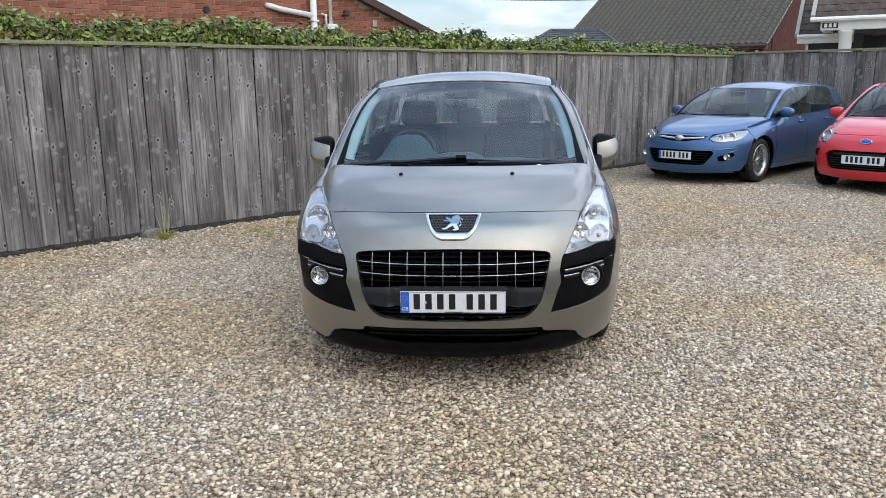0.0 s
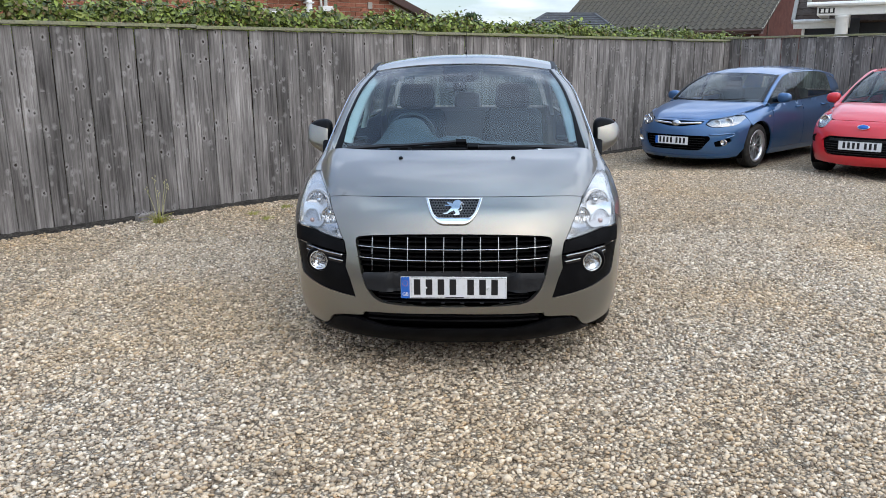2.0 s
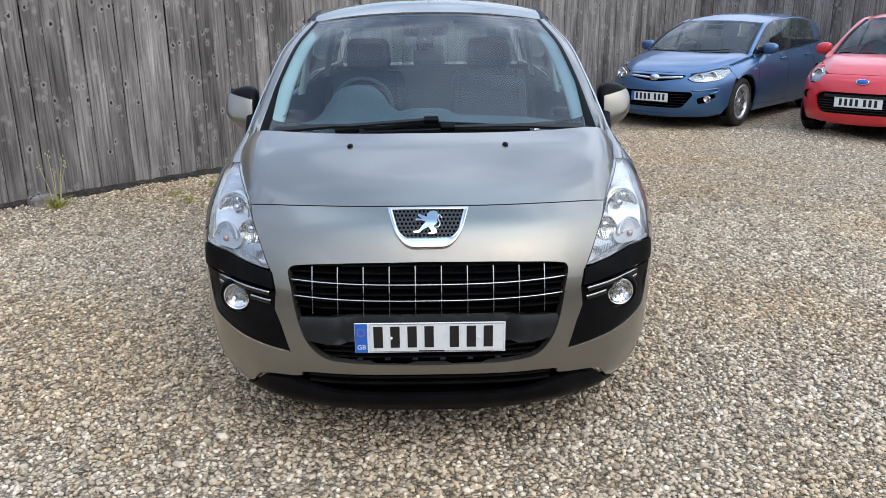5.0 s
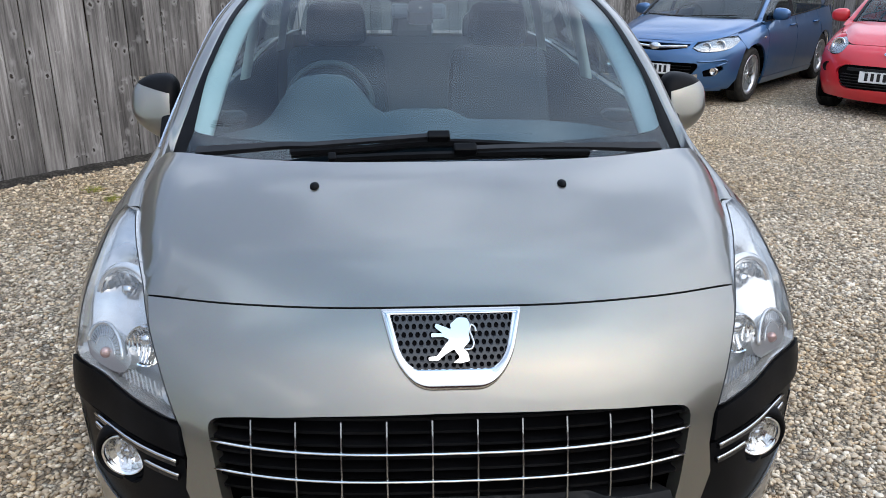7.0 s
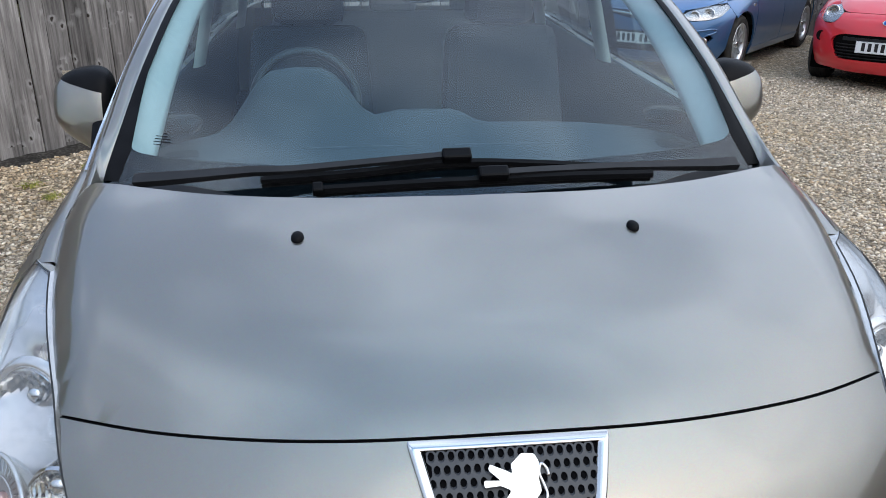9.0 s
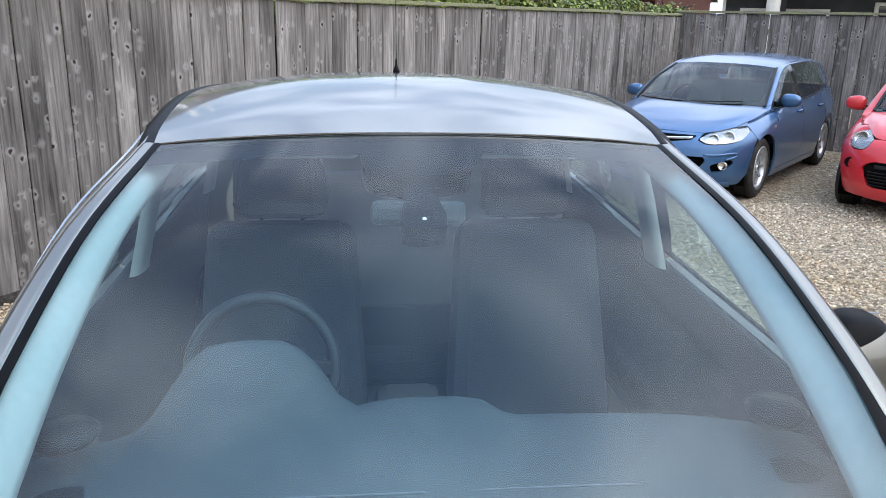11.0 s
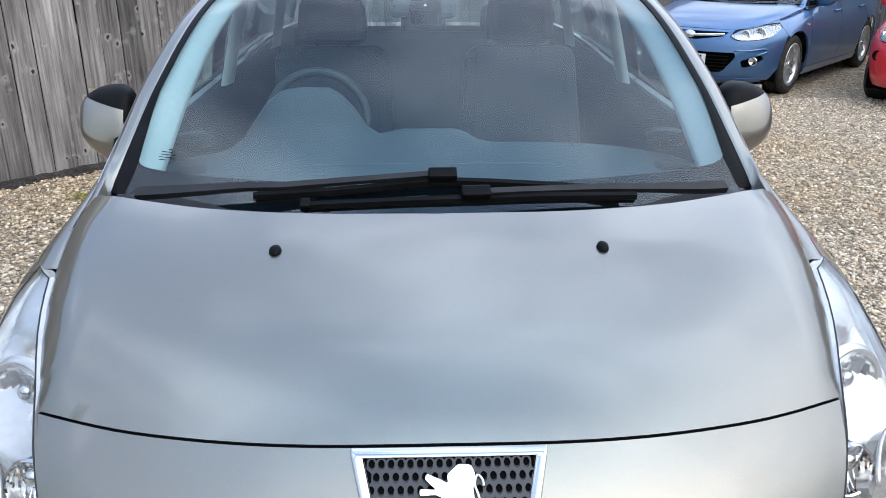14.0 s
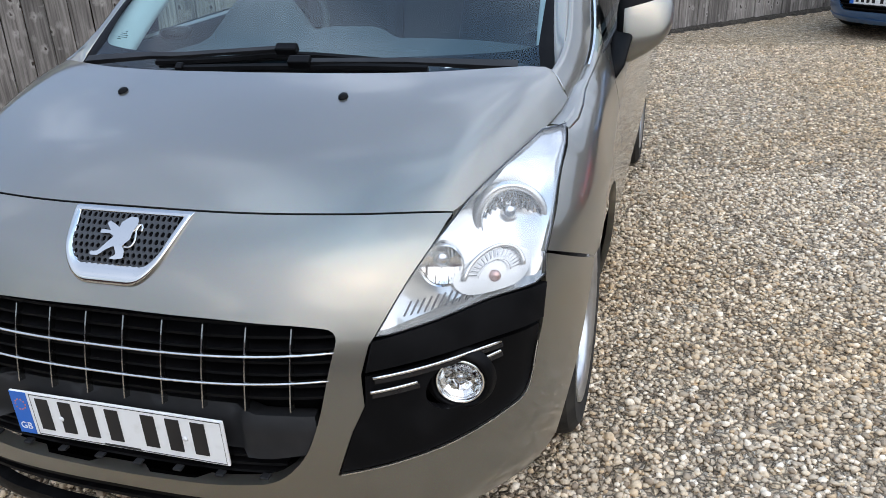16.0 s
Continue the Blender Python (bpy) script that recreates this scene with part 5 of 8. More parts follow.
def faceted_bowl(r, depth, strips, seed):
    """A round reflector fluted with upright mirror strips, in a smooth rim."""
    rng = random.Random(seed)
    bm = bmesh.new()
    cols = []
    for k in range(2 * strips + 1):
        x = r * (k / strips - 1)
        q = math.sqrt(max(0.0, r * r - x * x))
        off = rng.uniform(0.002, 0.005) if k % 2 else rng.uniform(-0.002, 0.0)
        cols.append([bm.verts.new((x, depth * max(0.0, 1 - (x * x + (q * (j / 5 - 1)) ** 2) / (r * r)) + off * (q > 0), q * (j / 5 - 1))) for j in range(11)])
    for a, b in zip(cols, cols[1:]):
        for j in range(10):
            bm.faces.new((a[j], a[j + 1], b[j + 1], b[j]))
    bmesh.ops.remove_doubles(bm, verts=bm.verts, dist=1e-6)
    rim = lathe([(0.96 * r, 0.006), (1.0 * r, -0.004), (1.06 * r, -0.007), (1.12 * r, 0.0), (1.12 * r, 0.03)], 40, "y")
    me = bpy.data.meshes.new("tmp")
    rim.to_mesh(me)
    rim.free()
    bm.from_mesh(me)
    bpy.data.meshes.remove(me)
    return bm


def sector_bowl(r, depth, sectors, rings, seed):
    """A round reflector of flat mirror facets, in rings and sectors of uneven tilt."""
    rng = random.Random(seed)
    bm = bmesh.new()
    for j in range(rings):
        for k in range(sectors):
            a0, a1 = 2 * math.pi * (k + 0.5 * (j % 2)) / sectors, 2 * math.pi * (k + 1 + 0.5 * (j % 2)) / sectors
            r0, r1 = r * j / rings, r * (j + 1) / rings
            tilt = rng.uniform(-0.004, 0.004)
            q = [(r0, a0), (r1, a0), (r1, a1)] + ([(r0, a1)] if j else [])
            bm.faces.new([bm.verts.new((p * math.cos(a), depth * (1 - (p / r) ** 2) + tilt * (1 if i in (0, 1) else -1), p * math.sin(a))) for i, (p, a) in enumerate(q)])
    bmesh.ops.recalc_face_normals(bm, faces=bm.faces)
    return bm


def wheel(parent, at, r, width, rim_r, spokes, side, twin=True):
    """A tyre and alloy wheel on a transverse axle; side is +1 or -1 for the outer face."""
    hub = part("wheel", lathe([(0.0, 0.0), (0.06, 0.0), (0.06, 0.03), (0.0, 0.03)], 20, "x"), M_ALLOY, parent, smooth=True)
    hub.matrix_local = pose(*at) @ Matrix.Diagonal((side, 1, 1, 1))
    h, s = width / 2, rim_r
    prof = [(s, -h + 0.01), (s + 0.02, -h), (r - 0.035, -h - 0.004), (r - 0.008, -h + 0.015), (r, -h + 0.035)]
    for k in range(4):
        g = -h + 0.035 + (width - 0.07) * (k + 1) / 5
        prof += [(r, g - 0.005), (r - 0.009, g - 0.004), (r - 0.009, g + 0.004), (r, g + 0.005)]
    prof += [(r, h - 0.035), (r - 0.008, h - 0.015), (r - 0.035, h + 0.004), (s + 0.02, h), (s, h - 0.01)]
    tyre = part("tyre", lathe(prof, 56, "x"), M_RUBBER, hub, "black tyre", smooth=False)
    tyre.location.x = -0.03
    rim = part("rim", lathe([(s + 0.012, -h - 0.002), (s, -h + 0.012), (s - 0.025, 0.0), (s - 0.03, h - 0.02), (s - 0.008, h - 0.008), (s + 0.01, h + 0.002), (s + 0.012, h - 0.006), (s + 0.006, 0.0)], 48, "x"), M_ALLOY, hub, "silver alloy rim", smooth=True)
    rim.location.x = -0.03
    bm = bmesh.new()
    for k in range(spokes):
        a0 = 2 * math.pi * k / spokes
        for off in ((-0.16, 0.16) if twin else (0.0,)):
            b = bmesh.new()
            w0, w1 = (0.018, 0.016) if twin else ((0.034, 0.026) if spokes < 8 else (0.012, 0.009))
            q = [(0.045, -w0), (s - 0.01, -w1), (s - 0.01, w1), (0.045, w0)]
            lo = [b.verts.new((h - 0.075 + 0.028 * (i in (1, 2)), y, z)) for i, (y, z) in enumerate(q)]
            hi = [b.verts.new((h - 0.035 + 0.008 * (i in (1, 2)), y, z * 0.8)) for i, (y, z) in enumerate(q)]
            b.faces.new(hi)
            b.faces.new(lo)
            for i in range(4):
                b.faces.new((lo[i], lo[(i + 1) % 4], hi[(i + 1) % 4], hi[i]))
            bmesh.ops.recalc_face_normals(b, faces=b.faces)
            bmesh.ops.rotate(b, verts=b.verts, cent=(0, 0, 0), matrix=Matrix.Rotation(a0 + off * (1 if twin else 0), 3, "X"))
            me = bpy.data.meshes.new("tmp")
            b.to_mesh(me)
            b.free()
            bm.from_mesh(me)
            bpy.data.meshes.remove(me)
    sp = part("spokes", bm, M_ALLOY, hub, "silver alloy spokes")
    sp.location.x = -0.03
    dk = part("brake_disc", lathe([(0.0, -0.02), (s - 0.05, -0.02), (s - 0.05, 0.0), (0.0, 0.0)], 32, "x"), M_VOID, hub)
    dk.location.x = -0.06
    cap = part("centre_cap", lathe([(0.0, h - 0.025), (0.028, h - 0.025), (0.032, h - 0.035), (0.032, h - 0.06), (0, h - 0.06)], 20, "x"), M_SATIN, hub, smooth=True)
    cap.location.x = -0.03
    return hub

# ---- the grey car ----
CAR = thing("grey_car", "warm grey metallic family car, clean, parked on the gravel", "car", (0, 0, 0), -0.7)

nose_y = table([(0.10, 0.10), (0.18, 0.03), (0.24, -0.012), (0.32, -0.030), (0.45, -0.030), (0.55, -0.015), (0.65, 0.008), (0.72, 0.036),
                (0.78, 0.072), (0.83, 0.115), (0.865, 0.162), (0.886, 0.195), (0.93, 0.29), (1.06, 0.80)])
half_w = table([(0.15, 0.845), (0.25, 0.878), (0.40, 0.902), (0.60, 0.914), (0.74, 0.914), (0.80, 0.905), (0.865, 0.884), (0.925, 0.864), (1.0, 0.822), (1.06, 0.786)])
door_w = table([(0.18, 0.84), (0.26, 0.86), (0.40, 0.895), (0.60, 0.912), (0.75, 0.912), (0.90, 0.893), (1.0, 0.862), (1.08, 0.832)])
DEEP = 0.75


def full_w(x, z):
    """The half width that shapes the plan curve, fuller towards the lamp corner."""
    t = min(1.0, max(0.0, (z - 0.50) / 0.20))
    return half_w(z) + 0.035 * (0.35 + 0.65 * t * t * (3 - 2 * t)) * math.exp(-((abs(x) - 0.83) / 0.072) ** 2)


def front_y(x, z):
    r = min(abs(x) / full_w(x, z), 1.0)
    return nose_y(z) + DEEP * (1 - math.sqrt(max(0.0, 1 - r ** 3)))


def side_x(y, z):
    q = (nose_y(z) + DEEP - y) / DEEP
    w = half_w(z)
    f, c = w, 1.0 if q <= 0 else max(0.0, 1 - q * q) ** (1 / 3)
    for _ in range(14):
        f = full_w(f, z) * c
    t = min(1.0, max(0.0, (y - 0.95) / 0.45))
    return f + (door_w(z) - f) * t * t * (3 - 2 * t)


def nose(u, z):
    """The skin of nose and flank: u is the sideways measure in front and goes on along the flank."""
    a = abs(u)
    if a <= 0.8:
        return (u, front_y(u, z), z)
    y = front_y(0.8, z) + a - 0.8
    return (math.copysign(side_x(y, z), u), y, z)


def su(y, z):
    """The nose measure of a place on the flank."""
    return 0.8 + y - front_y(0.8, z)


h0 = table([(0.0, 0.70), (0.10, 0.81), (0.195, 0.886), (0.28, 0.930), (0.36, 0.963), (0.45, 0.991), (0.616, 1.036), (0.75, 1.062), (0.85, 1.078), (1.0, 1.097), (1.2, 1.118)])
hood_xe = table([(0.2, 0.60), (0.359, 0.658), (0.518, 0.723), (0.667, 0.765), (0.817, 0.797), (0.95, 0.808), (1.1, 0.818)])
hood_ze = table([(0.2, 0.83), (0.359, 0.875), (0.46, 0.903), (0.518, 0.916), (0.667, 0.939), (0.817, 0.962), (0.95, 0.990), (1.1, 1.018)])


seam_z = table([(0.0, 0.8875), (0.138, 0.8872), (0.385, 0.8855), (0.52, 0.8805), (0.60, 0.8745), (0.66, 0.8665)])


def hood_raw(x, y):
    d, r = h0(y) - hood_ze(y), min(abs(x) / (hood_xe(y) - 0.004), 1.0)
    w = min(1.0, max(0.0, (y - 0.50) / 0.42))
    c = 0.042 - 0.010 * w * w * (3 - 2 * w)
    return h0(y) - c * r ** 2.2 - (d - c) * r ** 24


def hood_top(x, y):
    """The bonnet, drawn down to meet the nose along its front seam."""
    z = seam_z(abs(x))
    ys = front_y(x, z)
    k = math.exp(-max(0.0, y - ys) / 0.11)
    return (x, y, hood_raw(x, y) - (hood_raw(x, ys) - z) * k)


MID = (0, 1.2, 0.5)

SEAM = [(x, seam_z(x)) for x in np.linspace(0.0, 0.654, 23)]

# bonnet
hood_front = [(x, front_y(x, z) + 0.0018) for x, z in SEAM]
hood_side = smooth_line([(0.657, SEAM and front_y(0.654, SEAM[-1][1]) + 0.004), (0.72, 0.518), (0.763, 0.667), (0.795, 0.817), (0.803, 0.87), (0.806, 0.905)])[1:]
hood_rear = smooth_line([(0.798, 0.916), (0.780, 0.926), (0.758, 0.932)]) + smooth_line([(0.742, 0.926), (0.722, 0.908), (0.69, 0.889), (0.61, 0.848), (0.46, 0.792), (0.25, 0.753), (0.0, 0.742)])
HOOD = part("bonnet", cover(mirrored(hood_front + hood_side + hood_rear), hood_top, step=0.03, edge=0.016, out=MID), M_PAINT, CAR, "warm grey bonnet with soft sky reflections")
for sx in (-1, 1):
    # the highlight along the seam's edge, laid on as a satin strip
    part("bonnet_end_seam", sweep([Vector(hood_top(sx * (0.808 - 0.052 * k / 8), 0.896 + 0.032 * (k / 8) ** 0.8)) + Vector((0, 0, 0.0008)) for k in range(9)], rect(0.0013, 0.0018)), M_SATIN, HOOD, "thin bright strip for the seam's edge highlight at the pillar foot")
    nz = part("washer_nozzle", lathe([(0.0, 0.010), (0.006, 0.0095), (0.0105, 0.006), (0.012, 0.0), (0.012, -0.006), (0.0, -0.006)], 16), M_PLASTIC, HOOD, "black washer nozzle", smooth=True)
    nz.matrix_local = pose(sx * 0.309, 0.618, hood_top(0.309, 0.618)[2], 14, 0, 0) @ Matrix.Diagonal((1.0, 1.35, 1, 1))

# bumper skin
bump_top = [(x, z - 0.0015) for x, z in SEAM]
part("seam_gap", sweep([(x, front_y(x, seam_z(abs(x))) + 0.007, seam_z(abs(x)) - 0.006) for x in np.linspace(-0.65, 0.65, 41)], rect(0.016, 0.008)), M_VOID, CAR)
lamp_inner = smooth_line([(0.652, SEAM[-1][1] - 0.002), (0.630, 0.823), (0.594, 0.765), (0.553, 0.688)])[1:]
ins_inner = [(0.545, 0.676), (0.533, 0.620), (0.539, 0.556), (0.516, 0.503), (0.486, 0.409)]
ins_low = smooth_line([(0.486, 0.409), (0.58, 0.417), (0.69, 0.431), (0.778, 0.455), (su(0.315, 0.49), 0.49), (su(0.338, 0.595), 0.595), (su(0.348, 0.645), 0.645), (su(0.374, 0.722), 0.722)])[1:]
seam = [(su(0.386, 0.742), 0.742), (su(0.400, 0.764), 0.764), (su(0.63, 0.660), 0.660)]
arch_front = smooth_line([(su(0.63, 0.660), 0.660), (su(0.592, 0.563), 0.563), (su(0.540, 0.453), 0.453), (su(0.49, 0.361), 0.361), (su(0.47, 0.26), 0.26)])[1:]
chin = smooth_line([(su(0.40, 0.215), 0.215), (0.70, 0.216), (0.655, 0.240), (0.622, 0.288), (0.56, 0.309), (0.455, 0.322), (0.435, 0.340), (0.25, 0.343), (0.0, 0.344)])
grille_hole = rounded(mirrored([(0.0, 0.730), (0.25, 0.727), (0.42, 0.717), (0.492, 0.706), (0.478, 0.645), (0.459, 0.537), (0.43, 0.452), (0.37, 0.394), (0.26, 0.383), (0.0, 0.378)]),
                      [0.05, 0.05, 0.05, 0.035, 0.05, 0.05, 0.05, 0.05, 0.05, 0.05, 0.05, 0.05, 0.05, 0.05, 0.05, 0.035, 0.05, 0.05])
BUMPER = part("front_bumper", cover(mirrored(bump_top + lamp_inner + ins_inner + ins_low + seam + arch_front + chin), nose, [grille_hole], step=0.026, edge=0.014, out=MID, hole_edge=0.035),
              M_PAINT, CAR, "warm grey painted front bumper")

# lower lip and intake
lip_half = smooth_line([(0.0, 0.262), (0.30, 0.266), (0.43, 0.285), (0.50, 0.300), (0.60, 0.287), (0.648, 0.236), (0.690, 0.210)]) + smooth_line([(0.690, 0.204), (0.45, 0.196), (0.20, 0.182), (0.0, 0.178)])


def lip_skin(u, z):
    x, y, _ = nose(u, z)
    return (x, y - 0.014 * math.exp(-((z - 0.235) / 0.03) ** 2), z)


part("lip_spoiler", cover(mirrored(lip_half), lip_skin, step=0.025, edge=0.03, lift=0.004, out=MID), M_PLASTIC, CAR, "black plastic lower lip")
# backing sheet: the intake's deep shade as plain black
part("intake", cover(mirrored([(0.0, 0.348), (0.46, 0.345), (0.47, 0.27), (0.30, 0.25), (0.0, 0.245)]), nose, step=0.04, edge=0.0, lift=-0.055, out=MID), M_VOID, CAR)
for k in range(2):
    z = 0.335 - 0.024 * k
    part("intake_slat", sweep([(x, front_y(x, z) + 0.025, z - 0.006) for x in np.linspace(-0.42, 0.42, 17)], rect(0.03, 0.008)), M_PLASTIC, CAR)

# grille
# black sheet behind the slats paints the shade of the grille's depth
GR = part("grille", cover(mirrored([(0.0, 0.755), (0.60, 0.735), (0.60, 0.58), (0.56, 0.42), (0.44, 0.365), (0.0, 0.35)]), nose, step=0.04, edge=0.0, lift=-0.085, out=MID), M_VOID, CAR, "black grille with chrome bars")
for k in range(7):
    z = 0.712 - 0.0235 * k
    part("slat", sweep([(x, front_y(x, z) + 0.045, z) for x in np.linspace(-0.478 + 0.003 * k, 0.478 - 0.003 * k, 21)], rect(0.05, 0.006)), M_PLASTIC, GR)
for z, e in ((0.656, 0.482), (0.603, 0.474)):
    part("chrome_bar", sweep([(x, front_y(x, z) + 0.008, z + 0.010 * (abs(x) / 0.48) ** 2.2) for x in np.linspace(-e, e, 33)], [(0.0070 * math.cos(a), 0.0029 * math.sin(a)) for a in np.linspace(0, 2 * math.pi, 10, endpoint=False)]), M_CHROME_DIM, GR, "thin chrome bar", smooth=True)
for k in range(10):
    x = -0.4005 + 0.089 * k
    zt, zb = 0.712 - 0.006 * (abs(x) / 0.4) ** 2, 0.548
    part("chrome_upright", sweep([(x, front_y(x, z) + 0.016, z) for z in np.linspace(zb, zt, 7)], rect(0.0030, 0.016), up=(0, 1, 0)), M_BAR, GR, "thin chrome upright")


def beam_skin(u, z):
    t = min(1.0, max(0.0, (0.315 - abs(u)) / 0.035))
    return (u, front_y(u, z) + 0.010 - 0.008 * math.exp(-((z - 0.515) / 0.014) ** 2) + 0.034 * t * t * (3 - 2 * t), z)


part("bumper_beam", cover(mirrored([(0.0, 0.545), (0.30, 0.543), (0.445, 0.538), (0.452, 0.515), (0.425, 0.455), (0.36, 0.446), (0.0, 0.444)]), beam_skin, step=0.025, edge=0.05, out=MID), M_PLASTIC_GREY, CAR, "black plastic bumper beam")
for k in range(3):
    z = 0.432 - 0.019 * k
    part("lower_slat", sweep([(x, front_y(x, z) + 0.052, z) for x in np.linspace(-0.37, 0.37, 15)], rect(0.03, 0.006)), M_PLASTIC, GR)
for k in range(8):
    x = -0.335 + 0.0957 * k
    part("lower_upright", box((x - 0.011, front_y(x, 0.40) + 0.014, 0.392), (x + 0.008, front_y(x, 0.40) + 0.03, 0.397), 0.001), M_PLASTIC_GREY, GR)
PLATE = number_plate(CAR, (0.003, -0.001, 0.470), tilt=1.5)
gb = part("country_letters", text_mesh("GB", 0.024, 0.0004), M_PLATE_W, PLATE)
gb.location = (-0.237, -0.0048, -0.034)
for k in range(10):
    a = 2 * math.pi * k / 10
    st = part("star", box((-0.0016, -0.0004, -0.0016), (0.0016, 0.0004, 0.0016)), M_AMBER, PLATE)
    st.location = (-0.237 + 0.013 * math.cos(a), -0.0046, 0.022 + 0.013 * math.sin(a))
for x in (-0.135, 0.167):
    sc = part("plate_screw", lathe([(0, -0.002), (0.005, -0.0015), (0.0062, 0.0), (0.0, 0.0)], 14, "y"), M_PLATE_W, PLATE, "white screw cap", smooth=True)
    sc.location = (x, -0.0052, 0.0)
part("maker_bars", box((-0.04, -0.0042, -0.0525), (0.05, -0.0032, -0.0475)), M_PLATE_K, PLATE)

# emblem
emb_in = rounded([(-0.124, 0.880), (0.126, 0.880), (0.104, 0.824), (0.080, 0.803), (-0.078, 0.803), (-0.102, 0.824)], [0.003, 0.003, 0.02, 0.012, 0.012, 0.02])
EMB = part("emblem", cover(emb_in, nose, step=0.008, edge=0.0, lift=0.0006, out=MID), M_VOID, CAR, "emblem with chrome surround and dark honeycomb")


def emblem_frame():
    """A moulding between two outlines, thin above and broad below, bulging in its middle."""
    rim = rounded([(-0.144, 0.8855), (0.146, 0.8855), (0.116, 0.812), (0.072, 0.769), (-0.070, 0.769), (-0.114, 0.812)], [0.004, 0.004, 0.04, 0.030, 0.030, 0.04], 8)
    inn = rounded([(-0.124, 0.879), (0.126, 0.879), (0.104, 0.824), (0.080, 0.804), (-0.078, 0.804), (-0.102, 0.824)], [0.003, 0.003, 0.02, 0.012, 0.012, 0.02], 8)
    n, sub = len(rim), 4
    bm = bmesh.new()
    rings = []
    for f, d in ((0.0, 0.0), (0.04, 0.005), (0.16, 0.0085), (0.4, 0.0105), (0.65, 0.0092), (0.9, 0.0064), (1.0, 0.0045), (1.0, -0.002)):
        ring = []
        for k in range(n * sub):
            i, t = k // sub, (k % sub) / sub
            j = (i + 1) % n
            a = Vector(rim[i]).lerp(Vector(rim[j]), t)
            p = a.lerp(Vector(inn[i]).lerp(Vector(inn[j]), t), f)
            ring.append(bm.verts.new((p.x, front_y(p.x, p.y) - d, p.y)))
        rings.append(ring)
    for a, b in zip(rings, rings[1:]):
        for k in range(n * sub):
            q = (k + 1) % (n * sub)
            f = bm.faces.new((a[k], a[q], b[q], b[k]))
            f.smooth = True
    bmesh.ops.recalc_face_normals(bm, faces=bm.faces)
    return bm


part("emblem_frame", emblem_frame(), M_CHROME_DIM, EMB, "rounded chrome surround, broad below")


def honeycomb():
    """A plate with rows of round holes, each hole with a short wall behind it."""
    bm = bmesh.new()
    pitch, row, z = 0.0139, 0, 0.874
    while z > 0.804:
        x = -0.125 + (pitch / 2 if row % 2 else 0.0)
        while x < 0.128:
            if in_poly(x, z, emb_in):
                ring = []
                for r, d, six in ((pitch / math.sqrt(3), 0.0052, True), (0.0049, 0.0052, False), (0.0046, 0.0010, False)):
                    loop = []
                    for i in range(12):
                        a = math.pi / 6 * i + math.pi / 6
                        q = r * (math.cos(math.pi / 6) if i % 2 else 1.0) if six else r
                        px, pz = x + q * math.cos(a), z + q * math.sin(a) * 0.90
                        loop.append(bm.verts.new((px, front_y(px, pz) - d, pz)))
                    ring.append(loop)
                for a, b in zip(ring, ring[1:]):
                    for i in range(12):
                        bm.faces.new((a[i], a[(i + 1) % 12], b[(i + 1) % 12], b[i]))
            x += pitch
        z -= pitch * math.sqrt(3) / 2 * 0.90
        row += 1
    bmesh.ops.remove_doubles(bm, verts=bm.verts, dist=2e-4)
    bmesh.ops.recalc_face_normals(bm, faces=bm.faces)
    return bm


part("honeycomb", honeycomb(), M_MESH, EMB, "dark grey honeycomb mesh with round holes")
# a plain chrome silhouette stands for the maker's mark
mark = [(140, 33), (165, 35), (173, 55), (167, 85), (170, 110), (150, 135), (163, 150), (167, 180), (140, 188), (120, 185), (140, 167), (125, 137), (100, 155), (80, 177), (55, 177), (53, 163),
        (77, 160), (95, 130), (113, 105), (95, 95), (63, 97), (63, 83), (95, 85), (73, 63), (77, 52), (105, 65), (119, 73), (117, 55)]
mark = [(-0.050 + 0.00072 * (a - 53), 0.870 - 0.00040 * (b - 33)) for a, b in mark]
part("mark", cover(rounded(mark, 0.003), nose, step=0.006, edge=0.005, lift=0.0105, out=MID), M_CHROME_DIM, EMB, "plain chrome mark")
tail = spline([(0.022, 0, 0.8330), (0.036, 0, 0.8335), (0.042, 0, 0.841), (0.039, 0, 0.850), (0.035, 0, 0.858), (0.039, 0, 0.8655), (0.046, 0, 0.862), (0.048, 0, 0.856)], 5)
part("mark_stroke", sweep([(p.x, front_y(p.x, p.z) - 0.0085, p.z) for p in tail], disc(0.0026, 8), up=(0, -1, 0.3)), M_CHROME_DIM, EMB, smooth=True)


# black corner inserts, fog lamps
def insert_low():
    o = [(0.541, 0.614), (0.541, 0.556), (0.518, 0.505), (0.491, 0.413)] + smooth_line([(0.491, 0.413), (0.58, 0.421), (0.69, 0.435), (0.775, 0.459), (su(0.311, 0.49), 0.492), (su(0.333, 0.595), 0.595), (su(0.340, 0.628), 0.628)])[1:]
    top = smooth_line([(su(0.340, 0.628), 0.628), (0.774, 0.626), (0.63, 0.619), (0.541, 0.614)])[1:-1]
    hole = [(0.697 + 0.052 * math.cos(a), 0.558 + 0.050 * math.sin(a)) for a in np.linspace(0, 2 * math.pi, 24, endpoint=False)]
    return cover(o + top, nose, [hole], step=0.022, edge=0.012, lift=-0.004, out=MID, hole_edge=0.03)


def insert_top():
    o = smooth_line([(0.549, 0.680), (0.66, 0.697), (0.752, 0.712), (su(0.366, 0.714), 0.714)]) + smooth_line([(su(0.340, 0.645), 0.645), (0.774, 0.640), (0.63, 0.632), (0.540, 0.625)])
    return cover(o, nose, step=0.022, edge=0.02, lift=0.007, out=MID)


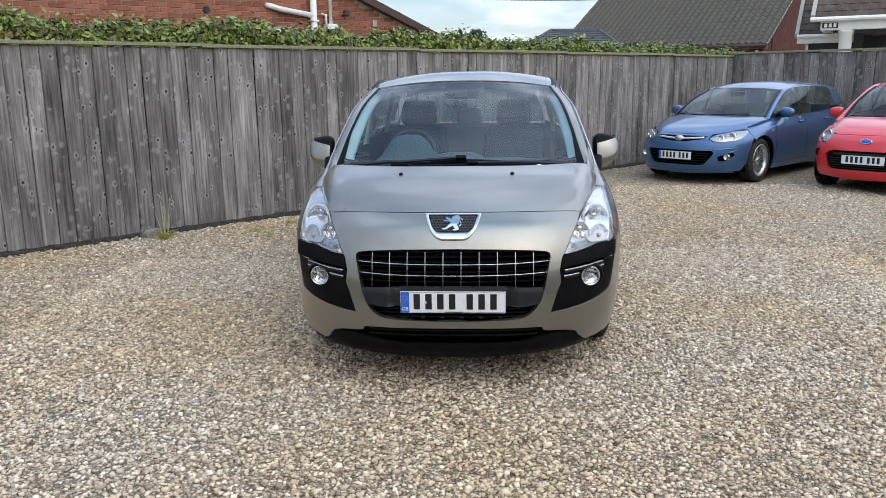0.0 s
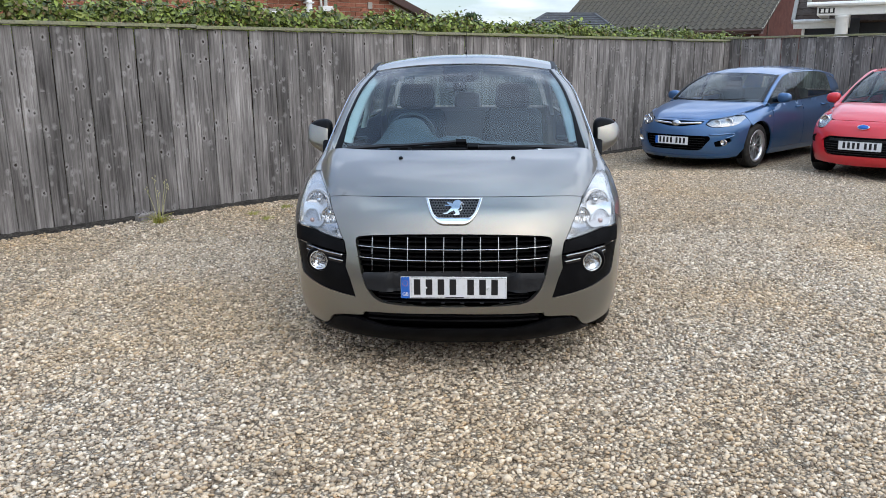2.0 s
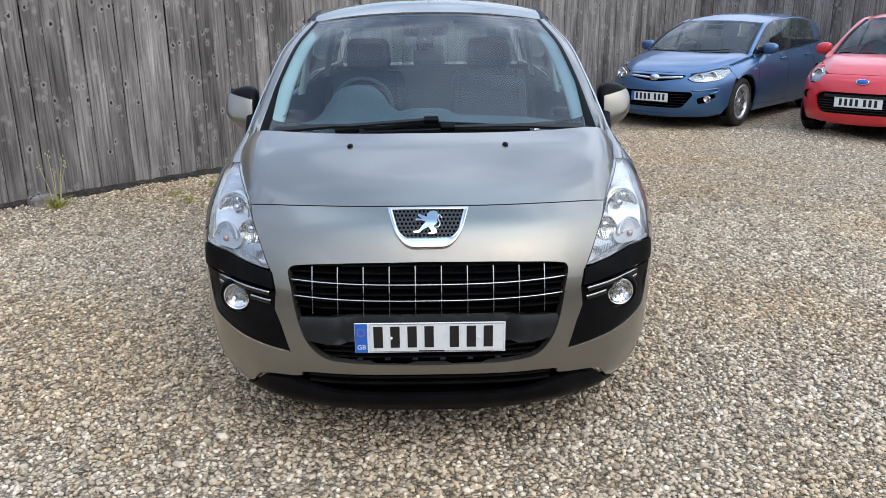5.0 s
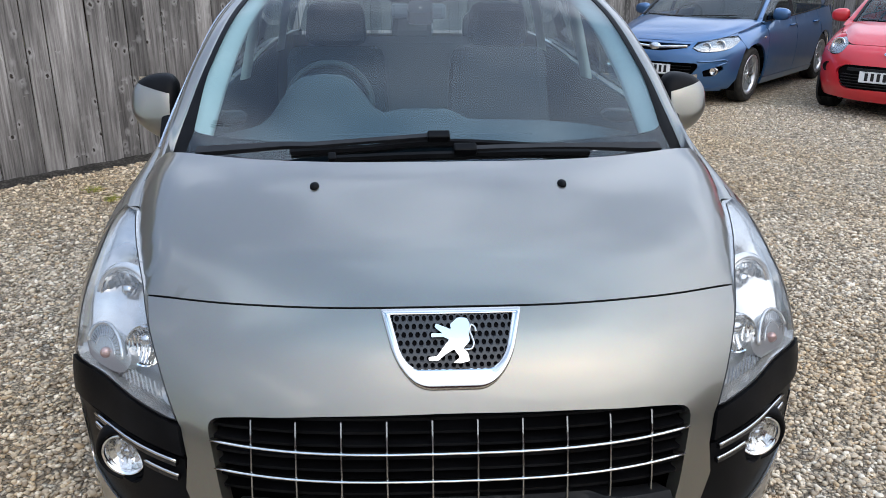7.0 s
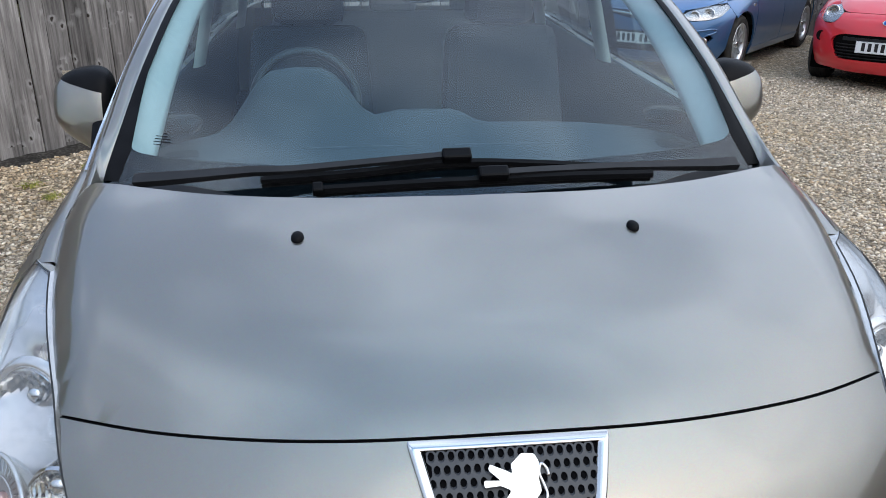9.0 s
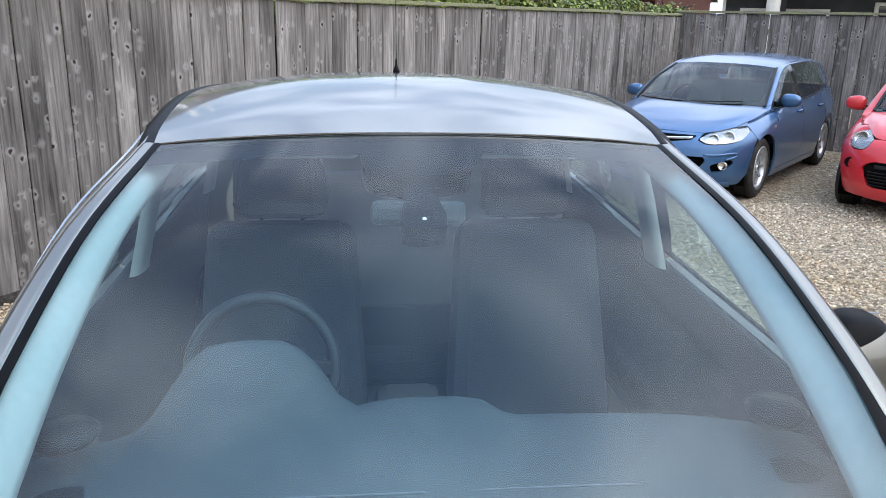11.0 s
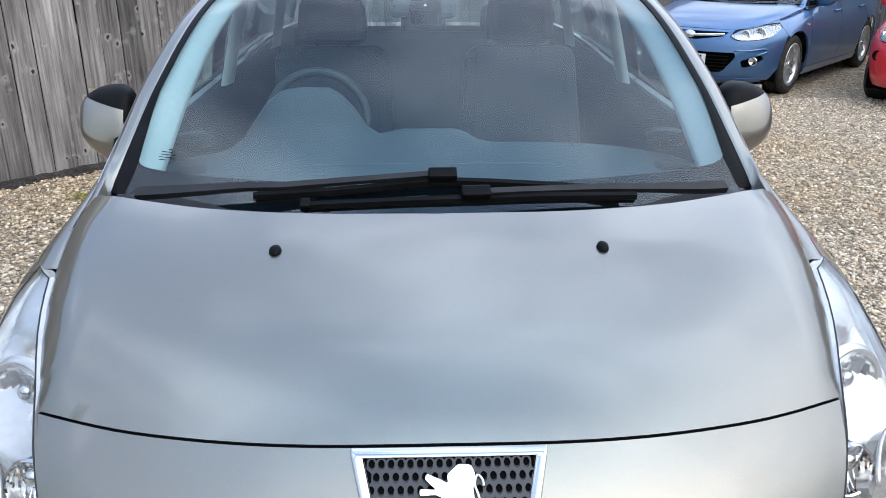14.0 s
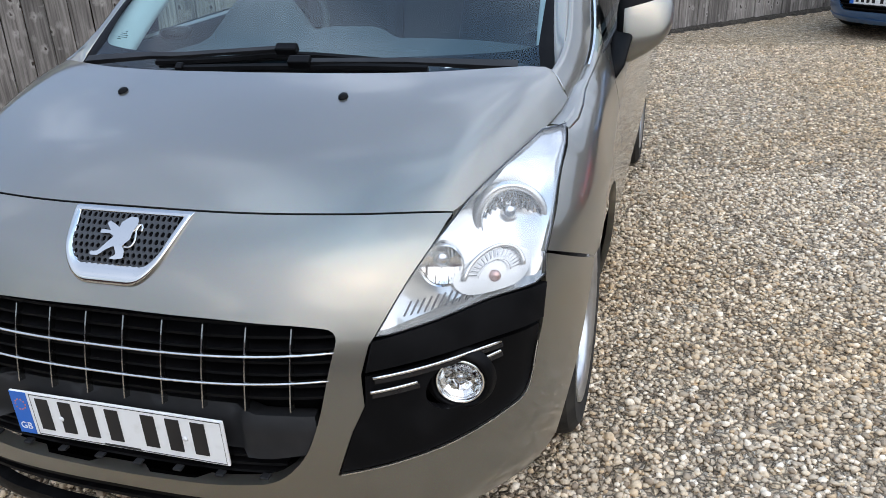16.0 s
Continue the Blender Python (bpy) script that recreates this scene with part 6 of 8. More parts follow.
pair("corner_insert", insert_low, M_PLASTIC, CAR, "black plastic corner insert")
pair("corner_blade", insert_top, M_PLASTIC, CAR, "black plastic blade under the headlamp")
for sx in (-1, 1):
    for pts in ([(0.556, 0.614), (0.66, 0.619), (0.770, 0.626)], [(0.552, 0.586), (0.59, 0.588), (0.632, 0.591)], [(0.746, 0.602), (0.758, 0.604), (0.770, 0.606)]):
        line = smooth_line(pts, 8)
        part("trim_strip", sweep([(sx * u, front_y(u, z) - 0.008, z) for u, z in line], disc(0.0036, 10)), M_CHROME_DIM, CAR, "thin chrome trim strip", smooth=True)
        part("trim_channel", sweep([(sx * u, front_y(u, z) - 0.001, z - 0.009) for u, z in line], rect(0.012, 0.010)), M_GLOSS_BLACK, CAR)
    low_line = smooth_line([(0.491, 0.413), (0.58, 0.421), (0.69, 0.435), (0.775, 0.459), (su(0.311, 0.49), 0.492), (su(0.333, 0.595), 0.595)])
    part("edge_strip", sweep([Vector((sx * p[0], p[1] - 0.001, p[2] - 0.002)) for p in (nose(u, z) for u, z in low_line)], rect(0.0032, 0.0032)), M_SATIN, CAR, "thin bright edge under the black insert")
    fog = part("fog_lamp", lathe([(0.0, 0.03), (0.030, 0.022), (0.043, 0.0), (0.0455, -0.010), (0.049, -0.012), (0.0515, -0.006), (0.052, 0.03)], 32, "y"), M_CHROME, CAR, "round fog lamp", smooth=True)
    fog.matrix_local = pose(sx * 0.697, 0.196, 0.559, 0, 0, sx * 12)
    part("fog_lens", lathe([(0.0, -0.012), (0.025, -0.0105), (0.044, -0.005), (0.044, -0.003), (0.0, -0.010)], 28, "y"), M_LENS, fog, "clear lens", smooth=True).visible_shadow = False
    part("fog_facets", sector_bowl(0.042, 0.020, 11, 4, 31 + sx), M_REFLECT, fog, "chrome reflector facets")
    part("fog_shield", lathe([(0, -0.002), (0.012, 0.0), (0.013, 0.02), (0, 0.02)], 16, "y"), M_SATIN, fog, smooth=True)
    scoop = part("fog_bezel", lathe([(0.074, 0.010), (0.067, -0.006), (0.059, -0.013), (0.0535, -0.012), (0.0525, 0.03), (0.070, 0.03)], 32, "y"), M_PLASTIC, fog, "dark bezel", smooth=True)

# head lamps
def skin_z(x, y):
    """The height at which the nose skin passes over a place in plan."""
    lo, hi = 0.70, 1.05
    for _ in range(30):
        mid_ = (lo + hi) / 2
        lo, hi = (mid_, hi) if front_y(x, mid_) < y else (lo, mid_)
    return lo


LAMP_TOP = [(x + 0.005, skin_z(x + 0.005, y)) for x, y in hood_side if 0.655 < x < 0.784][::2]
lamp_out = lambda: (smooth_line([(0.556, 0.689), (0.597, 0.768), (0.634, 0.827)])[:-1] + LAMP_TOP + [(su(0.764, 0.948), 0.948)]
                    + smooth_line([(su(0.738, 0.941), 0.941), (su(0.676, 0.923), 0.923), (su(0.572, 0.882), 0.882), (su(0.455, 0.815), 0.815), (su(0.396, 0.768), 0.768), (su(0.374, 0.728), 0.728)])
                    + smooth_line([(su(0.366, 0.720), 0.720), (0.752, 0.716), (0.66, 0.701), (0.556, 0.686)])[1:-1])


def lamp_back(u, z):
    """The housing floor behind the lens, deeper in its middle."""
    p = Vector(nose(u, z))
    d = 0.022 + 0.085 * math.exp(-((u - 0.70) / 0.13) ** 4 - ((z - 0.79) / 0.09) ** 4)
    k = 0.0012 * math.sin(u * 420.0) * (z < 0.745)
    return p + Vector((-0.35 * d, d + k, -0.12 * d))


for sx in (-1, 1):
    fl = (lambda b: b) if sx > 0 else flip
    hl = part("headlamp", fl(cover(lamp_out(), lamp_back, step=0.016, edge=0.0, out=MID)), M_LAMPBODY, CAR, "large clear headlamp with chrome reflectors")
    lens = part("lens", fl(cover(lamp_out(), nose, step=0.02, edge=0.010, lift=0.002, out=MID)), M_LENS, hl, "clear lens")
    lens.visible_shadow = False
    for (x, y, z, r, yaw) in ((0.748, 0.462, 0.806, 0.064, 24), (0.648, 0.262, 0.780, 0.041, 12)):
        bowl = part("reflector_bowl", faceted_bowl(r, 0.5 * r, 11, int(r * 1000)), M_REFLECT, hl, "chrome reflector bowl")
        bowl.matrix_local = pose(sx * x, y, z, -12, 0, sx * yaw)
        part("bulb", lathe([(0.0, -0.004), (0.007, 0.0), (0.009, 0.012), (0.013, 0.014), (0.013, 0.04), (0.0, 0.04)], 16, "y"), M_SATIN, bowl, smooth=True).location = (0, 0.3 * r, 0.45 * r)
        if r > 0.06:
            brow = part("bowl_surround", lathe([(1.10 * r, -0.003), (1.17 * r, -0.007), (1.25 * r, -0.006), (1.36 * r, 0.006)], 40, "y"), M_LAMPBODY, bowl, "bright moulded surround", smooth=True)
        part("bulb_shield", lathe([(0.0, -0.010), (0.010, -0.009), (0.016, -0.002), (0.015, 0.012), (0.0, 0.016)], 18, "y"), M_SATIN, bowl, smooth=True).location = (0, 0.12 * r, 0.30 * r)
    ind = part("indicator", fl(cover(smooth_loop([(0.682, 0.762), (0.712, 0.790), (0.765, 0.799), (0.812, 0.782), (0.818, 0.752), (0.79, 0.728), (0.715, 0.727)], 4), nose, step=0.012, edge=0.02, lift=-0.012, out=MID)), M_FROST, hl, "ribbed indicator lens")
    hub_u, hub_z = 0.748, 0.752
    for k in range(17):
        a = radians(12 + 156 * k / 16)
        p, q = [Vector(nose(hub_u + r * math.cos(a), hub_z + 0.92 * r * math.sin(a))) + Vector((0, 0.0085, 0)) for r in (0.032, 0.045)]
        part("indicator_rib", fl(sweep([p, q], rect(0.0011, 0.002), up=(0, -1, 0))), M_RIB, ind)
    for r, w in ((0.028, 0.0016), (0.0515, 0.0045)):
        ring = [Vector(nose(hub_u + r * math.cos(a), hub_z + 0.92 * r * math.sin(a))) + Vector((0, 0.007, 0)) for a in np.linspace(0.12, math.pi - 0.05, 17)]
        part("indicator_arch", fl(sweep(ring, disc(w, 8), up=(0, -1, 0))), M_LAMPBODY, ind, "bright arch round the indicator", smooth=True)
    amb = part("amber_bulb", lathe([(0, -0.012), (0.010, -0.008), (0.013, 0.0), (0.010, 0.009), (0, 0.010)], 14, "y"), M_BULB, ind, "pinkish amber bulb", smooth=True)
    amb.location = (sx * 0.748, front_y(0.748, 0.748) + 0.014, 0.748)
    loop = dense(lamp_out(), 0.012)
    bm = bmesh.new()
    ra = [bm.verts.new(Vector(nose(u, z))) for u, z in loop]
    rb = [bm.verts.new(Vector(lamp_back(u, z))) for u, z in loop]
    for k in range(len(loop)):
        q = (k + 1) % len(loop)
        bm.faces.new((ra[k], ra[q], rb[q], rb[k]))
    bmesh.ops.recalc_face_normals(bm, faces=bm.faces)
    part("lamp_wall", fl(bm), M_LAMPBODY, hl)
    for k in range(14):
        u0 = 0.600 + 0.0115 * k
        a, b = Vector(nose(u0, 0.708 + 0.010 * k / 14)), Vector(nose(u0 + 0.010, 0.732 + 0.010 * k / 14))
        part("lamp_flute", fl(sweep([a + Vector((-0.004, 0.022, 0)), b + Vector((-0.004, 0.024, 0))], rect(0.003, 0.003))), M_LAMP_DARK, hl)
    part("lamp_seal", fl(sweep([Vector(nose(u, z)) - Vector((0, 0, 0)) for u, z in dense(lamp_out(), 0.02)], rect(0.0026, 0.0024), closed=True)), M_SEAL, hl)


# wings, doors, sills
def flank(y, z):
    return (side_x(y, z), y, z)


def arc(cy, cz, r, a0, a1, n=14):
    return [(cy + r * math.cos(radians(a0 + (a1 - a0) * k / n)), cz + r * math.sin(radians(a0 + (a1 - a0) * k / n))) for k in range(n + 1)]


AX1, AX2, AZ = 0.925, 3.538, 0.326


def wing():
    front = smooth_line([(0.770, 0.951), (0.743, 0.940), (0.680, 0.920), (0.576, 0.879), (0.459, 0.812), (0.402, 0.769)])
    o = front + [(0.634, 0.664)] + arc(AX1, AZ, 0.405, 124, -8) + [(1.352, 0.24), (1.358, 0.60), (1.352, 1.035)] + smooth_line([(1.25, 1.022), (1.1, 1.000), (0.95, 0.978), (0.85, 0.962)])
    return cover(o, flank, step=0.03, edge=0.02, out=MID)


def front_door():
    return cover(rounded([(1.362, 0.262), (1.368, 0.60), (1.362, 1.036), (1.9, 1.052), (2.395, 1.066), (2.405, 0.60), (2.38, 0.262)], 0.03), flank, step=0.05, edge=0.02, out=MID)


def rear_door():
    return cover(rounded([(2.388, 0.262), (2.413, 0.60), (2.403, 1.066), (2.9, 1.08), (3.32, 1.098)], 0.02)[:-1] + [(3.32, 1.098), (3.33, 0.80)] + arc(AX2, AZ, 0.42, 98, 172, 8) + [(3.10, 0.262)], flank, step=0.05, edge=0.02, out=MID)


def rear_x(y, z):
    t = max(0.0, (y - 3.3) / 1.0)
    return side_x(3.3, z) - 0.14 * t ** 2.4


def rear_wing():
    o = [(3.33, 1.098), (3.34, 0.80)] + arc(AX2, AZ, 0.415, 96, 2, 12) + [(3.97, 0.24), (4.30, 0.28), (4.33, 0.62), (4.24, 1.0), (4.18, 1.13), (3.8, 1.115)]
    return cover(o, lambda y, z: (rear_x(y, z), y, z), step=0.05, edge=0.02, out=MID)


pair("front_wing", wing, M_PAINT, CAR, "warm grey front wing")
doors = pair("front_door", front_door, M_PAINT, CAR, "warm grey front door") + pair("rear_door", rear_door, M_PAINT, CAR, "warm grey rear door")
pair("rear_wing", rear_wing, M_PAINT, CAR)
pair("sill", lambda: cover([(1.335, 0.255), (3.10, 0.255), (3.08, 0.19), (1.36, 0.19)], flank, step=0.05, edge=0.03, out=MID), M_PLASTIC, CAR, "black sill")
for dr, hy in zip(doors, (2.22, 2.22, 3.14, 3.14)):
    sx = 1 if dr in (doors[0], doors[2]) else -1
    z = 0.93
    part("door_handle", sweep([(sx * (side_x(y, z) + o), y, z) for y, o in ((hy - 0.10, 0.0), (hy - 0.09, 0.028), (hy, 0.034), (hy + 0.09, 0.028), (hy + 0.10, 0.0))], rect(0.018, 0.026)), M_PAINT, dr, smooth=True)

# rear end
bm = bmesh.new()
rows = []
for y, z, w in ((4.29, 0.25, 0.76), (4.36, 0.40, 0.78), (4.37, 0.62, 0.79), (4.30, 0.80, 0.78), (4.26, 0.98, 0.77), (4.18, 1.10, 0.755)):
    rows.append([bm.verts.new((w * (k / 6 - 1), y - 0.10 * abs(k / 6 - 1) ** 3, z)) for k in range(13)])
for a, b in zip(rows, rows[1:]):
    for k in range(12):
        bm.faces.new((a[k], a[k + 1], b[k + 1], b[k]))
part("tailgate", bm, M_PAINT, CAR, "warm grey tailgate", smooth=True)

# glass and roof lines
GLASS_C = [(0, 0.775, 0.955), (0, 1.0, 1.103), (0, 1.25, 1.252), (0, 1.57, 1.420), (0, 1.868, 1.527)]
GLASS_E = [(0.772, 0.975, 0.992), (0.742, 1.125, 1.113), (0.714, 1.32, 1.238), (0.677, 1.62, 1.375), (0.622, 1.985, 1.4795)]
CREST_E = [(0.770, 1.030, 1.066), (0.768, 1.14, 1.118), (0.744, 1.34, 1.244), (0.702, 1.64, 1.379), (0.640, 2.0, 1.4835)]
LINE_C, LINE_E = spline(GLASS_C, 8), spline(GLASS_E, 8)


def on_line(line, v):
    s = max(0.0, min(0.9999, v)) * (len(line) - 1)
    i = int(s)
    return line[i].lerp(line[i + 1], s - i)


def screen(u, v):
    c, e = on_line(LINE_C, v), on_line(LINE_E, v)
    k = u * u
    return Vector((u * e.x, c.y + (e.y - c.y) * k, c.z + (e.z - c.z) * k))


full = [(-1, 0), (1, 0), (1, 1), (-1, 1)]
WS = part("windscreen", cover(full, screen, step=0.06, edge=0.0, out=MID), M_SCREEN, CAR, "clear curved windscreen reflecting clouds")
WS.visible_shadow = False
frit_hole = rounded(mirrored([(0.0, 0.190), (0.45, 0.190), (0.82, 0.185), (0.955, 0.195), (0.978, 0.32), (0.988, 0.70), (0.975, 0.942), (0.25, 0.942), (0.20, 0.942), (0.17, 0.895), (0.06, 0.885), (0.05, 0.86), (0.0, 0.86)]),
                    [0.01, 0.05, 0.05, 0.14, 0.05, 0.05, 0.06, 0.01, 0.02, 0.03, 0.02, 0.02, 0.01] + [0.01, 0.02, 0.02, 0.03, 0.02, 0.01, 0.06, 0.05, 0.05, 0.14, 0.05, 0.05][:11])
part("glass_border", cover([(-0.995, 0.01), (0.995, 0.01), (0.995, 0.995), (-0.995, 0.995)], screen, [frit_hole], step=0.05, edge=0.0, lift=-0.011, out=MID), M_FRIT, WS, "black printed border")
# stamped maker's lines in the corner of the glass
for k, (a, b) in enumerate(((-0.850, -0.838), (-0.870, -0.835), (-0.872, -0.822), (-0.874, -0.820), (-0.872, -0.848))):
    v = 0.250 - 0.009 * k
    part("etched_bar", cover([(a, v), (b, v), (b, v + 0.0022), (a, v + 0.0022)], screen, step=0.05, edge=0.0, lift=0.001, out=MID), M_FRIT, WS)
lab = part("vin_window", cover(rounded([(0.615, 0.126), (0.648, 0.126), (0.648, 0.139), (0.615, 0.139)], 0.008), screen, step=0.02, edge=0.0, lift=0.001, out=MID), M_PLATE_W, WS, "small pale label at the foot of the glass")
for sx in (-1, 1):
    part("glass_seal", sweep([Vector((sx * (p.x - 0.019), p.y - 0.001, p.z + 0.005)) for p in LINE_E[3:]], rect(0.018, 0.003)), M_PLASTIC, WS, "black rubber seal")
    a, b = [], []
    for i, p in enumerate(LINE_E[2:]):
        t = i / (len(LINE_E) - 3)
        w = 0.034 * max(0.0, 1 - 2.2 * t) ** 1.3 + 0.002
        a.append((sx * (p.x - 0.026 - w), p.y - 0.25 * w, p.z + 0.007))
        b.append((sx * (p.x - 0.008), p.y + 0.002, p.z + 0.006))
    part("screen_side_trim", band(a, b, 0.003, 3), M_PLASTIC, CAR, "black plastic trim beside the windscreen", smooth=True)
part("cowl", cover(mirrored([(0.0, 0.738), (0.25, 0.749), (0.46, 0.788), (0.61, 0.842), (0.70, 0.925), (0.752, 1.03), (0.80, 1.08), (0.775, 1.14), (0.70, 1.06), (0.60, 0.955), (0.45, 0.878), (0.25, 0.842), (0.0, 0.830)]),
                   lambda x, y: (x, y, 1.012 + 0.26 * max(0.0, y - 0.80) - 0.085 * (abs(x) / 0.8) ** 6), step=0.03, edge=0.02, out=(0, 0.8, 0.5)), M_PLASTIC_GREY, CAR, "black plastic scuttle panel")

ROOF_C = spline([(0, 1.872, 1.529), (0, 2.1, 1.566), (0, 2.4, 1.592), (0, 2.7, 1.598), (0, 3.1, 1.580), (0, 3.6, 1.538), (0, 4.0, 1.485)], 6)
ROOF_E = spline([(0.615, 1.998, 1.4815), (0.628, 2.15, 1.507), (0.640, 2.45, 1.535), (0.642, 2.75, 1.541), (0.632, 3.1, 1.527), (0.605, 3.6, 1.490), (0.575, 4.0, 1.445)], 6)


def roof_skin(u, v):
    c, e = on_line(ROOF_C, v), on_line(ROOF_E, v)
    k = abs(u) ** 2.3
    return Vector((u * e.x, c.y + (e.y - c.y) * u * u, c.z + (e.z - c.z) * k))


part("roof", cover(full, roof_skin, step=0.06, edge=0.012, out=MID), M_PAINT, CAR, "warm grey roof panel")
part("roof_front_strip", sweep([roof_skin(u, 0.0) + Vector((0, -0.006, 0.001)) for u in np.linspace(-1, 1, 33)], rect(0.004, 0.003)), M_SATIN, CAR, "thin bright strip at the roof's front edge")
for sx in (-1, 1):
    part("roof_rail", sweep([Vector((sx * (p.x + 0.012), p.y, p.z + 0.002)) for p in ROOF_E], [(-0.016, -0.012), (0.026, -0.012), (0.024, -0.006), (0.006, -0.001), (-0.014, -0.003)] if sx > 0 else [(-0.026, -0.012), (0.016, -0.012), (0.014, -0.003), (-0.006, -0.001), (-0.024, -0.006)], scale=[1.0, 1.0] + [1.0] * (len(ROOF_E) - 2)), M_PLASTIC, CAR, "black roof rail", smooth=True)
aer = part("aerial", lathe([(0.0, 0.0), (0.022, 0.0), (0.019, 0.012), (0.008, 0.03), (0.006, 0.05), (0.0026, 0.06), (0.0022, 0.30), (0.0, 0.302)], 14), M_PLASTIC, CAR, "short black roof aerial", smooth=True)
aer.matrix_local = pose(0.0, 2.98, 1.583, -12, 0, 0) @ Matrix.Diagonal((0.62, 1.1, 0.9, 1))

# pillars and side windows
IN = spline([CREST_E[0], CREST_E[1], CREST_E[2], CREST_E[3], CREST_E[4], (0.668, 2.3, 1.513), (0.684, 2.7, 1.527), (0.676, 3.1, 1.514), (0.652, 3.6, 1.478), (0.62, 4.0, 1.435)], 5)
OUT = spline([(0.822, 1.06, 0.985), (0.824, 1.27, 1.066), (0.788, 1.52, 1.215), (0.752, 1.80, 1.352), (0.700, 2.1, 1.442), (0.710, 2.35, 1.466), (0.716, 2.7, 1.477), (0.708, 3.1, 1.463), (0.700, 3.6, 1.425), (0.67, 4.0, 1.37)], 5)
BELT = spline([(0.832, 1.16, 1.010), (0.844, 1.30, 1.022), (0.850, 1.52, 1.036), (0.852, 1.80, 1.048), (0.850, 2.1, 1.058), (0.848, 2.35, 1.066), (0.845, 2.7, 1.077), (0.838, 3.1, 1.092), (0.82, 3.6, 1.115), (0.745, 4.0, 1.14)], 5)


def sided(pts, sx):
    return [Vector((sx * p[0], p[1], p[2])) for p in pts]


for sx in (-1, 1):
    part("a_pillar", band(sided([(0.762, 0.926, 1.040), (0.766, 0.978, 1.052)] + IN[:25], sx), sided([(0.808, 0.902, 0.975), (0.816, 0.98, 0.980)] + OUT[:25], sx), 0.006, 6, close=0.01), M_PAINT, CAR, "warm grey windscreen pillar")
    rows = [(0.750, 0.938), (0.82, 0.944), (0.90, 0.958), (0.98, 0.976), (1.06, 0.991), (1.16, 1.007), (1.27, 1.024), (1.35, 1.034)]
    edge_ = [(hood_xe(y) + 0.003, y, hood_ze(y) - 0.003) for y, z in rows[:4]] + [(0.823, 1.06, 0.996), (0.825, 1.16, 1.018), (0.826, 1.27, 1.058), (0.822, 1.35, 1.09)]
    part("wing_shoulder", band(sided(edge_, sx), sided([(side_x(y, z) - 0.001, y, z + 0.001) for y, z in rows], sx), 0.005, 5, away=(0, 1.1, 0.4), close=0.008), M_PAINT, CAR)
    inner = spline([(x - 0.010, y + 0.001, z + 0.008) for x, y, z in GLASS_E], 5)
    part("pillar_face", band(sided([(0.738, 0.935, 1.022), (0.744, 0.99, 1.022)] + inner[1:21], sx), sided([(0.763, 0.927, 1.039), (0.767, 0.979, 1.051)] + IN[1:21], sx), 0.003, 4, close=0.006), M_PAINT, CAR, "warm grey pillar face")
    part("cant_rail", band(sided(IN[24:], sx), sided(OUT[24:], sx), 0.010, 6, close=0.01), M_PAINT, CAR)
    part("window_trim", sweep(sided([(p.x + 0.004, p.y, p.z - 0.002) for p in OUT[2:40]], sx), rect(0.006, 0.012)), M_SATIN, CAR, "bright window surround")
    part("belt_trim", sweep(sided([(p.x + 0.004, p.y, p.z - 0.004) for p in BELT[5:40]], sx), rect(0.008, 0.014)), M_SEAL, CAR)
    g = part("side_window", band(sided(BELT[4:27], sx), sided(OUT[4:27], sx), 0.012, 6), M_SIDEGLASS, CAR, "tinted front side window", smooth=True)
    g2 = part("side_window", band(sided(BELT[29:46], sx), sided(OUT[29:46], sx), 0.02, 6), M_REARGLASS, CAR, "tinted rear side window", smooth=True)
    g.visible_shadow = g2.visible_shadow = False
    part("b_pillar", band(sided(BELT[26:30], sx), sided(OUT[26:30], sx), 0.024, 6, close=0.02), M_GLOSS_BLACK, CAR, "gloss black door pillar")
    part("quarter_panel", band(sided(BELT[35:38], sx), sided(OUT[35:38], sx), 0.022, 6, close=0.02), M_PAINT, CAR)
    part("rear_pillar", band(sided(BELT[44:], sx), sided(OUT[44:], sx), 0.022, 6, close=0.02), M_PAINT, CAR)
part("rear_window", band([(0.60 * (k / 6 - 1), 4.02 - 0.03 * abs(k / 6 - 1) ** 2, 1.47 - 0.05 * abs(k / 6 - 1) ** 2) for k in range(13)], [(0.72 * (k / 6 - 1), 4.19 - 0.05 * abs(k / 6 - 1) ** 2, 1.12) for k in range(13)], 0.03, 5), M_REARGLASS, CAR, "tinted rear window", smooth=True).visible_shadow = False


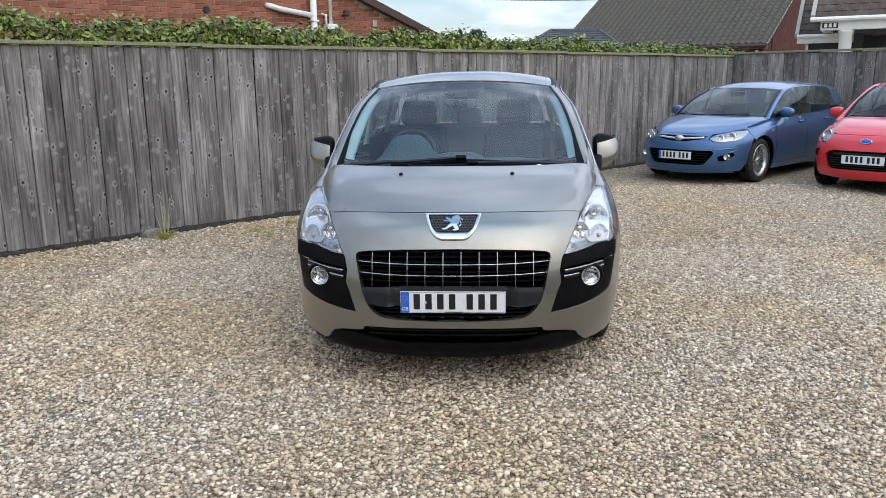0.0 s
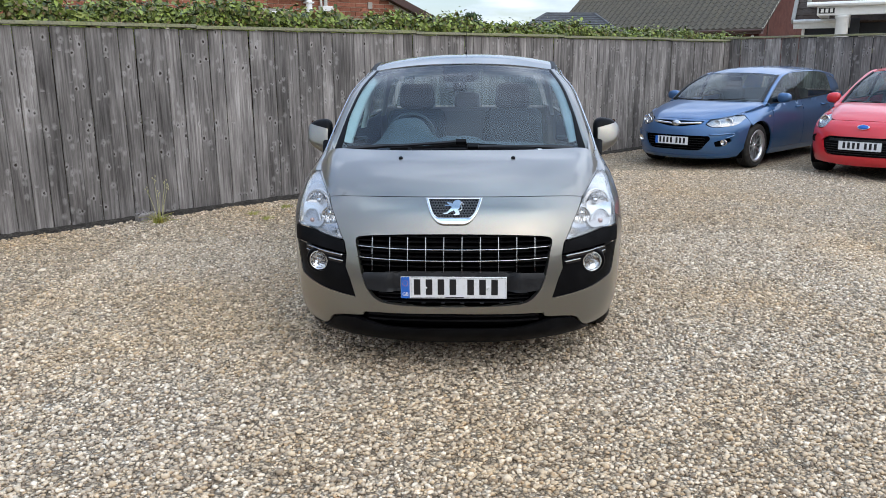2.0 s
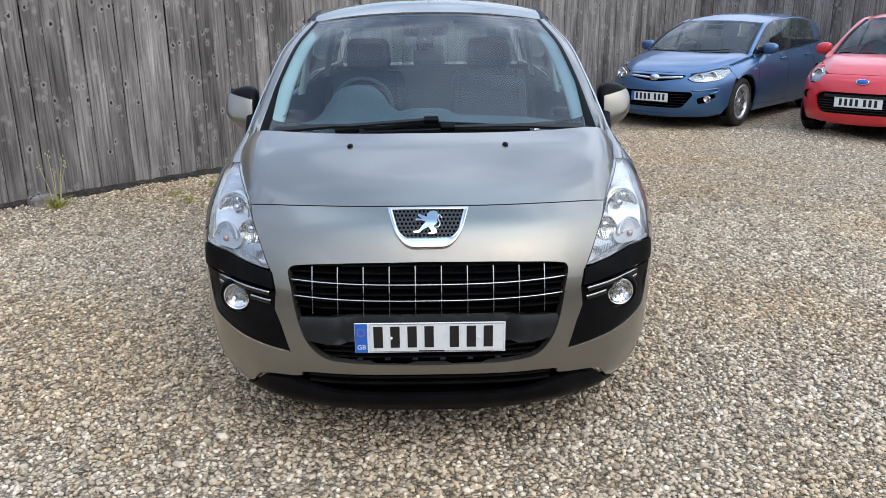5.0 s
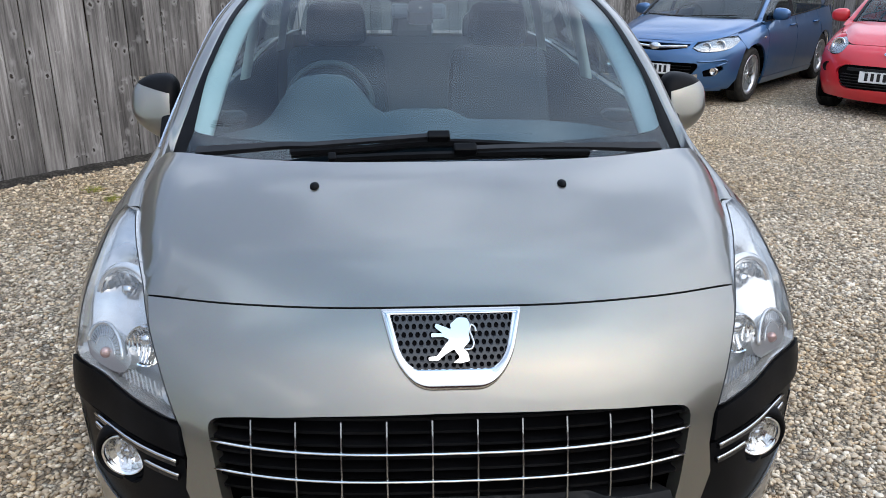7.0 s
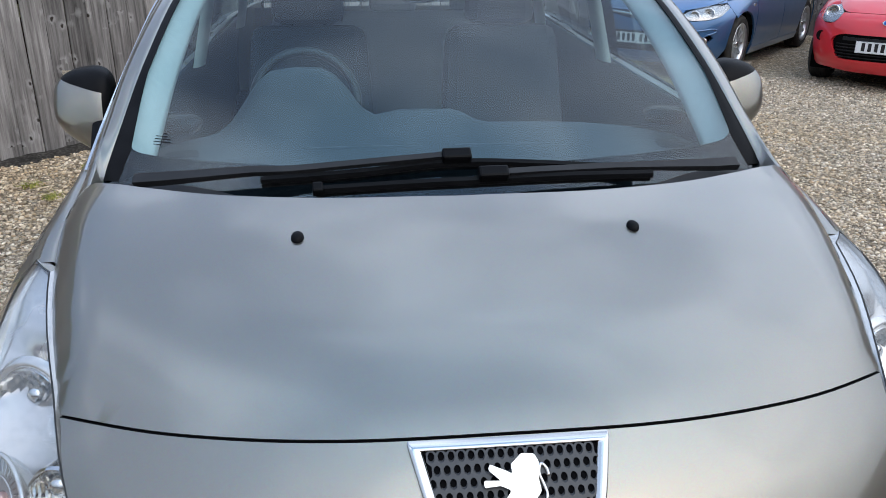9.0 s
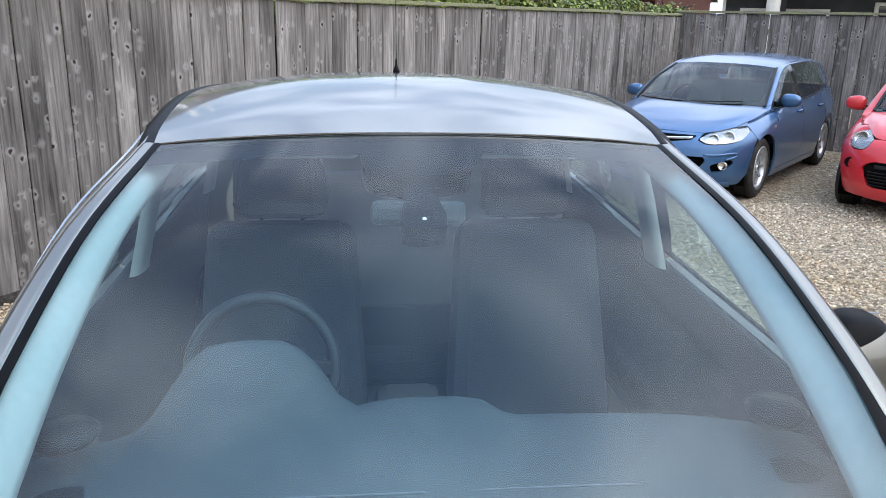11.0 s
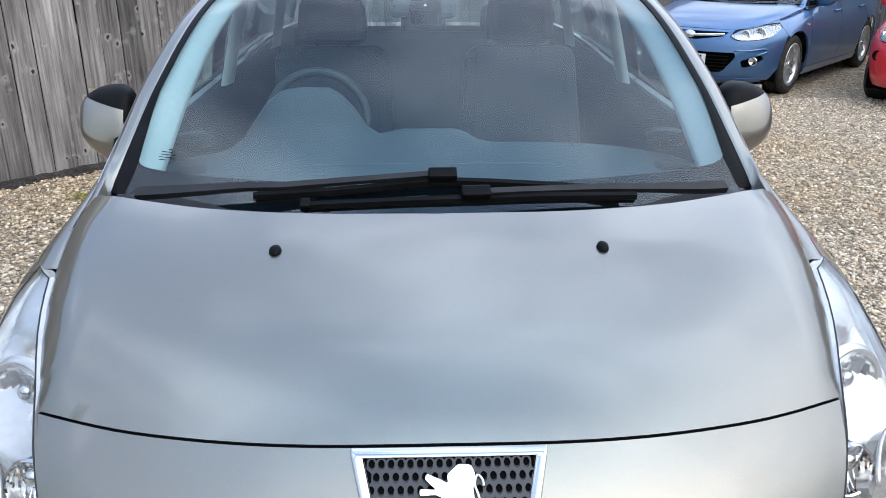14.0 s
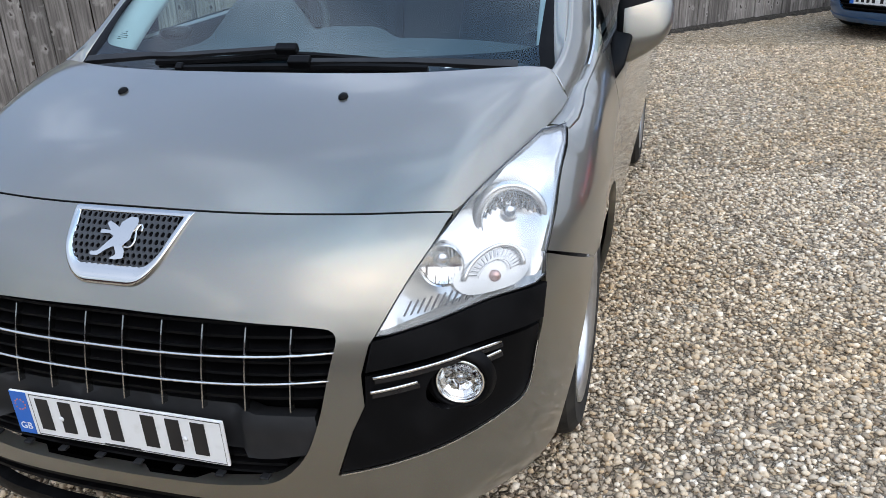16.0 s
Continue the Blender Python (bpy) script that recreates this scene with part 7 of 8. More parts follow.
# door mirrors
def mirror_shell(sx, part_of):
    """A rounded box-like shell; the cap is its outer painted half, the body its black top and inner side."""
    bm = bmesh.new()
    nu, nv = 48, 40
    grid = []
    for i in range(nu + 1):
        row = []
        for j in range(nv):
            a, b = math.pi * i / nu, 2 * math.pi * j / nv
            p = [math.cos(a), math.sin(a) * math.cos(b), math.sin(a) * math.sin(b)]
            q = [math.copysign(abs(c) ** 0.62, c) for c in p]
            x = 0.087 * q[0]
            y = -0.066 * q[1] * (1.0 if q[1] > 0 else 0.55)
            if q[2] > 0:
                z = q[2] * (0.082 - 0.014 * q[0] - 0.010 * q[0] ** 2)
            else:
                z = q[2] * (0.124 - 0.050 * q[0])
            y += 0.020 * q[0] + 0.034 * q[2]
            row.append((sx * (0.952 + x), 1.605 + y, 1.093 + z))
        grid.append(row)
    V = [[bm.verts.new(p) for p in r] for r in grid]
    for i in range(nu):
        for j in range(nv):
            try:
                f = bm.faces.new((V[i][j], V[i][(j + 1) % nv], V[i + 1][(j + 1) % nv], V[i + 1][j]))
            except ValueError:
                continue
            f.smooth = True
    bmesh.ops.remove_doubles(bm, verts=bm.verts, dist=1e-5)
    bmesh.ops.recalc_face_normals(bm, faces=bm.faces)
    for co, no in (((sx * 0.957, 0, 1.134), (-0.24 * sx, 0, 1)), ((sx * 0.890, 0, 0), (sx, 0, 0.0))):
        bmesh.ops.bisect_plane(bm, geom=bm.verts[:] + bm.edges[:] + bm.faces[:], dist=1e-6, plane_co=co, plane_no=no)
    for f in bm.faces:
        c = f.calc_center_median()
        f.material_index = 1 if c.z > 1.134 + 0.24 * (abs(c.x) - 0.957) or abs(c.x) < 0.890 else 0
    keep = 0 if part_of == "cap" else 1
    bmesh.ops.delete(bm, geom=[f for f in bm.faces if f.material_index != keep], context="FACES")
    for f in bm.faces:
        f.material_index = 0
    return bm


for sx in (-1, 1):
    mir = part("door_mirror", mirror_shell(sx, "body"), M_PLASTIC, CAR, "door mirror with painted cap and black upper shell")
    cap = part("mirror_cap", mirror_shell(sx, "cap"), M_PAINT, mir, "warm grey mirror cap")
    part("mirror_core", box((-0.045, -0.020, -0.035), (0.045, 0.025, 0.035), 0.015, pose(sx * 0.952, 1.612, 1.105)), M_PLASTIC, mir)
    part("mirror_glass", box((-0.060, 0.0, -0.040), (0.060, 0.004, 0.056), 0.0, pose(sx * 0.958, 1.640, 1.108, 0, 0, sx * 4)), M_CHROME, mir, "mirror glass")
    part("mirror_arm", sweep([(sx * 0.862, 1.38, 0.925), (sx * 0.870, 1.42, 0.962), (sx * 0.882, 1.50, 1.018), (sx * 0.898, 1.575, 1.060), (sx * 0.915, 1.605, 1.085)], [(0.038 * math.cos(a), 0.016 * math.sin(a)) for a in np.linspace(0, 2 * math.pi, 14, endpoint=False)], scale=[0.55, 1.0, 0.95, 0.8, 0.75]), M_PLASTIC, mir, "black mirror arm", smooth=True)

# wipers
def wiper(pts_arm, pts_blade, knuckle, end_cap):
    """An arm that tapers to its knuckle and a flat blade, both lying over the foot of the glass."""
    up = Vector((0, -0.55, 0.83))
    arm = part("wiper_arm", sweep([Vector(p) for p in pts_arm], [(-0.011, -0.006), (0.011, -0.006), (0.009, 0.005), (-0.009, 0.005)], up=up, scale=[1.35, 1.3, 1.0, 0.85, 0.8, 0.8]), M_PLASTIC_GREY, CAR, "matt black wiper arm")
    part("wiper_blade", sweep(spline(pts_blade, 6), [(-0.008, -0.012), (0.003, -0.014), (0.010, -0.004), (0.004, 0.004), (-0.006, 0.004)], up=up), M_PLASTIC, arm, "black flat wiper blade")
    part("blade_rubber", sweep([p - up * 0.018 for p in spline(pts_blade, 6)], rect(0.004, 0.014), up=up), M_SEAL, arm)
    k = part("wiper_knuckle", box((-0.032, -0.015, -0.012), (0.032, 0.015, 0.014), 0.005), M_PLASTIC, arm)
    k.matrix_local = pose(*knuckle, 33, 0, 2)
    for e in end_cap:
        c = part("blade_end", box((-0.011, -0.0125, -0.014), (0.011, 0.0125, 0.008), 0.004), M_PLASTIC, arm)
        c.matrix_local = pose(*e, 33, 0, 3)


def on_glass(x, y, off=0.02):
    """A place over the windscreen or, before its foot, over the scuttle."""
    best = None
    for k in range(60):
        v = k / 90
        e = on_line(LINE_E, v)
        p = screen(max(-1, min(1, x / e.x)), v)
        if best is None or abs(p.y - y) < abs(best.y - y):
            best = p
    return (x, y, max(best.z + (y - best.y) * 0.6, 1.035) + off)


wiper([on_glass(-0.665, 0.935, 0.016), on_glass(-0.60, 0.925, 0.022), on_glass(-0.42, 0.915, 0.036), on_glass(-0.34, 0.915, 0.036), on_glass(-0.06, 0.925, 0.034), on_glass(0.01, 0.93, 0.034)],
      [on_glass(-0.40, 0.900, 0.020), on_glass(-0.2, 0.912, 0.022), on_glass(0.0, 0.922, 0.024), on_glass(0.2, 0.922, 0.022), on_glass(0.415, 0.912, 0.020)], on_glass(0.015, 0.925, 0.034), [on_glass(0.41, 0.912, 0.022)])
wiper([on_glass(0.665, 0.955, 0.014), on_glass(0.60, 0.935, 0.018), on_glass(0.47, 0.905, 0.028), on_glass(0.36, 0.893, 0.032), on_glass(0.18, 0.872, 0.034), on_glass(0.10, 0.862, 0.034)],
      [on_glass(-0.285, 0.838, 0.016), on_glass(-0.1, 0.848, 0.020), on_glass(0.08, 0.856, 0.022), on_glass(0.25, 0.868, 0.022), on_glass(0.44, 0.880, 0.018)], on_glass(0.085, 0.857, 0.032), [on_glass(-0.28, 0.838, 0.018)])

# wheels and underbody
for wy in (AX1, AX2):
    for sx in (-1, 1):
        wheel(CAR, (sx * 0.795, wy, 0.326), 0.326, 0.215, 0.222, 5, sx, twin=False)
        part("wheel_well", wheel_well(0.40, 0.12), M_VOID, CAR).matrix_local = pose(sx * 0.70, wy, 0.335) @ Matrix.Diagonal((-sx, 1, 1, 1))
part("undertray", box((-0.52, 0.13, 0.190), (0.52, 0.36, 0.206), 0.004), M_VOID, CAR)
part("underbody", box((-0.62, 0.35, 0.19), (0.62, 4.2, 0.42), 0.03), M_VOID, CAR, "underside coloured near-black for its shade")
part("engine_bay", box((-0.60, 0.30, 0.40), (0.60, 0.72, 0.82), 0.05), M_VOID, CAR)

# cabin
part("cabin_floor", box((-0.74, 0.85, 0.38), (0.74, 4.05, 0.45), 0.02), M_BENCH, CAR)
part("bulkhead", box((-0.74, 0.80, 0.40), (0.74, 0.86, 0.94), 0.01), M_VOID, CAR)


def dash_skin(x, y):
    hump = 0.184 * math.exp(-((x + 0.352) / 0.165) ** 4) * math.exp(-((y - 1.53) / 0.13) ** 2)
    mid = 0.046 * math.exp(-((x + 0.01) / 0.135) ** 6) * math.exp(-((y - 1.50) / 0.10) ** 2)
    flow = 1.0 - 0.05 * (abs(x) / 0.72) ** 4
    return (x, y, (0.965 + 0.079 * (1 - math.exp(-max(0.0, y - 0.86) / 0.15)) - 0.16 * max(0.0, (y - 1.42) / 0.2) ** 2) * flow + hump + mid)


part("dashboard", cover(rounded([(-0.76, 0.95), (-0.5, 0.87), (0.5, 0.87), (0.76, 0.95), (0.76, 1.56), (0.3, 1.62), (-0.3, 1.62), (-0.76, 1.56)], 0.03), dash_skin, step=0.035, edge=0.25, out=(0, 1.2, 0.2)), M_DASH, CAR, "dark grey dashboard with instrument hood")
for x0, x1 in ((-0.33, -0.04), (0.042, 0.334)):
    part("demister_slot", sweep([Vector(dash_skin(x0 + (x1 - x0) * k / 8, 1.21)) + Vector((0, 0, 0.003)) for k in range(9)], rect(0.0012, 0.002)), M_BENCH, CAR, "pale demister slot")
for x in (-0.60, 0.60):
    part("speaker_grille", lathe([(0.0, 0.006), (0.065, 0.004), (0.07, 0.0), (0.0, 0.0)], 24), M_PLASTIC_GREY, CAR).matrix_local = pose(math.copysign(0.62, x), 1.27, dash_skin(0.62, 1.27)[2] + 0.002) @ Matrix.Diagonal((0.9, 0.6, 0.5, 1))
    ds = part("air_vent", lathe([(0.0, -0.02), (0.05, -0.02), (0.06, 0.0), (0.05, 0.012), (0.0, 0.014)], 20), M_PLASTIC_GREY, CAR, smooth=True)
    ds.matrix_local = pose(x + (0.06 if x > 0 else -0.06), 1.40, 1.065)
ring = [(0.152 * math.cos(a), 0, 0.152 * math.sin(a)) for a in np.linspace(0, 2 * math.pi, 40, endpoint=False)]
st = part("steering_wheel", sweep(ring, disc(0.014, 10), closed=True, up=(0, 1, 0)), M_RIM, CAR, "dark steering wheel", smooth=True)
st.matrix_local = pose(-0.345, 1.655, 1.058, -22, 0, 0)
part("steering_boss", box((-0.085, -0.03, -0.07), (0.085, 0.02, 0.06), 0.03), M_PLASTIC_GREY, st)
for a in (0, 180, 270):
    part("steering_spoke", box((0.06, -0.012, -0.018), (0.147, 0.012, 0.018), 0.006, Matrix.Rotation(radians(-a), 4, "Y")), M_PLASTIC_GREY, st)


def cushion(lo, hi, r, taper=0.0):
    bm = box(lo, hi, r)
    zc0, zc1 = lo[2], hi[2]
    for v in bm.verts:
        t = (v.co.z - zc0) / (zc1 - zc0)
        v.co.x *= 1 - taper * t
    return bm


for sx in (-1, 1):
    seat = part("front_seat", cushion((-0.25, -0.28, 0.0), (0.25, 0.26, 0.16), 0.05), M_FABRIC, CAR, "dark fabric front seat")
    seat.matrix_local = pose(sx * 0.365, 1.98, 0.46)
    b = part("seat_back", cushion((-0.255, -0.07, 0.0), (0.255, 0.07, 0.66), 0.055, 0.16), M_FABRIC, seat)
    b.matrix_local = pose(0, 0.24, 0.10, -17, 0, 0)
    hr = part("headrest", cushion((-0.14, -0.05, 0.0), (0.14, 0.05, 0.19), 0.045, 0.12), M_FABRIC, seat)
    hr.matrix_local = pose(0, 0.44, 0.735, -14, 0, 0)
    for px in (-0.06, 0.06):
        part("headrest_post", sweep([(px, 0.43, 0.70), (px, 0.46, 0.82)], disc(0.006, 8), up=(1, 0, 0)), M_PLASTIC, seat)
    part("door_lining", band(sided([(0.80, 1.15, 0.45), (0.80, 2.4, 0.45), (0.80, 3.6, 0.45)], sx), sided([(0.80, 1.15, 1.02), (0.80, 2.4, 1.06), (0.78, 3.6, 1.10)], sx), -0.02, 4, away=(sx * 3, 2, 0.8), close=0.02), M_FABRIC, CAR, "dark door lining")
    a = sided([(p.x * 0.99, p.y + 0.004, p.z - 0.012) for p in LINE_E[3:]], sx)
    b = sided([(p.x * 0.985 - 0.070 + 0.025 * min(1.0, i / 24), p.y + 0.10, p.z - 0.040) for i, p in enumerate(LINE_E[3:])], sx)
    part("pillar_trim", band(a, b, 0.012, 5, away=(sx * 3, 1.5, 0.5), close=0.01), M_TRIM_LIGHT, CAR, "pale grey windscreen pillar trim", smooth=True)
    part("belt_pillar_trim", band(sided([(0.765, 2.30, 1.06), (0.715, 2.32, 1.28), (0.665, 2.34, 1.46)], sx), sided([(0.755, 2.40, 1.06), (0.705, 2.42, 1.28), (0.655, 2.43, 1.46)], sx), 0.008, 4, away=(sx * 3, 2, 0.8), close=0.02), M_TRIM_LIGHT, CAR, "pale door pillar trim")
    part("rear_pillar_trim", band(sided([(0.74, 3.30, 1.08), (0.70, 3.28, 1.28), (0.655, 3.25, 1.47)], sx), sided([(0.73, 3.42, 1.08), (0.69, 3.42, 1.28), (0.645, 3.42, 1.46)], sx), 0.008, 4, away=(sx * 3, 2, 0.8), close=0.02), M_TRIM_LIGHT, CAR)
    vis = part("sun_visor", box((-0.19, -0.012, -0.07), (0.19, 0.012, 0.07), 0.01), M_TRIM_LIGHT, CAR, "pale folded sun visor")
    vis.matrix_local = pose(sx * 0.33, 2.06, 1.468, 97, 0, 0)
rs = part("rear_bench", cushion((-0.60, -0.25, 0.0), (0.60, 0.25, 0.16), 0.05), M_FABRIC, CAR, "dark fabric rear bench")
rs.matrix_local = pose(0, 2.95, 0.48)
b = part("bench_back", cushion((-0.62, -0.07, 0.0), (0.62, 0.07, 0.60), 0.05, 0.05), M_BENCH, rs)
b.matrix_local = pose(0, 0.24, 0.10, -20, 0, 0)
for hx in (-0.40, 0.0, 0.40):
    hr = part("rear_headrest", cushion((-0.12, -0.04, 0.0), (0.12, 0.04, 0.14), 0.035, 0.1), M_BENCH, rs)
    hr.matrix_local = pose(hx, 0.43, 0.66, -15, 0, 0)
part("centre_console", box((-0.10, 1.5, 0.42), (0.10, 2.3, 0.72), 0.04), M_DASH, CAR)
part("headlining", cover([(-1, 0.02), (1, 0.02), (1, 0.95), (-1, 0.95)], lambda u, v: roof_skin(u * 0.98, v) - Vector((0, 0, 0.04)), step=0.1, edge=0.0, out=MID), M_TRIM_LIGHT, CAR, "pale grey headlining")
part("load_cover", box((-0.66, 3.4, 1.0), (0.66, 4.1, 1.02), 0.005), M_BENCH, CAR)
im = part("interior_mirror", box((-0.10, -0.012, -0.027), (0.10, 0.020, 0.027), 0.016), M_DASH, CAR, "interior mirror")
im.matrix_local = pose(-0.016, 1.70, 1.385, -6, 0, -3)
pod_half = [(0.0, 0.965), (0.20, 0.965), (0.185, 0.905), (0.15, 0.882), (0.055, 0.868), (0.040, 0.845), (0.046, 0.82), (0.062, 0.785), (0.070, 0.755), (0.060, 0.736), (0.0, 0.731)]
part("sensor_pod", cover([(u - 0.02, v) for u, v in rounded(mirrored(pod_half), 0.02)], screen, step=0.03, edge=0.045, lift=-0.024, out=MID), M_FRIT, CAR, "black sensor pod behind the windscreen")
part("sensor_window", cover([(u - 0.02, v) for u, v in rounded([(-0.007, 0.750), (0.007, 0.750), (0.005, 0.756), (-0.005, 0.756)], 0.004)], screen, step=0.03, edge=0.0, lift=-0.019, out=MID), M_TRIM_LIGHT, CAR)

# ---- the blue and the red car ----
class Shell:
    """The curved skin of a small car: nose and flank, bonnet, glass and roof from a few profile tables."""

    def __init__(self, nose_rows, width_rows, deep, bend, hood_rows, xe_rows, ze_rows, seam_rows):
        self.ny, self.hw, self.deep, self.bend = table(nose_rows), table(width_rows), deep, bend
        self.h0, self.xe, self.ze, self.seam = table(hood_rows), table(xe_rows), table(ze_rows), table(seam_rows)

    def fy(self, x, z):
        r = min(abs(x) / self.hw(z), 1.0)
        return self.ny(z) + self.deep * (1 - math.sqrt(max(0.0, 1 - r ** self.bend)))

    def sx(self, y, z):
        q = (self.ny(z) + self.deep - y) / self.deep
        w = self.hw(z)
        return w if q <= 0 else w * max(0.0, 1 - q * q) ** (1 / self.bend)

    def skin(self, u, z):
        a, k = abs(u), 0.86 * self.hw(0.6)
        if a <= k:
            return (u, self.fy(u, z), z)
        y = self.fy(k, z) + a - k
        return (math.copysign(self.sx(y, z), u), y, z)

    def u(self, y, z):
        k = 0.86 * self.hw(0.6)
        return k + y - self.fy(k, z)

    def hood_raw(self, x, y):
        d, r = self.h0(y) - self.ze(y), min(abs(x) / self.xe(y), 1.05)
        a = 0.45 * d
        return self.h0(y) - a * r ** 2.2 - (d - a) * r ** 8

    def hood(self, x, y):
        """The bonnet, drawn down to meet nose and lamps along its front edge."""
        z = self.seam(abs(x))
        ys = self.fy(x, z)
        k = math.exp(-max(0.0, y - ys) / 0.12)
        return (x, y, self.hood_raw(x, y) - (self.hood_raw(x, ys) - z) * k)

    def bonnet(self, x1, side, rear):
        """Outline of the bonnet: the seam up to x1, then the side line and the rear line."""
        front = [(x, self.fy(x, self.seam(x)) + 0.004) for x in np.linspace(0.0, x1, 16)]
        return mirrored(front + smooth_line([front[-1]] + side)[1:] + rear)

    def shoulder(self, x1, side, crest):
        """The top of a wing, from the bonnet's side line out to the flank's crest, given as (y, z) rows."""
        line = smooth_line([(x1, self.fy(x1, self.seam(x1)) + 0.004)] + side, 6)
        zt = table(crest)
        a = [Vector(self.hood(x, y)) + Vector((0.004, 0, -0.002)) for x, y in line]
        b = [Vector(self.flank(max(p.y, crest[0][0]), zt(max(p.y, crest[0][0])))) for p in a]
        return a, b

    def flank(self, y, z):
        return (self.sx(y, z), y, z)


def greenhouse(car, paint_, sh, base_c, base_e, top_c, top_e, roof_c, roof_e, belt, tops, split, names):
    """Windscreen, roof, pillars, side glass and a dark cabin."""
    mid = (0, 1.6, 0.5)
    lc = spline([base_c, tuple((Vector(base_c) * 0.5 + Vector(top_c) * 0.5) + Vector((0, -0.02, 0.03))), top_c], 8)
    le = spline([base_e, tuple((Vector(base_e) * 0.5 + Vector(top_e) * 0.5) + Vector((0.01, -0.02, 0.03))), top_e], 8)

    def scr(u, v):
        c, e = on_line(lc, v), on_line(le, v)
        return Vector((u * e.x, c.y + (e.y - c.y) * u * u, c.z + (e.z - c.z) * u * u))
    ws = part("windscreen", cover(full, scr, step=0.1, edge=0.0, out=mid), M_SCREEN_FAR, car, "clear windscreen")
    ws.visible_shadow = False
    part("glass_border", cover(full, scr, [rounded([(-0.93, 0.10), (0.93, 0.10), (0.92, 0.93), (0.24, 0.93), (0.18, 0.87), (-0.18, 0.87), (-0.24, 0.93), (-0.92, 0.93)], 0.06)], step=0.08, edge=0.0, lift=-0.004, out=mid), M_FRIT, ws)
    for u in (-0.985, 0.985):
        part("screen_seal", sweep([scr(u, v) + Vector((0, -0.003, 0.006)) for v in np.linspace(0.0, 0.999, 12)], rect(0.026, 0.006)), M_SEAL, ws, "black windscreen seal")
    rc, re = spline(roof_c, 6), spline(roof_e, 6)

    def rf(u, v):
        c, e = on_line(rc, v), on_line(re, v)
        return Vector((u * e.x, c.y + (e.y - c.y) * u * u, c.z + (e.z - c.z) * abs(u) ** 2.4))
    part("roof", cover(full, rf, step=0.08, edge=0.012, out=mid), paint_, car)
    bl, tp = spline(belt, 5), spline(tops, 5)
    inn = spline([base_e, tuple((Vector(base_e) * 0.5 + Vector(top_e) * 0.5) + Vector((0.01, -0.02, 0.03)))] + [top_e] + list(roof_e[1:]), 6)
    k = len(tp)
    inn = [inn[round(i * (len(inn) - 1) / (k - 1))] for i in range(k)]
    foot = lambda p, y, z: tuple(Vector(p) + Vector((0.012, y, z)))
    for s in (-1, 1):
        part("pillar_foot", band(sided([foot(inn[0], -0.10, -0.07), foot(inn[0], -0.04, -0.03), inn[0], inn[1]], s), sided([foot(tp[0], -0.13, -0.07), foot(tp[0], -0.05, -0.03), tp[0], tp[1]], s), 0.004, 5, away=mid, close=0.01), paint_, car)
    for s in (-1, 1):
        part("side_frame", band(sided(inn, s), sided(tp, s), 0.012, 5, away=mid, close=0.012), paint_, car)
        cuts = [round(c * (k - 1)) for c in split]
        for a, b in zip(cuts[0::2], cuts[1::2]):
            g = part("side_window", band(sided(bl[a:b + 1], s), sided(tp[a:b + 1], s), 0.015, 5, away=mid), M_SIDEGLASS, car, "tinted side window", smooth=True)
            g.visible_shadow = False
        for a, b in zip(cuts[1::2], cuts[2::2]):
            part("door_pillar", band(sided(bl[a:b + 1], s), sided(tp[a:b + 1], s), 0.017, 5, away=mid, close=0.02), M_GLOSS_BLACK, car)
        part("rear_pillar", band(sided(bl[cuts[-1]:], s), sided(tp[cuts[-1]:], s), 0.02, 5, away=mid, close=0.02), paint_, car)
        part("window_seal", sweep(sided([(p.x + 0.003, p.y, p.z) for p in bl[1:cuts[-1]]], s), rect(0.012, 0.014)), M_SEAL, car)
    y0, y1 = roof_e[-1][1], belt[-1][1]
    part("rear_window", band([(re[-1].x * 0.97 * (q / 5 - 1), y0, rc[-1].z - (rc[-1].z - re[-1].z) * (q / 5 - 1) ** 2) for q in range(11)], [(belt[-1][0] * 0.95 * (q / 5 - 1), y1, belt[-1][2]) for q in range(11)], 0.03, 4, away=mid), M_SIDEGLASS, car, smooth=True).visible_shadow = False
    part("cabin_floor", box((-0.64, base_c[1], 0.35), (0.64, y1 - 0.1, 0.42), 0.02), M_VOID, car)
    part("dashboard", box((-0.66, base_c[1] + 0.02, 0.62), (0.66, base_c[1] + 0.62, base_c[2] + 0.01), 0.08), M_DASH, car)
    ring = [(0.18 * math.cos(a), 0, 0.18 * math.sin(a)) for a in np.linspace(0, 2 * math.pi, 28, endpoint=False)]
    st = part("steering_wheel", sweep(ring, disc(0.015, 8), closed=True, up=(0, 1, 0)), M_PLASTIC_GREY, car, smooth=True)
    st.matrix_local = pose(-0.34, base_c[1] + 0.72, base_c[2] - 0.01, -24, 0, 0)
    for s in (-1, 1):
        b = part("seat_back", cushion((-0.23, -0.07, 0.0), (0.23, 0.07, 0.60), 0.05, 0.15), M_FABRIC, car)
        b.matrix_local = pose(s * 0.34, base_c[1] + 1.25, 0.50, -15, 0, 0)
        h = part("headrest", cushion((-0.13, -0.05, 0.0), (0.13, 0.05, 0.18), 0.04, 0.1), M_FABRIC, car)
        h.matrix_local = pose(s * 0.34, base_c[1] + 1.43, 1.10, -10, 0, 0)
    rb = part("rear_bench", cushion((-0.58, -0.08, 0.0), (0.58, 0.08, 0.62), 0.05, 0.08), M_FABRIC, car)
    rb.matrix_local = pose(0, base_c[1] + 2.05, 0.45, -18, 0, 0)
    m = part("interior_mirror", box((-0.11, -0.01, -0.03), (0.11, 0.02, 0.03), 0.012), M_PLASTIC, car)
    m.location = (0.0, top_c[1] - 0.08, top_c[2] - 0.10)
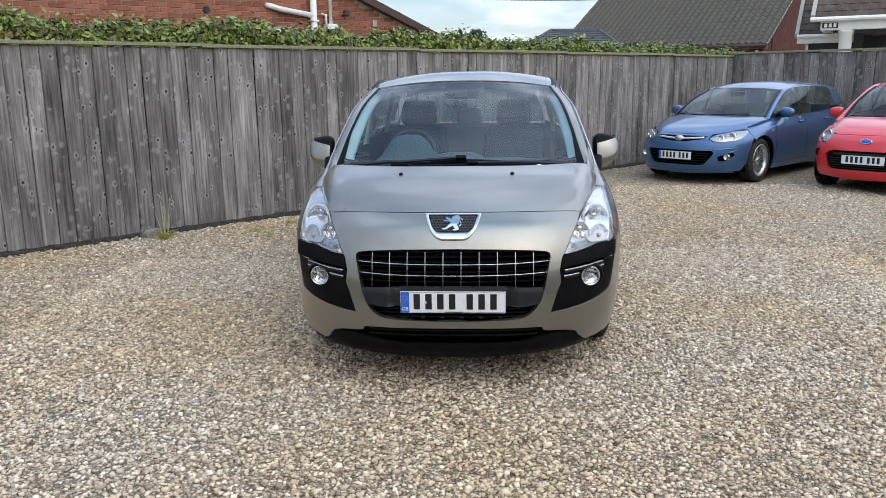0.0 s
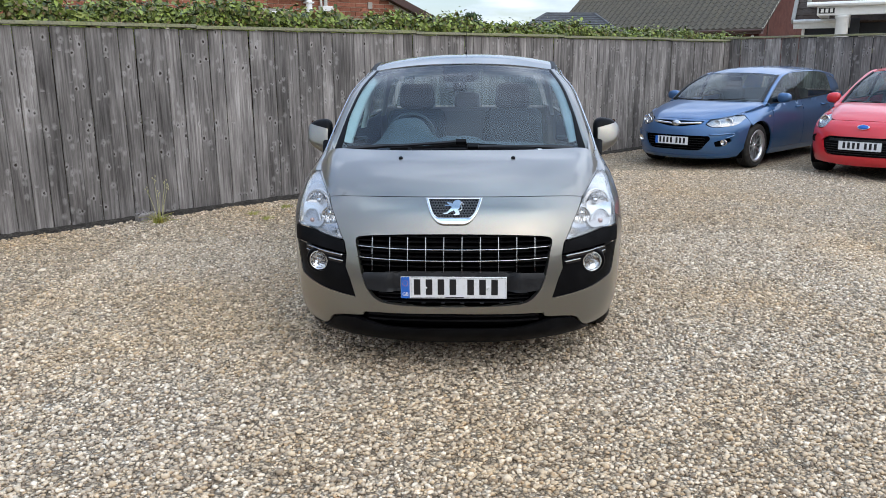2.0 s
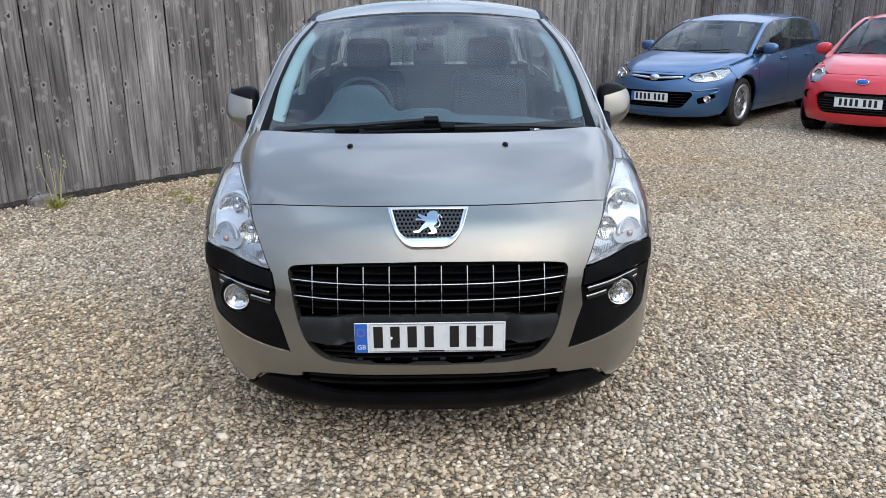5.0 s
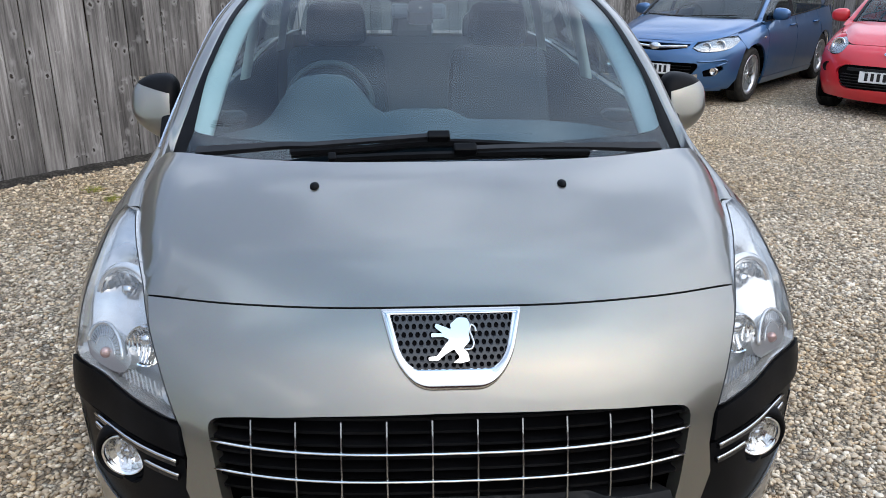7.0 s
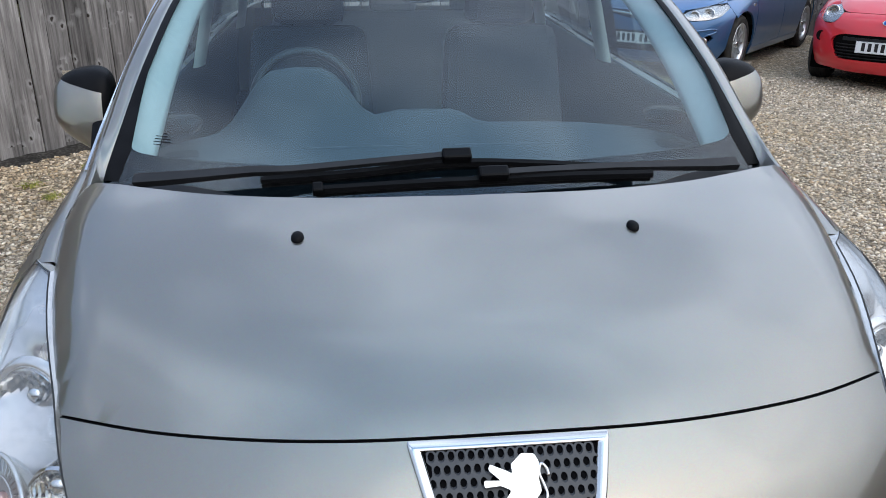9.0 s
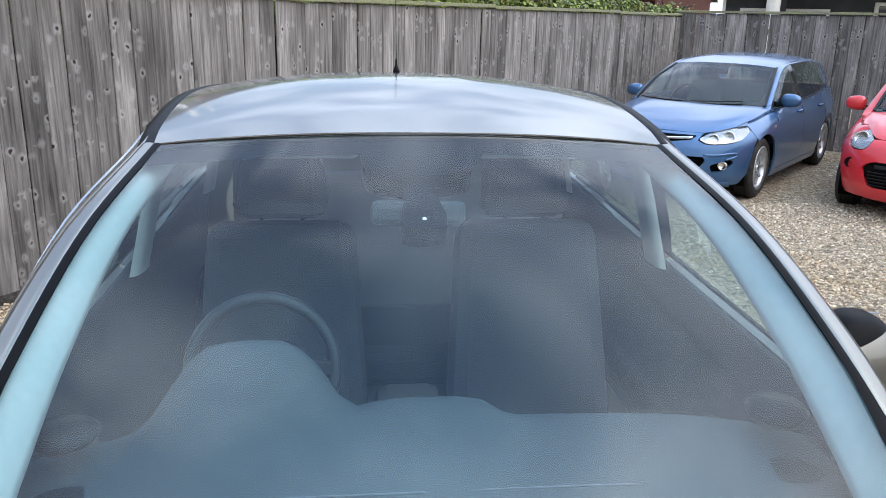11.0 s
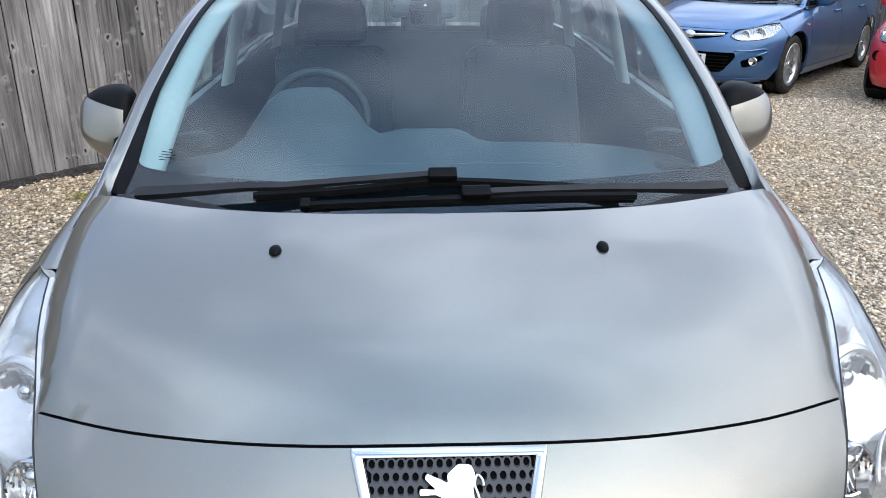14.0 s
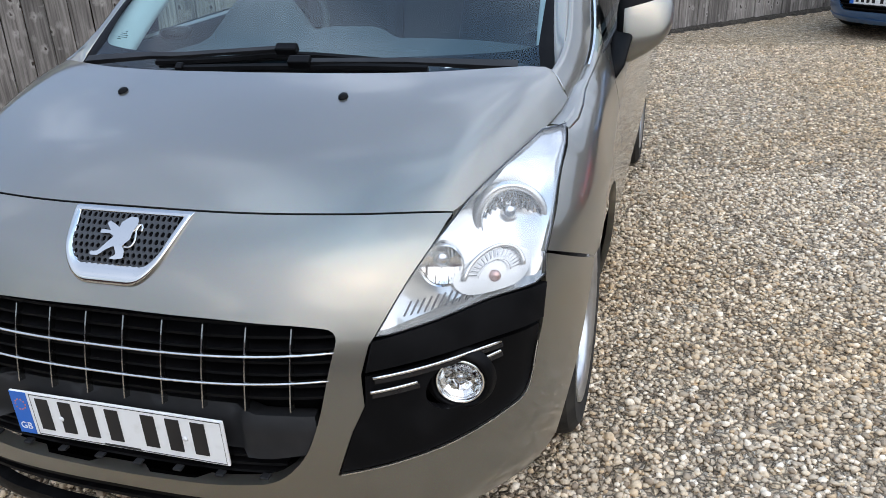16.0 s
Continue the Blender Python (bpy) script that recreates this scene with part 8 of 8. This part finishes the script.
    for s in (-1, 1):
        w = part("wiper", sweep([scr(s * 0.42 - 0.08 + q, 0.050 + 0.03 * q + 0.02 * s) + Vector((0, -0.012, 0.018)) for q in np.linspace(-0.36, 0.36, 9)], rect(0.016, 0.012)), M_PLASTIC, car, "black wiper")
    return scr


def mirror_pair(car, paint_, x, y, z, sx_, sz):
    for s in (-1, 1):
        bm = bmesh.new()
        bmesh.ops.create_uvsphere(bm, u_segments=18, v_segments=12, radius=1.0)
        for v in bm.verts:
            v.co = Vector([math.copysign(abs(c) ** 0.75, c) for c in v.co])
            v.co = Vector((v.co.x * sx_, v.co.y * 0.06 * (0.5 if v.co.y > 0 else 1.0), v.co.z * sz * (1 - 0.12 * v.co.x * s)))
        m = part("door_mirror", bm, paint_, car, "painted door mirror", smooth=True)
        m.location = (s * x, y, z)
        part("mirror_arm", sweep([(s * (-sx_ - 0.07), 0.0, -sz * 0.7), (0.0, 0.01, -sz * 0.55)], rect(0.05, 0.025), up=(0, 1, 0)), M_PLASTIC, m)


def wheels(car, paint_, sh, ax1, ax2, r, rim, track, spokes):
    for wy in (ax1, ax2):
        for s in (-1, 1):
            wheel(car, (s * track, wy, r), r, 0.195, rim, spokes, s, twin=False)
            part("wheel_well", wheel_well(r + 0.06, 0.10), M_VOID, car).matrix_local = pose(s * (track - 0.08), wy, r + 0.01) @ Matrix.Diagonal((-s, 1, 1, 1))


def settle(car, z0, k, drop):
    """Lowers the upper body: heights above z0 shrink by k, at most by drop."""
    f = lambda z: z if z <= z0 else max(z0 + (z - z0) * k, z - drop)
    for ob in car.children:
        if ob.name.startswith("wheel"):
            continue
        if ob.matrix_basis == Matrix.Identity(4):
            for o in (ob, *ob.children):
                if o.data and o.matrix_basis == Matrix.Identity(4):
                    for v in o.data.vertices:
                        v.co.z = f(v.co.z)
                else:
                    o.location.z = f(o.location.z)
        else:
            ob.location.z = f(ob.location.z)


def build_blue_car():
    car = thing("blue_car", "metallic blue five-door hatchback parked nose out beside the fence", "car", (2.95, 7.88, 0), -44.2)
    P = M_BLUE
    sh = Shell([(0.10, 0.12), (0.18, 0.04), (0.26, 0.0), (0.40, -0.005), (0.52, 0.012), (0.62, 0.04), (0.68, 0.085), (0.74, 0.18), (0.80, 0.32), (0.95, 0.95)],
               [(0.15, 0.82), (0.28, 0.865), (0.45, 0.885), (0.65, 0.887), (0.78, 0.865), (0.88, 0.835), (1.0, 0.80)], 0.82, 2.7,
               [(0.0, 0.62), (0.10, 0.70), (0.20, 0.765), (0.40, 0.835), (0.65, 0.898), (0.85, 0.94), (1.05, 0.972), (1.2, 0.99)],
               [(0.1, 0.45), (0.25, 0.56), (0.45, 0.66), (0.7, 0.72), (1.0, 0.765), (1.2, 0.78)], [(0.1, 0.66), (0.25, 0.72), (0.45, 0.79), (0.7, 0.85), (1.0, 0.905), (1.2, 0.93)],
               [(0.0, 0.724), (0.44, 0.722), (0.50, 0.732), (0.58, 0.755), (0.66, 0.778), (0.72, 0.80)])
    mid = (0, 1.5, 0.5)
    top = [(0.0, 0.722), (0.22, 0.722), (0.44, 0.722)]
    lamp_in = [(0.44, 0.722), (0.42, 0.655)]
    lamp_low = smooth_line([(0.42, 0.655), (0.50, 0.615), (0.60, 0.612), (0.70, 0.628), (sh.u(0.42, 0.665), 0.665), (sh.u(0.60, 0.742), 0.742)])
    flank_ = [(sh.u(0.60, 0.742), 0.742), (sh.u(0.62, 0.66), 0.66), (sh.u(0.535, 0.50), 0.50), (sh.u(0.50, 0.30), 0.30), (sh.u(0.46, 0.19), 0.19)]
    low = [(0.60, 0.19), (0.3, 0.18), (0.0, 0.178)]
    intake = rounded([(-0.50, 0.485), (0.50, 0.485), (0.52, 0.44), (0.40, 0.275), (-0.40, 0.275), (-0.52, 0.44)], 0.05)
    slot = rounded([(-0.40, 0.700), (0.40, 0.700), (0.36, 0.655), (0.10, 0.612), (-0.10, 0.612), (-0.36, 0.655)], 0.03)
    fogs = [rounded([(s * 0.56, 0.40), (s * 0.72, 0.46), (s * 0.74, 0.42), (s * 0.66, 0.34), (s * 0.58, 0.33)], 0.02) for s in (1, -1)]
    part("front_bumper", cover(mirrored(top + lamp_in[1:] + lamp_low[1:] + flank_[1:] + low), sh.skin, [intake, slot] + fogs, step=0.04, edge=0.015, out=mid, hole_edge=0.03), P, car, "blue painted bumper")
    back = part("grille", cover(mirrored([(0, 0.71), (0.48, 0.70), (0.55, 0.46), (0.74, 0.47), (0.76, 0.40), (0.60, 0.31), (0.42, 0.25), (0, 0.25)]), sh.skin, step=0.06, edge=0.0, lift=-0.045, out=mid), M_VOID, car, "black grille")
    part("grille_bar", sweep([(x, sh.fy(x, 0.66) - 0.004, 0.652 + 0.075 * abs(x)) for x in np.linspace(-0.37, 0.37, 21)], [(-0.012, -0.014), (0.012, -0.014), (0.008, 0.012), (-0.008, 0.012)]), M_CHROME, back, "chrome grille bar", smooth=True)
    part("maker_badge", lathe([(0.0, -0.012), (0.06, -0.010), (0.07, 0.0), (0.07, 0.01), (0.0, 0.01)], 28, "y"), M_SATIN, car, "plain oval chrome badge", smooth=True).matrix_local = pose(0, sh.fy(0, 0.66) - 0.012, 0.662, -18) @ Matrix.Diagonal((1.0, 1, 0.62, 1))
    for k in range(5):
        z = 0.30 + 0.035 * k
        part("slat", sweep([(x, sh.fy(x, z) + 0.02, z) for x in np.linspace(-0.44, 0.44, 13)], rect(0.02, 0.01)), M_PLASTIC, back)
    number_plate(car, (-0.02, sh.fy(0, 0.40) - 0.008, 0.405))
    for s in (-1, 1):
        f = part("fog_lamp", lathe([(0.0, 0.02), (0.035, 0.01), (0.042, -0.006), (0.046, 0.0), (0.046, 0.03)], 20, "y"), M_REFLECT, car, "round fog lamp", smooth=True)
        f.location = (s * 0.655, sh.fy(0.655, 0.395) + 0.015, 0.395)
        part("fog_trim", sweep([(s * u, sh.fy(u, z) - 0.006, z) for u, z in smooth_line([(0.50, 0.505), (0.62, 0.508), (0.735, 0.525), (0.75, 0.49), (0.68, 0.455)], 4)], rect(0.02, 0.018)), P, car, smooth=True)
    part("lip_spoiler", cover(mirrored([(0, 0.205), (0.5, 0.215), (0.70, 0.225), (0.70, 0.18), (0.3, 0.165), (0, 0.162)]), sh.skin, step=0.05, edge=0.03, lift=0.012, out=mid), P, car)
    side = [(0.70, 0.62), (0.745, 0.80), (0.768, 0.98), (0.778, 1.09), (0.785, 1.18)]
    crest = [(0.62, 0.787), (0.75, 0.857), (0.95, 0.897), (1.25, 0.927), (1.35, 0.932)]
    part("bonnet", cover(sh.bonnet(0.665, side, smooth_line([(0.775, 1.195), (0.72, 1.16), (0.5, 1.02), (0.25, 0.95), (0.0, 0.935)])), sh.hood, step=0.04, edge=0.04, out=mid), P, car, "blue bonnet")
    for s in (-1, 1):
        a, b = sh.shoulder(0.665, side + [(0.80, 1.30)], crest)
        part("wing_top", band(sided(a, s), sided(b, s), 0.012, 5, away=(0, 1.0, 0.3), close=0.01), P, car)
    part("scuttle", box((-0.66, 0.95, 0.88), (0.66, 1.12, 0.925), 0.02), M_PLASTIC, car)
    lamp = lambda: smooth_line([(0.425, 0.660), (0.47, 0.705), (0.56, 0.745), (0.66, 0.770), (sh.u(0.62, 0.785), 0.785)]) + smooth_line([(sh.u(0.60, 0.748), 0.748), (sh.u(0.43, 0.671), 0.671), (0.70, 0.634), (0.60, 0.618), (0.50, 0.621), (0.425, 0.655)])[:-1]
    for s in (-1, 1):
        fl = (lambda b: b) if s > 0 else flip
        hl = part("headlamp", fl(cover(lamp(), lambda u, z: Vector(sh.skin(u, z)) + Vector((0, 0.03, 0)), step=0.03, edge=0.0, out=mid)), M_LAMP_MID, car, "clear almond headlamp")
        part("lens", fl(cover(lamp(), sh.skin, step=0.03, edge=0.012, lift=0.004, out=mid)), M_LENS_FAR, hl).visible_shadow = False
        for (x, z, r) in ((0.545, 0.668, 0.044), (0.655, 0.690, 0.050)):
            b = part("reflector_bowl", lathe([(0.004, 0.75 * r), (0.5 * r, 0.55 * r), (0.85 * r, 0.2 * r), (1.0 * r, 0.0), (1.1 * r, -0.006), (1.15 * r, 0.01)], 24, "y"), M_CHROME, hl, smooth=True)
            b.matrix_local = pose(s * x, sh.fy(x, z) + 0.022, z, -8, 0, s * 14)
    part("wing", cover([(0.62, 0.785), (0.605, 0.748), (0.625, 0.66)] + arc(0.85, 0.315, 0.375, 122, -6) + [(1.24, 0.20), (1.25, 0.925), (0.95, 0.895), (0.75, 0.855)], sh.flank, step=0.05, edge=0.02, out=mid), P, car)
    part("wing", flip(cover([(0.62, 0.785), (0.605, 0.748), (0.625, 0.66)] + arc(0.85, 0.315, 0.375, 122, -6) + [(1.24, 0.20), (1.25, 0.925), (0.95, 0.895), (0.75, 0.855)], sh.flank, step=0.05, edge=0.02, out=mid)), P, car)

    def body_side(y, z):
        crease = 0.012 * math.exp(-((z - 0.80) / 0.03) ** 2)
        return (sh.sx(y, z) + crease - 0.10 * max(0.0, (y - 3.3) / 0.95) ** 2.2, y, z)
    dr = lambda y0, y1, b0, b1: rounded([(y0, 0.25), (y1, 0.25), (y1, b1), (y0, b0)], 0.03)
    for s in (-1, 1):
        fl = (lambda b: b) if s > 0 else flip
        d1 = part("front_door", fl(cover(dr(1.256, 2.28, 0.925, 0.955), body_side, step=0.07, edge=0.015, out=mid)), P, car, "blue front door")
        d2 = part("rear_door", fl(cover([(2.288, 0.25), (2.288, 0.955), (3.2, 0.99), (3.26, 0.80)] + arc(3.5, 0.315, 0.385, 118, 176, 6) + [(3.10, 0.25)], body_side, step=0.07, edge=0.015, out=mid)), P, car, "blue rear door")
        part("rear_wing", fl(cover([(3.208, 0.99), (3.268, 0.80)] + arc(3.5, 0.315, 0.38, 116, 2, 10) + [(3.90, 0.22), (4.16, 0.26), (4.22, 0.55), (4.12, 0.85), (4.05, 1.03), (3.6, 1.01)], body_side, step=0.06, edge=0.015, out=mid)), P, car)
        part("sill", fl(cover([(1.22, 0.245), (3.12, 0.245), (3.12, 0.17), (1.22, 0.17)], lambda y, z: (sh.sx(y, z) + 0.008, y, z), step=0.08, edge=0.03, out=mid)), P, car)
        for dd, hy in ((d1, 2.12), (d2, 3.06)):
            part("door_handle", sweep([(s * (sh.sx(y, 0.84) + o), y, 0.845) for y, o in ((hy - 0.10, 0.0), (hy - 0.085, 0.03), (hy + 0.085, 0.03), (hy + 0.10, 0.0))], rect(0.02, 0.024)), P, dd, "blue door handle", smooth=True)
        part("side_repeater", box((-0.005, -0.03, -0.014), (0.006, 0.03, 0.014), 0.004, pose(s * (sh.sx(1.13, 0.74) + 0.002), 1.13, 0.745)), M_FROST, car)
    part("tailgate", box((-0.70, 4.0, 0.25), (0.70, 4.12, 1.03), 0.08), P, car)
    greenhouse(car, P, sh, (0, 0.955, 0.925), (0.735, 1.17, 0.955), (0, 1.80, 1.385), (0.598, 1.93, 1.345),
               [(0, 1.80, 1.385), (0, 2.2, 1.462), (0, 2.8, 1.485), (0, 3.4, 1.465), (0, 4.0, 1.395)], [(0.598, 1.93, 1.345), (0.612, 2.2, 1.390), (0.618, 2.8, 1.418), (0.612, 3.4, 1.402), (0.585, 4.0, 1.330)],
               [(0.80, 1.20, 0.925), (0.82, 1.5, 0.938), (0.818, 2.0, 0.955), (0.815, 2.6, 0.978), (0.80, 3.2, 1.005), (0.755, 3.7, 1.045), (0.68, 4.08, 1.06)],
               [(0.775, 1.25, 0.965), (0.735, 1.5, 1.12), (0.655, 2.0, 1.345), (0.66, 2.6, 1.395), (0.655, 3.2, 1.385), (0.635, 3.7, 1.33), (0.62, 4.0, 1.25)],
               (0.05, 0.37, 0.408, 0.76), None)
    mirror_pair(car, P, 0.905, 1.50, 1.01, 0.105, 0.072)
    wheels(car, P, sh, 0.85, 3.5, 0.315, 0.218, 0.785, 10)
    part("underbody", box((-0.6, 0.4, 0.19), (0.6, 4.0, 0.40), 0.03), M_VOID, car)
    settle(car, 0.45, 0.93, 0.08)
    part("roof_aerial", sweep([(0, 3.6, 1.33), (0, 3.75, 1.50)], disc(0.004, 6), up=(1, 0, 0)), M_PLASTIC, car)


def build_red_car():
    car = thing("red_car", "bright red small hatchback parked beside the blue car", "car", (4.99, 6.60, 0), -45.0)
    P = M_RED
    sh = Shell([(0.10, 0.12), (0.18, 0.05), (0.28, 0.0), (0.42, -0.005), (0.55, 0.012), (0.65, 0.04), (0.73, 0.085), (0.79, 0.17), (0.86, 0.31), (1.0, 0.80)],
               [(0.15, 0.77), (0.28, 0.80), (0.45, 0.825), (0.65, 0.828), (0.80, 0.805), (0.90, 0.785), (1.0, 0.76)], 0.70, 2.8,
               [(0.0, 0.66), (0.08, 0.74), (0.16, 0.805), (0.32, 0.885), (0.5, 0.94), (0.7, 0.985), (0.9, 1.015), (1.1, 1.03)],
               [(0.1, 0.48), (0.25, 0.58), (0.45, 0.65), (0.7, 0.70), (0.95, 0.73)], [(0.1, 0.72), (0.25, 0.80), (0.45, 0.87), (0.7, 0.92), (0.95, 0.955)],
               [(0.0, 0.777), (0.25, 0.777), (0.44, 0.775), (0.50, 0.80), (0.56, 0.85), (0.62, 0.885), (0.68, 0.912)])
    mid = (0, 1.4, 0.5)
    top = [(0.0, 0.775), (0.25, 0.775), (0.47, 0.77)]
    lamp_side = smooth_line([(0.47, 0.77), (0.50, 0.70), (0.56, 0.655), (0.66, 0.655), (sh.u(0.36, 0.70), 0.70), (sh.u(0.46, 0.78), 0.78)])[1:]
    flank_ = [(sh.u(0.50, 0.66), 0.66), (sh.u(0.42, 0.50), 0.50), (sh.u(0.39, 0.30), 0.30), (sh.u(0.36, 0.20), 0.20)]
    intake = rounded([(-0.44, 0.56), (0.44, 0.56), (0.54, 0.49), (0.44, 0.305), (-0.44, 0.305), (-0.54, 0.49)], 0.06)
    part("front_bumper", cover(mirrored(top + lamp_side + flank_ + [(0.50, 0.20), (0.25, 0.185), (0.0, 0.18)]), sh.skin, [intake], step=0.04, edge=0.015, out=mid, hole_edge=0.03), P, car, "red painted bumper")
    back = part("grille", cover(mirrored([(0, 0.57), (0.46, 0.57), (0.57, 0.49), (0.46, 0.29), (0, 0.29)]), sh.skin, step=0.06, edge=0.0, lift=-0.04, out=mid), M_PLASTIC, car, "black lower grille")
    part("grille_bar", sweep([(x, sh.fy(x, 0.50) + 0.004, 0.512) for x in np.linspace(-0.40, 0.40, 15)], rect(0.02, 0.035)), M_PLASTIC_GREY, back)
    for k in range(5):
        z = 0.33 + 0.03 * k
        part("slat", sweep([(x, sh.fy(x, z) + 0.015, z) for x in np.linspace(-0.46, 0.46, 13)], rect(0.02, 0.008)), M_PLASTIC_GREY, back)
    number_plate(car, (0.0, sh.fy(0, 0.44) - 0.012, 0.440), blue=False)
    part("maker_badge", lathe([(0.0, -0.010), (0.06, -0.008), (0.066, -0.003), (0.066, 0.01), (0.0, 0.01)], 28, "y"), M_PLATE_B, car, "plain blue oval badge", smooth=True).matrix_local = pose(0, sh.fy(0, 0.70) - 0.016, 0.70, -22) @ Matrix.Diagonal((1.0, 1, 0.42, 1))
    part("badge_rim", lathe([(0.064, -0.008), (0.072, -0.010), (0.075, 0.0), (0.066, 0.004)], 28, "y"), M_CHROME, car, smooth=True).matrix_local = pose(0, sh.fy(0, 0.70) - 0.016, 0.70, -22) @ Matrix.Diagonal((1.0, 1, 0.44, 1))
    side = [(0.665, 0.58), (0.70, 0.74), (0.72, 0.90)]
    crest = [(0.50, 0.907), (0.85, 0.962), (1.09, 0.987)]
    part("bonnet", cover(sh.bonnet(0.63, side, smooth_line([(0.68, 0.93), (0.45, 0.84), (0.2, 0.80), (0.0, 0.79)])), sh.hood, step=0.04, edge=0.012, out=mid), P, car, "red bonnet")
    for s in (-1, 1):
        a, b = sh.shoulder(0.63, side + [(0.73, 1.06)], crest)
        part("wing_top", band(sided(a, s), sided(b, s), 0.010, 5, away=(0, 1.0, 0.3), close=0.01), P, car)
    part("scuttle", box((-0.62, 0.80, 0.91), (0.62, 0.95, 0.955), 0.02), M_PLASTIC, car)
    lamp = lambda: smooth_line([(0.478, 0.765), (0.53, 0.83), (0.60, 0.875), (0.66, 0.905), (sh.u(0.50, 0.915), 0.915)]) + smooth_line([(sh.u(0.475, 0.79), 0.79), (sh.u(0.37, 0.705), 0.705), (0.66, 0.662), (0.56, 0.660), (0.505, 0.70)])
    for s in (-1, 1):
        fl = (lambda b: b) if s > 0 else flip
        hl = part("headlamp", fl(cover(lamp(), lambda u, z: Vector(sh.skin(u, z)) + Vector((0, 0.025, 0)), step=0.03, edge=0.0, out=mid)), M_LAMP_MID, car, "clear upright headlamp")
        part("lens", fl(cover(lamp(), sh.skin, step=0.03, edge=0.012, lift=0.004, out=mid)), M_LENS_FAR, hl).visible_shadow = False
        b = part("reflector_bowl", lathe([(0.004, 0.05), (0.03, 0.04), (0.052, 0.015), (0.062, 0.0), (0.07, -0.004), (0.072, 0.01)], 24, "y"), M_CHROME, hl, smooth=True)
        b.matrix_local = pose(s * 0.60, sh.fy(0.60, 0.76) + 0.02, 0.76, -12, 0, s * 16)
        f = part("fog_blank", lathe([(0.0, 0.012), (0.03, 0.01), (0.042, -0.002), (0.05, 0.0), (0.05, 0.02)], 20, "y"), M_PLASTIC, car, "round black fog lamp blank", smooth=True)
        f.matrix_local = pose(s * 0.655, sh.fy(0.655, 0.50) - 0.004, 0.505, 0, 0, s * 20)
        part("wing", fl(cover([(0.50, 0.905), (0.47, 0.79), (0.505, 0.665)] + arc(0.70, 0.29, 0.345, 122, -6) + [(1.08, 0.20), (1.09, 0.985), (0.85, 0.96)], sh.flank, step=0.05, edge=0.02, out=mid)), P, car)

        def body_side(y, z):
            return (sh.sx(y, z) - 0.10 * max(0.0, (y - 2.8) / 0.8) ** 2.2, y, z)
        part("door", fl(cover(rounded([(1.097, 0.25), (2.30, 0.25), (2.30, 1.03), (1.097, 0.985)], 0.03), body_side, step=0.07, edge=0.015, out=mid)), P, car, "red door")
        part("rear_wing", fl(cover([(2.308, 0.25), (2.308, 1.03), (3.4, 1.05), (3.56, 0.7), (3.55, 0.25), (3.36, 0.22)] + arc(3.0, 0.29, 0.35, 2, 178, 12), body_side, step=0.06, edge=0.015, out=mid)), P, car)
        part("sill", fl(cover([(1.06, 0.245), (2.64, 0.245), (2.64, 0.17), (1.06, 0.17)], sh.flank, step=0.08, edge=0.03, out=mid)), M_PLASTIC, car)
    part("tailgate", box((-0.66, 3.40, 0.25), (0.66, 3.52, 1.05), 0.08), P, car)
    greenhouse(car, P, sh, (0, 0.81, 0.965), (0.66, 0.98, 0.985), (0, 1.50, 1.435), (0.52, 1.62, 1.39),
               [(0, 1.50, 1.435), (0, 1.9, 1.495), (0, 2.4, 1.50), (0, 2.9, 1.455), (0, 3.25, 1.38)], [(0.52, 1.62, 1.39), (0.55, 1.9, 1.43), (0.555, 2.4, 1.435), (0.54, 2.9, 1.39), (0.52, 3.25, 1.32)],
               [(0.755, 1.03, 0.985), (0.765, 1.3, 0.995), (0.765, 1.7, 1.01), (0.76, 2.2, 1.028), (0.74, 2.7, 1.045), (0.69, 3.1, 1.06), (0.62, 3.42, 1.07)],
               [(0.735, 1.06, 1.01), (0.695, 1.3, 1.16), (0.62, 1.7, 1.385), (0.62, 2.2, 1.42), (0.61, 2.7, 1.37), (0.585, 3.1, 1.28), (0.57, 3.32, 1.20)],
               (0.03, 0.5, 0.53, 0.76), None)
    mirror_pair(car, P, 0.885, 1.28, 1.035, 0.10, 0.075)
    wheels(car, P, sh, 0.70, 3.0, 0.29, 0.185, 0.725, 7)
    part("underbody", box((-0.56, 0.35, 0.19), (0.56, 3.4, 0.40), 0.03), M_VOID, car)
    settle(car, 0.45, 0.90, 0.06)


build_blue_car()
build_red_car()
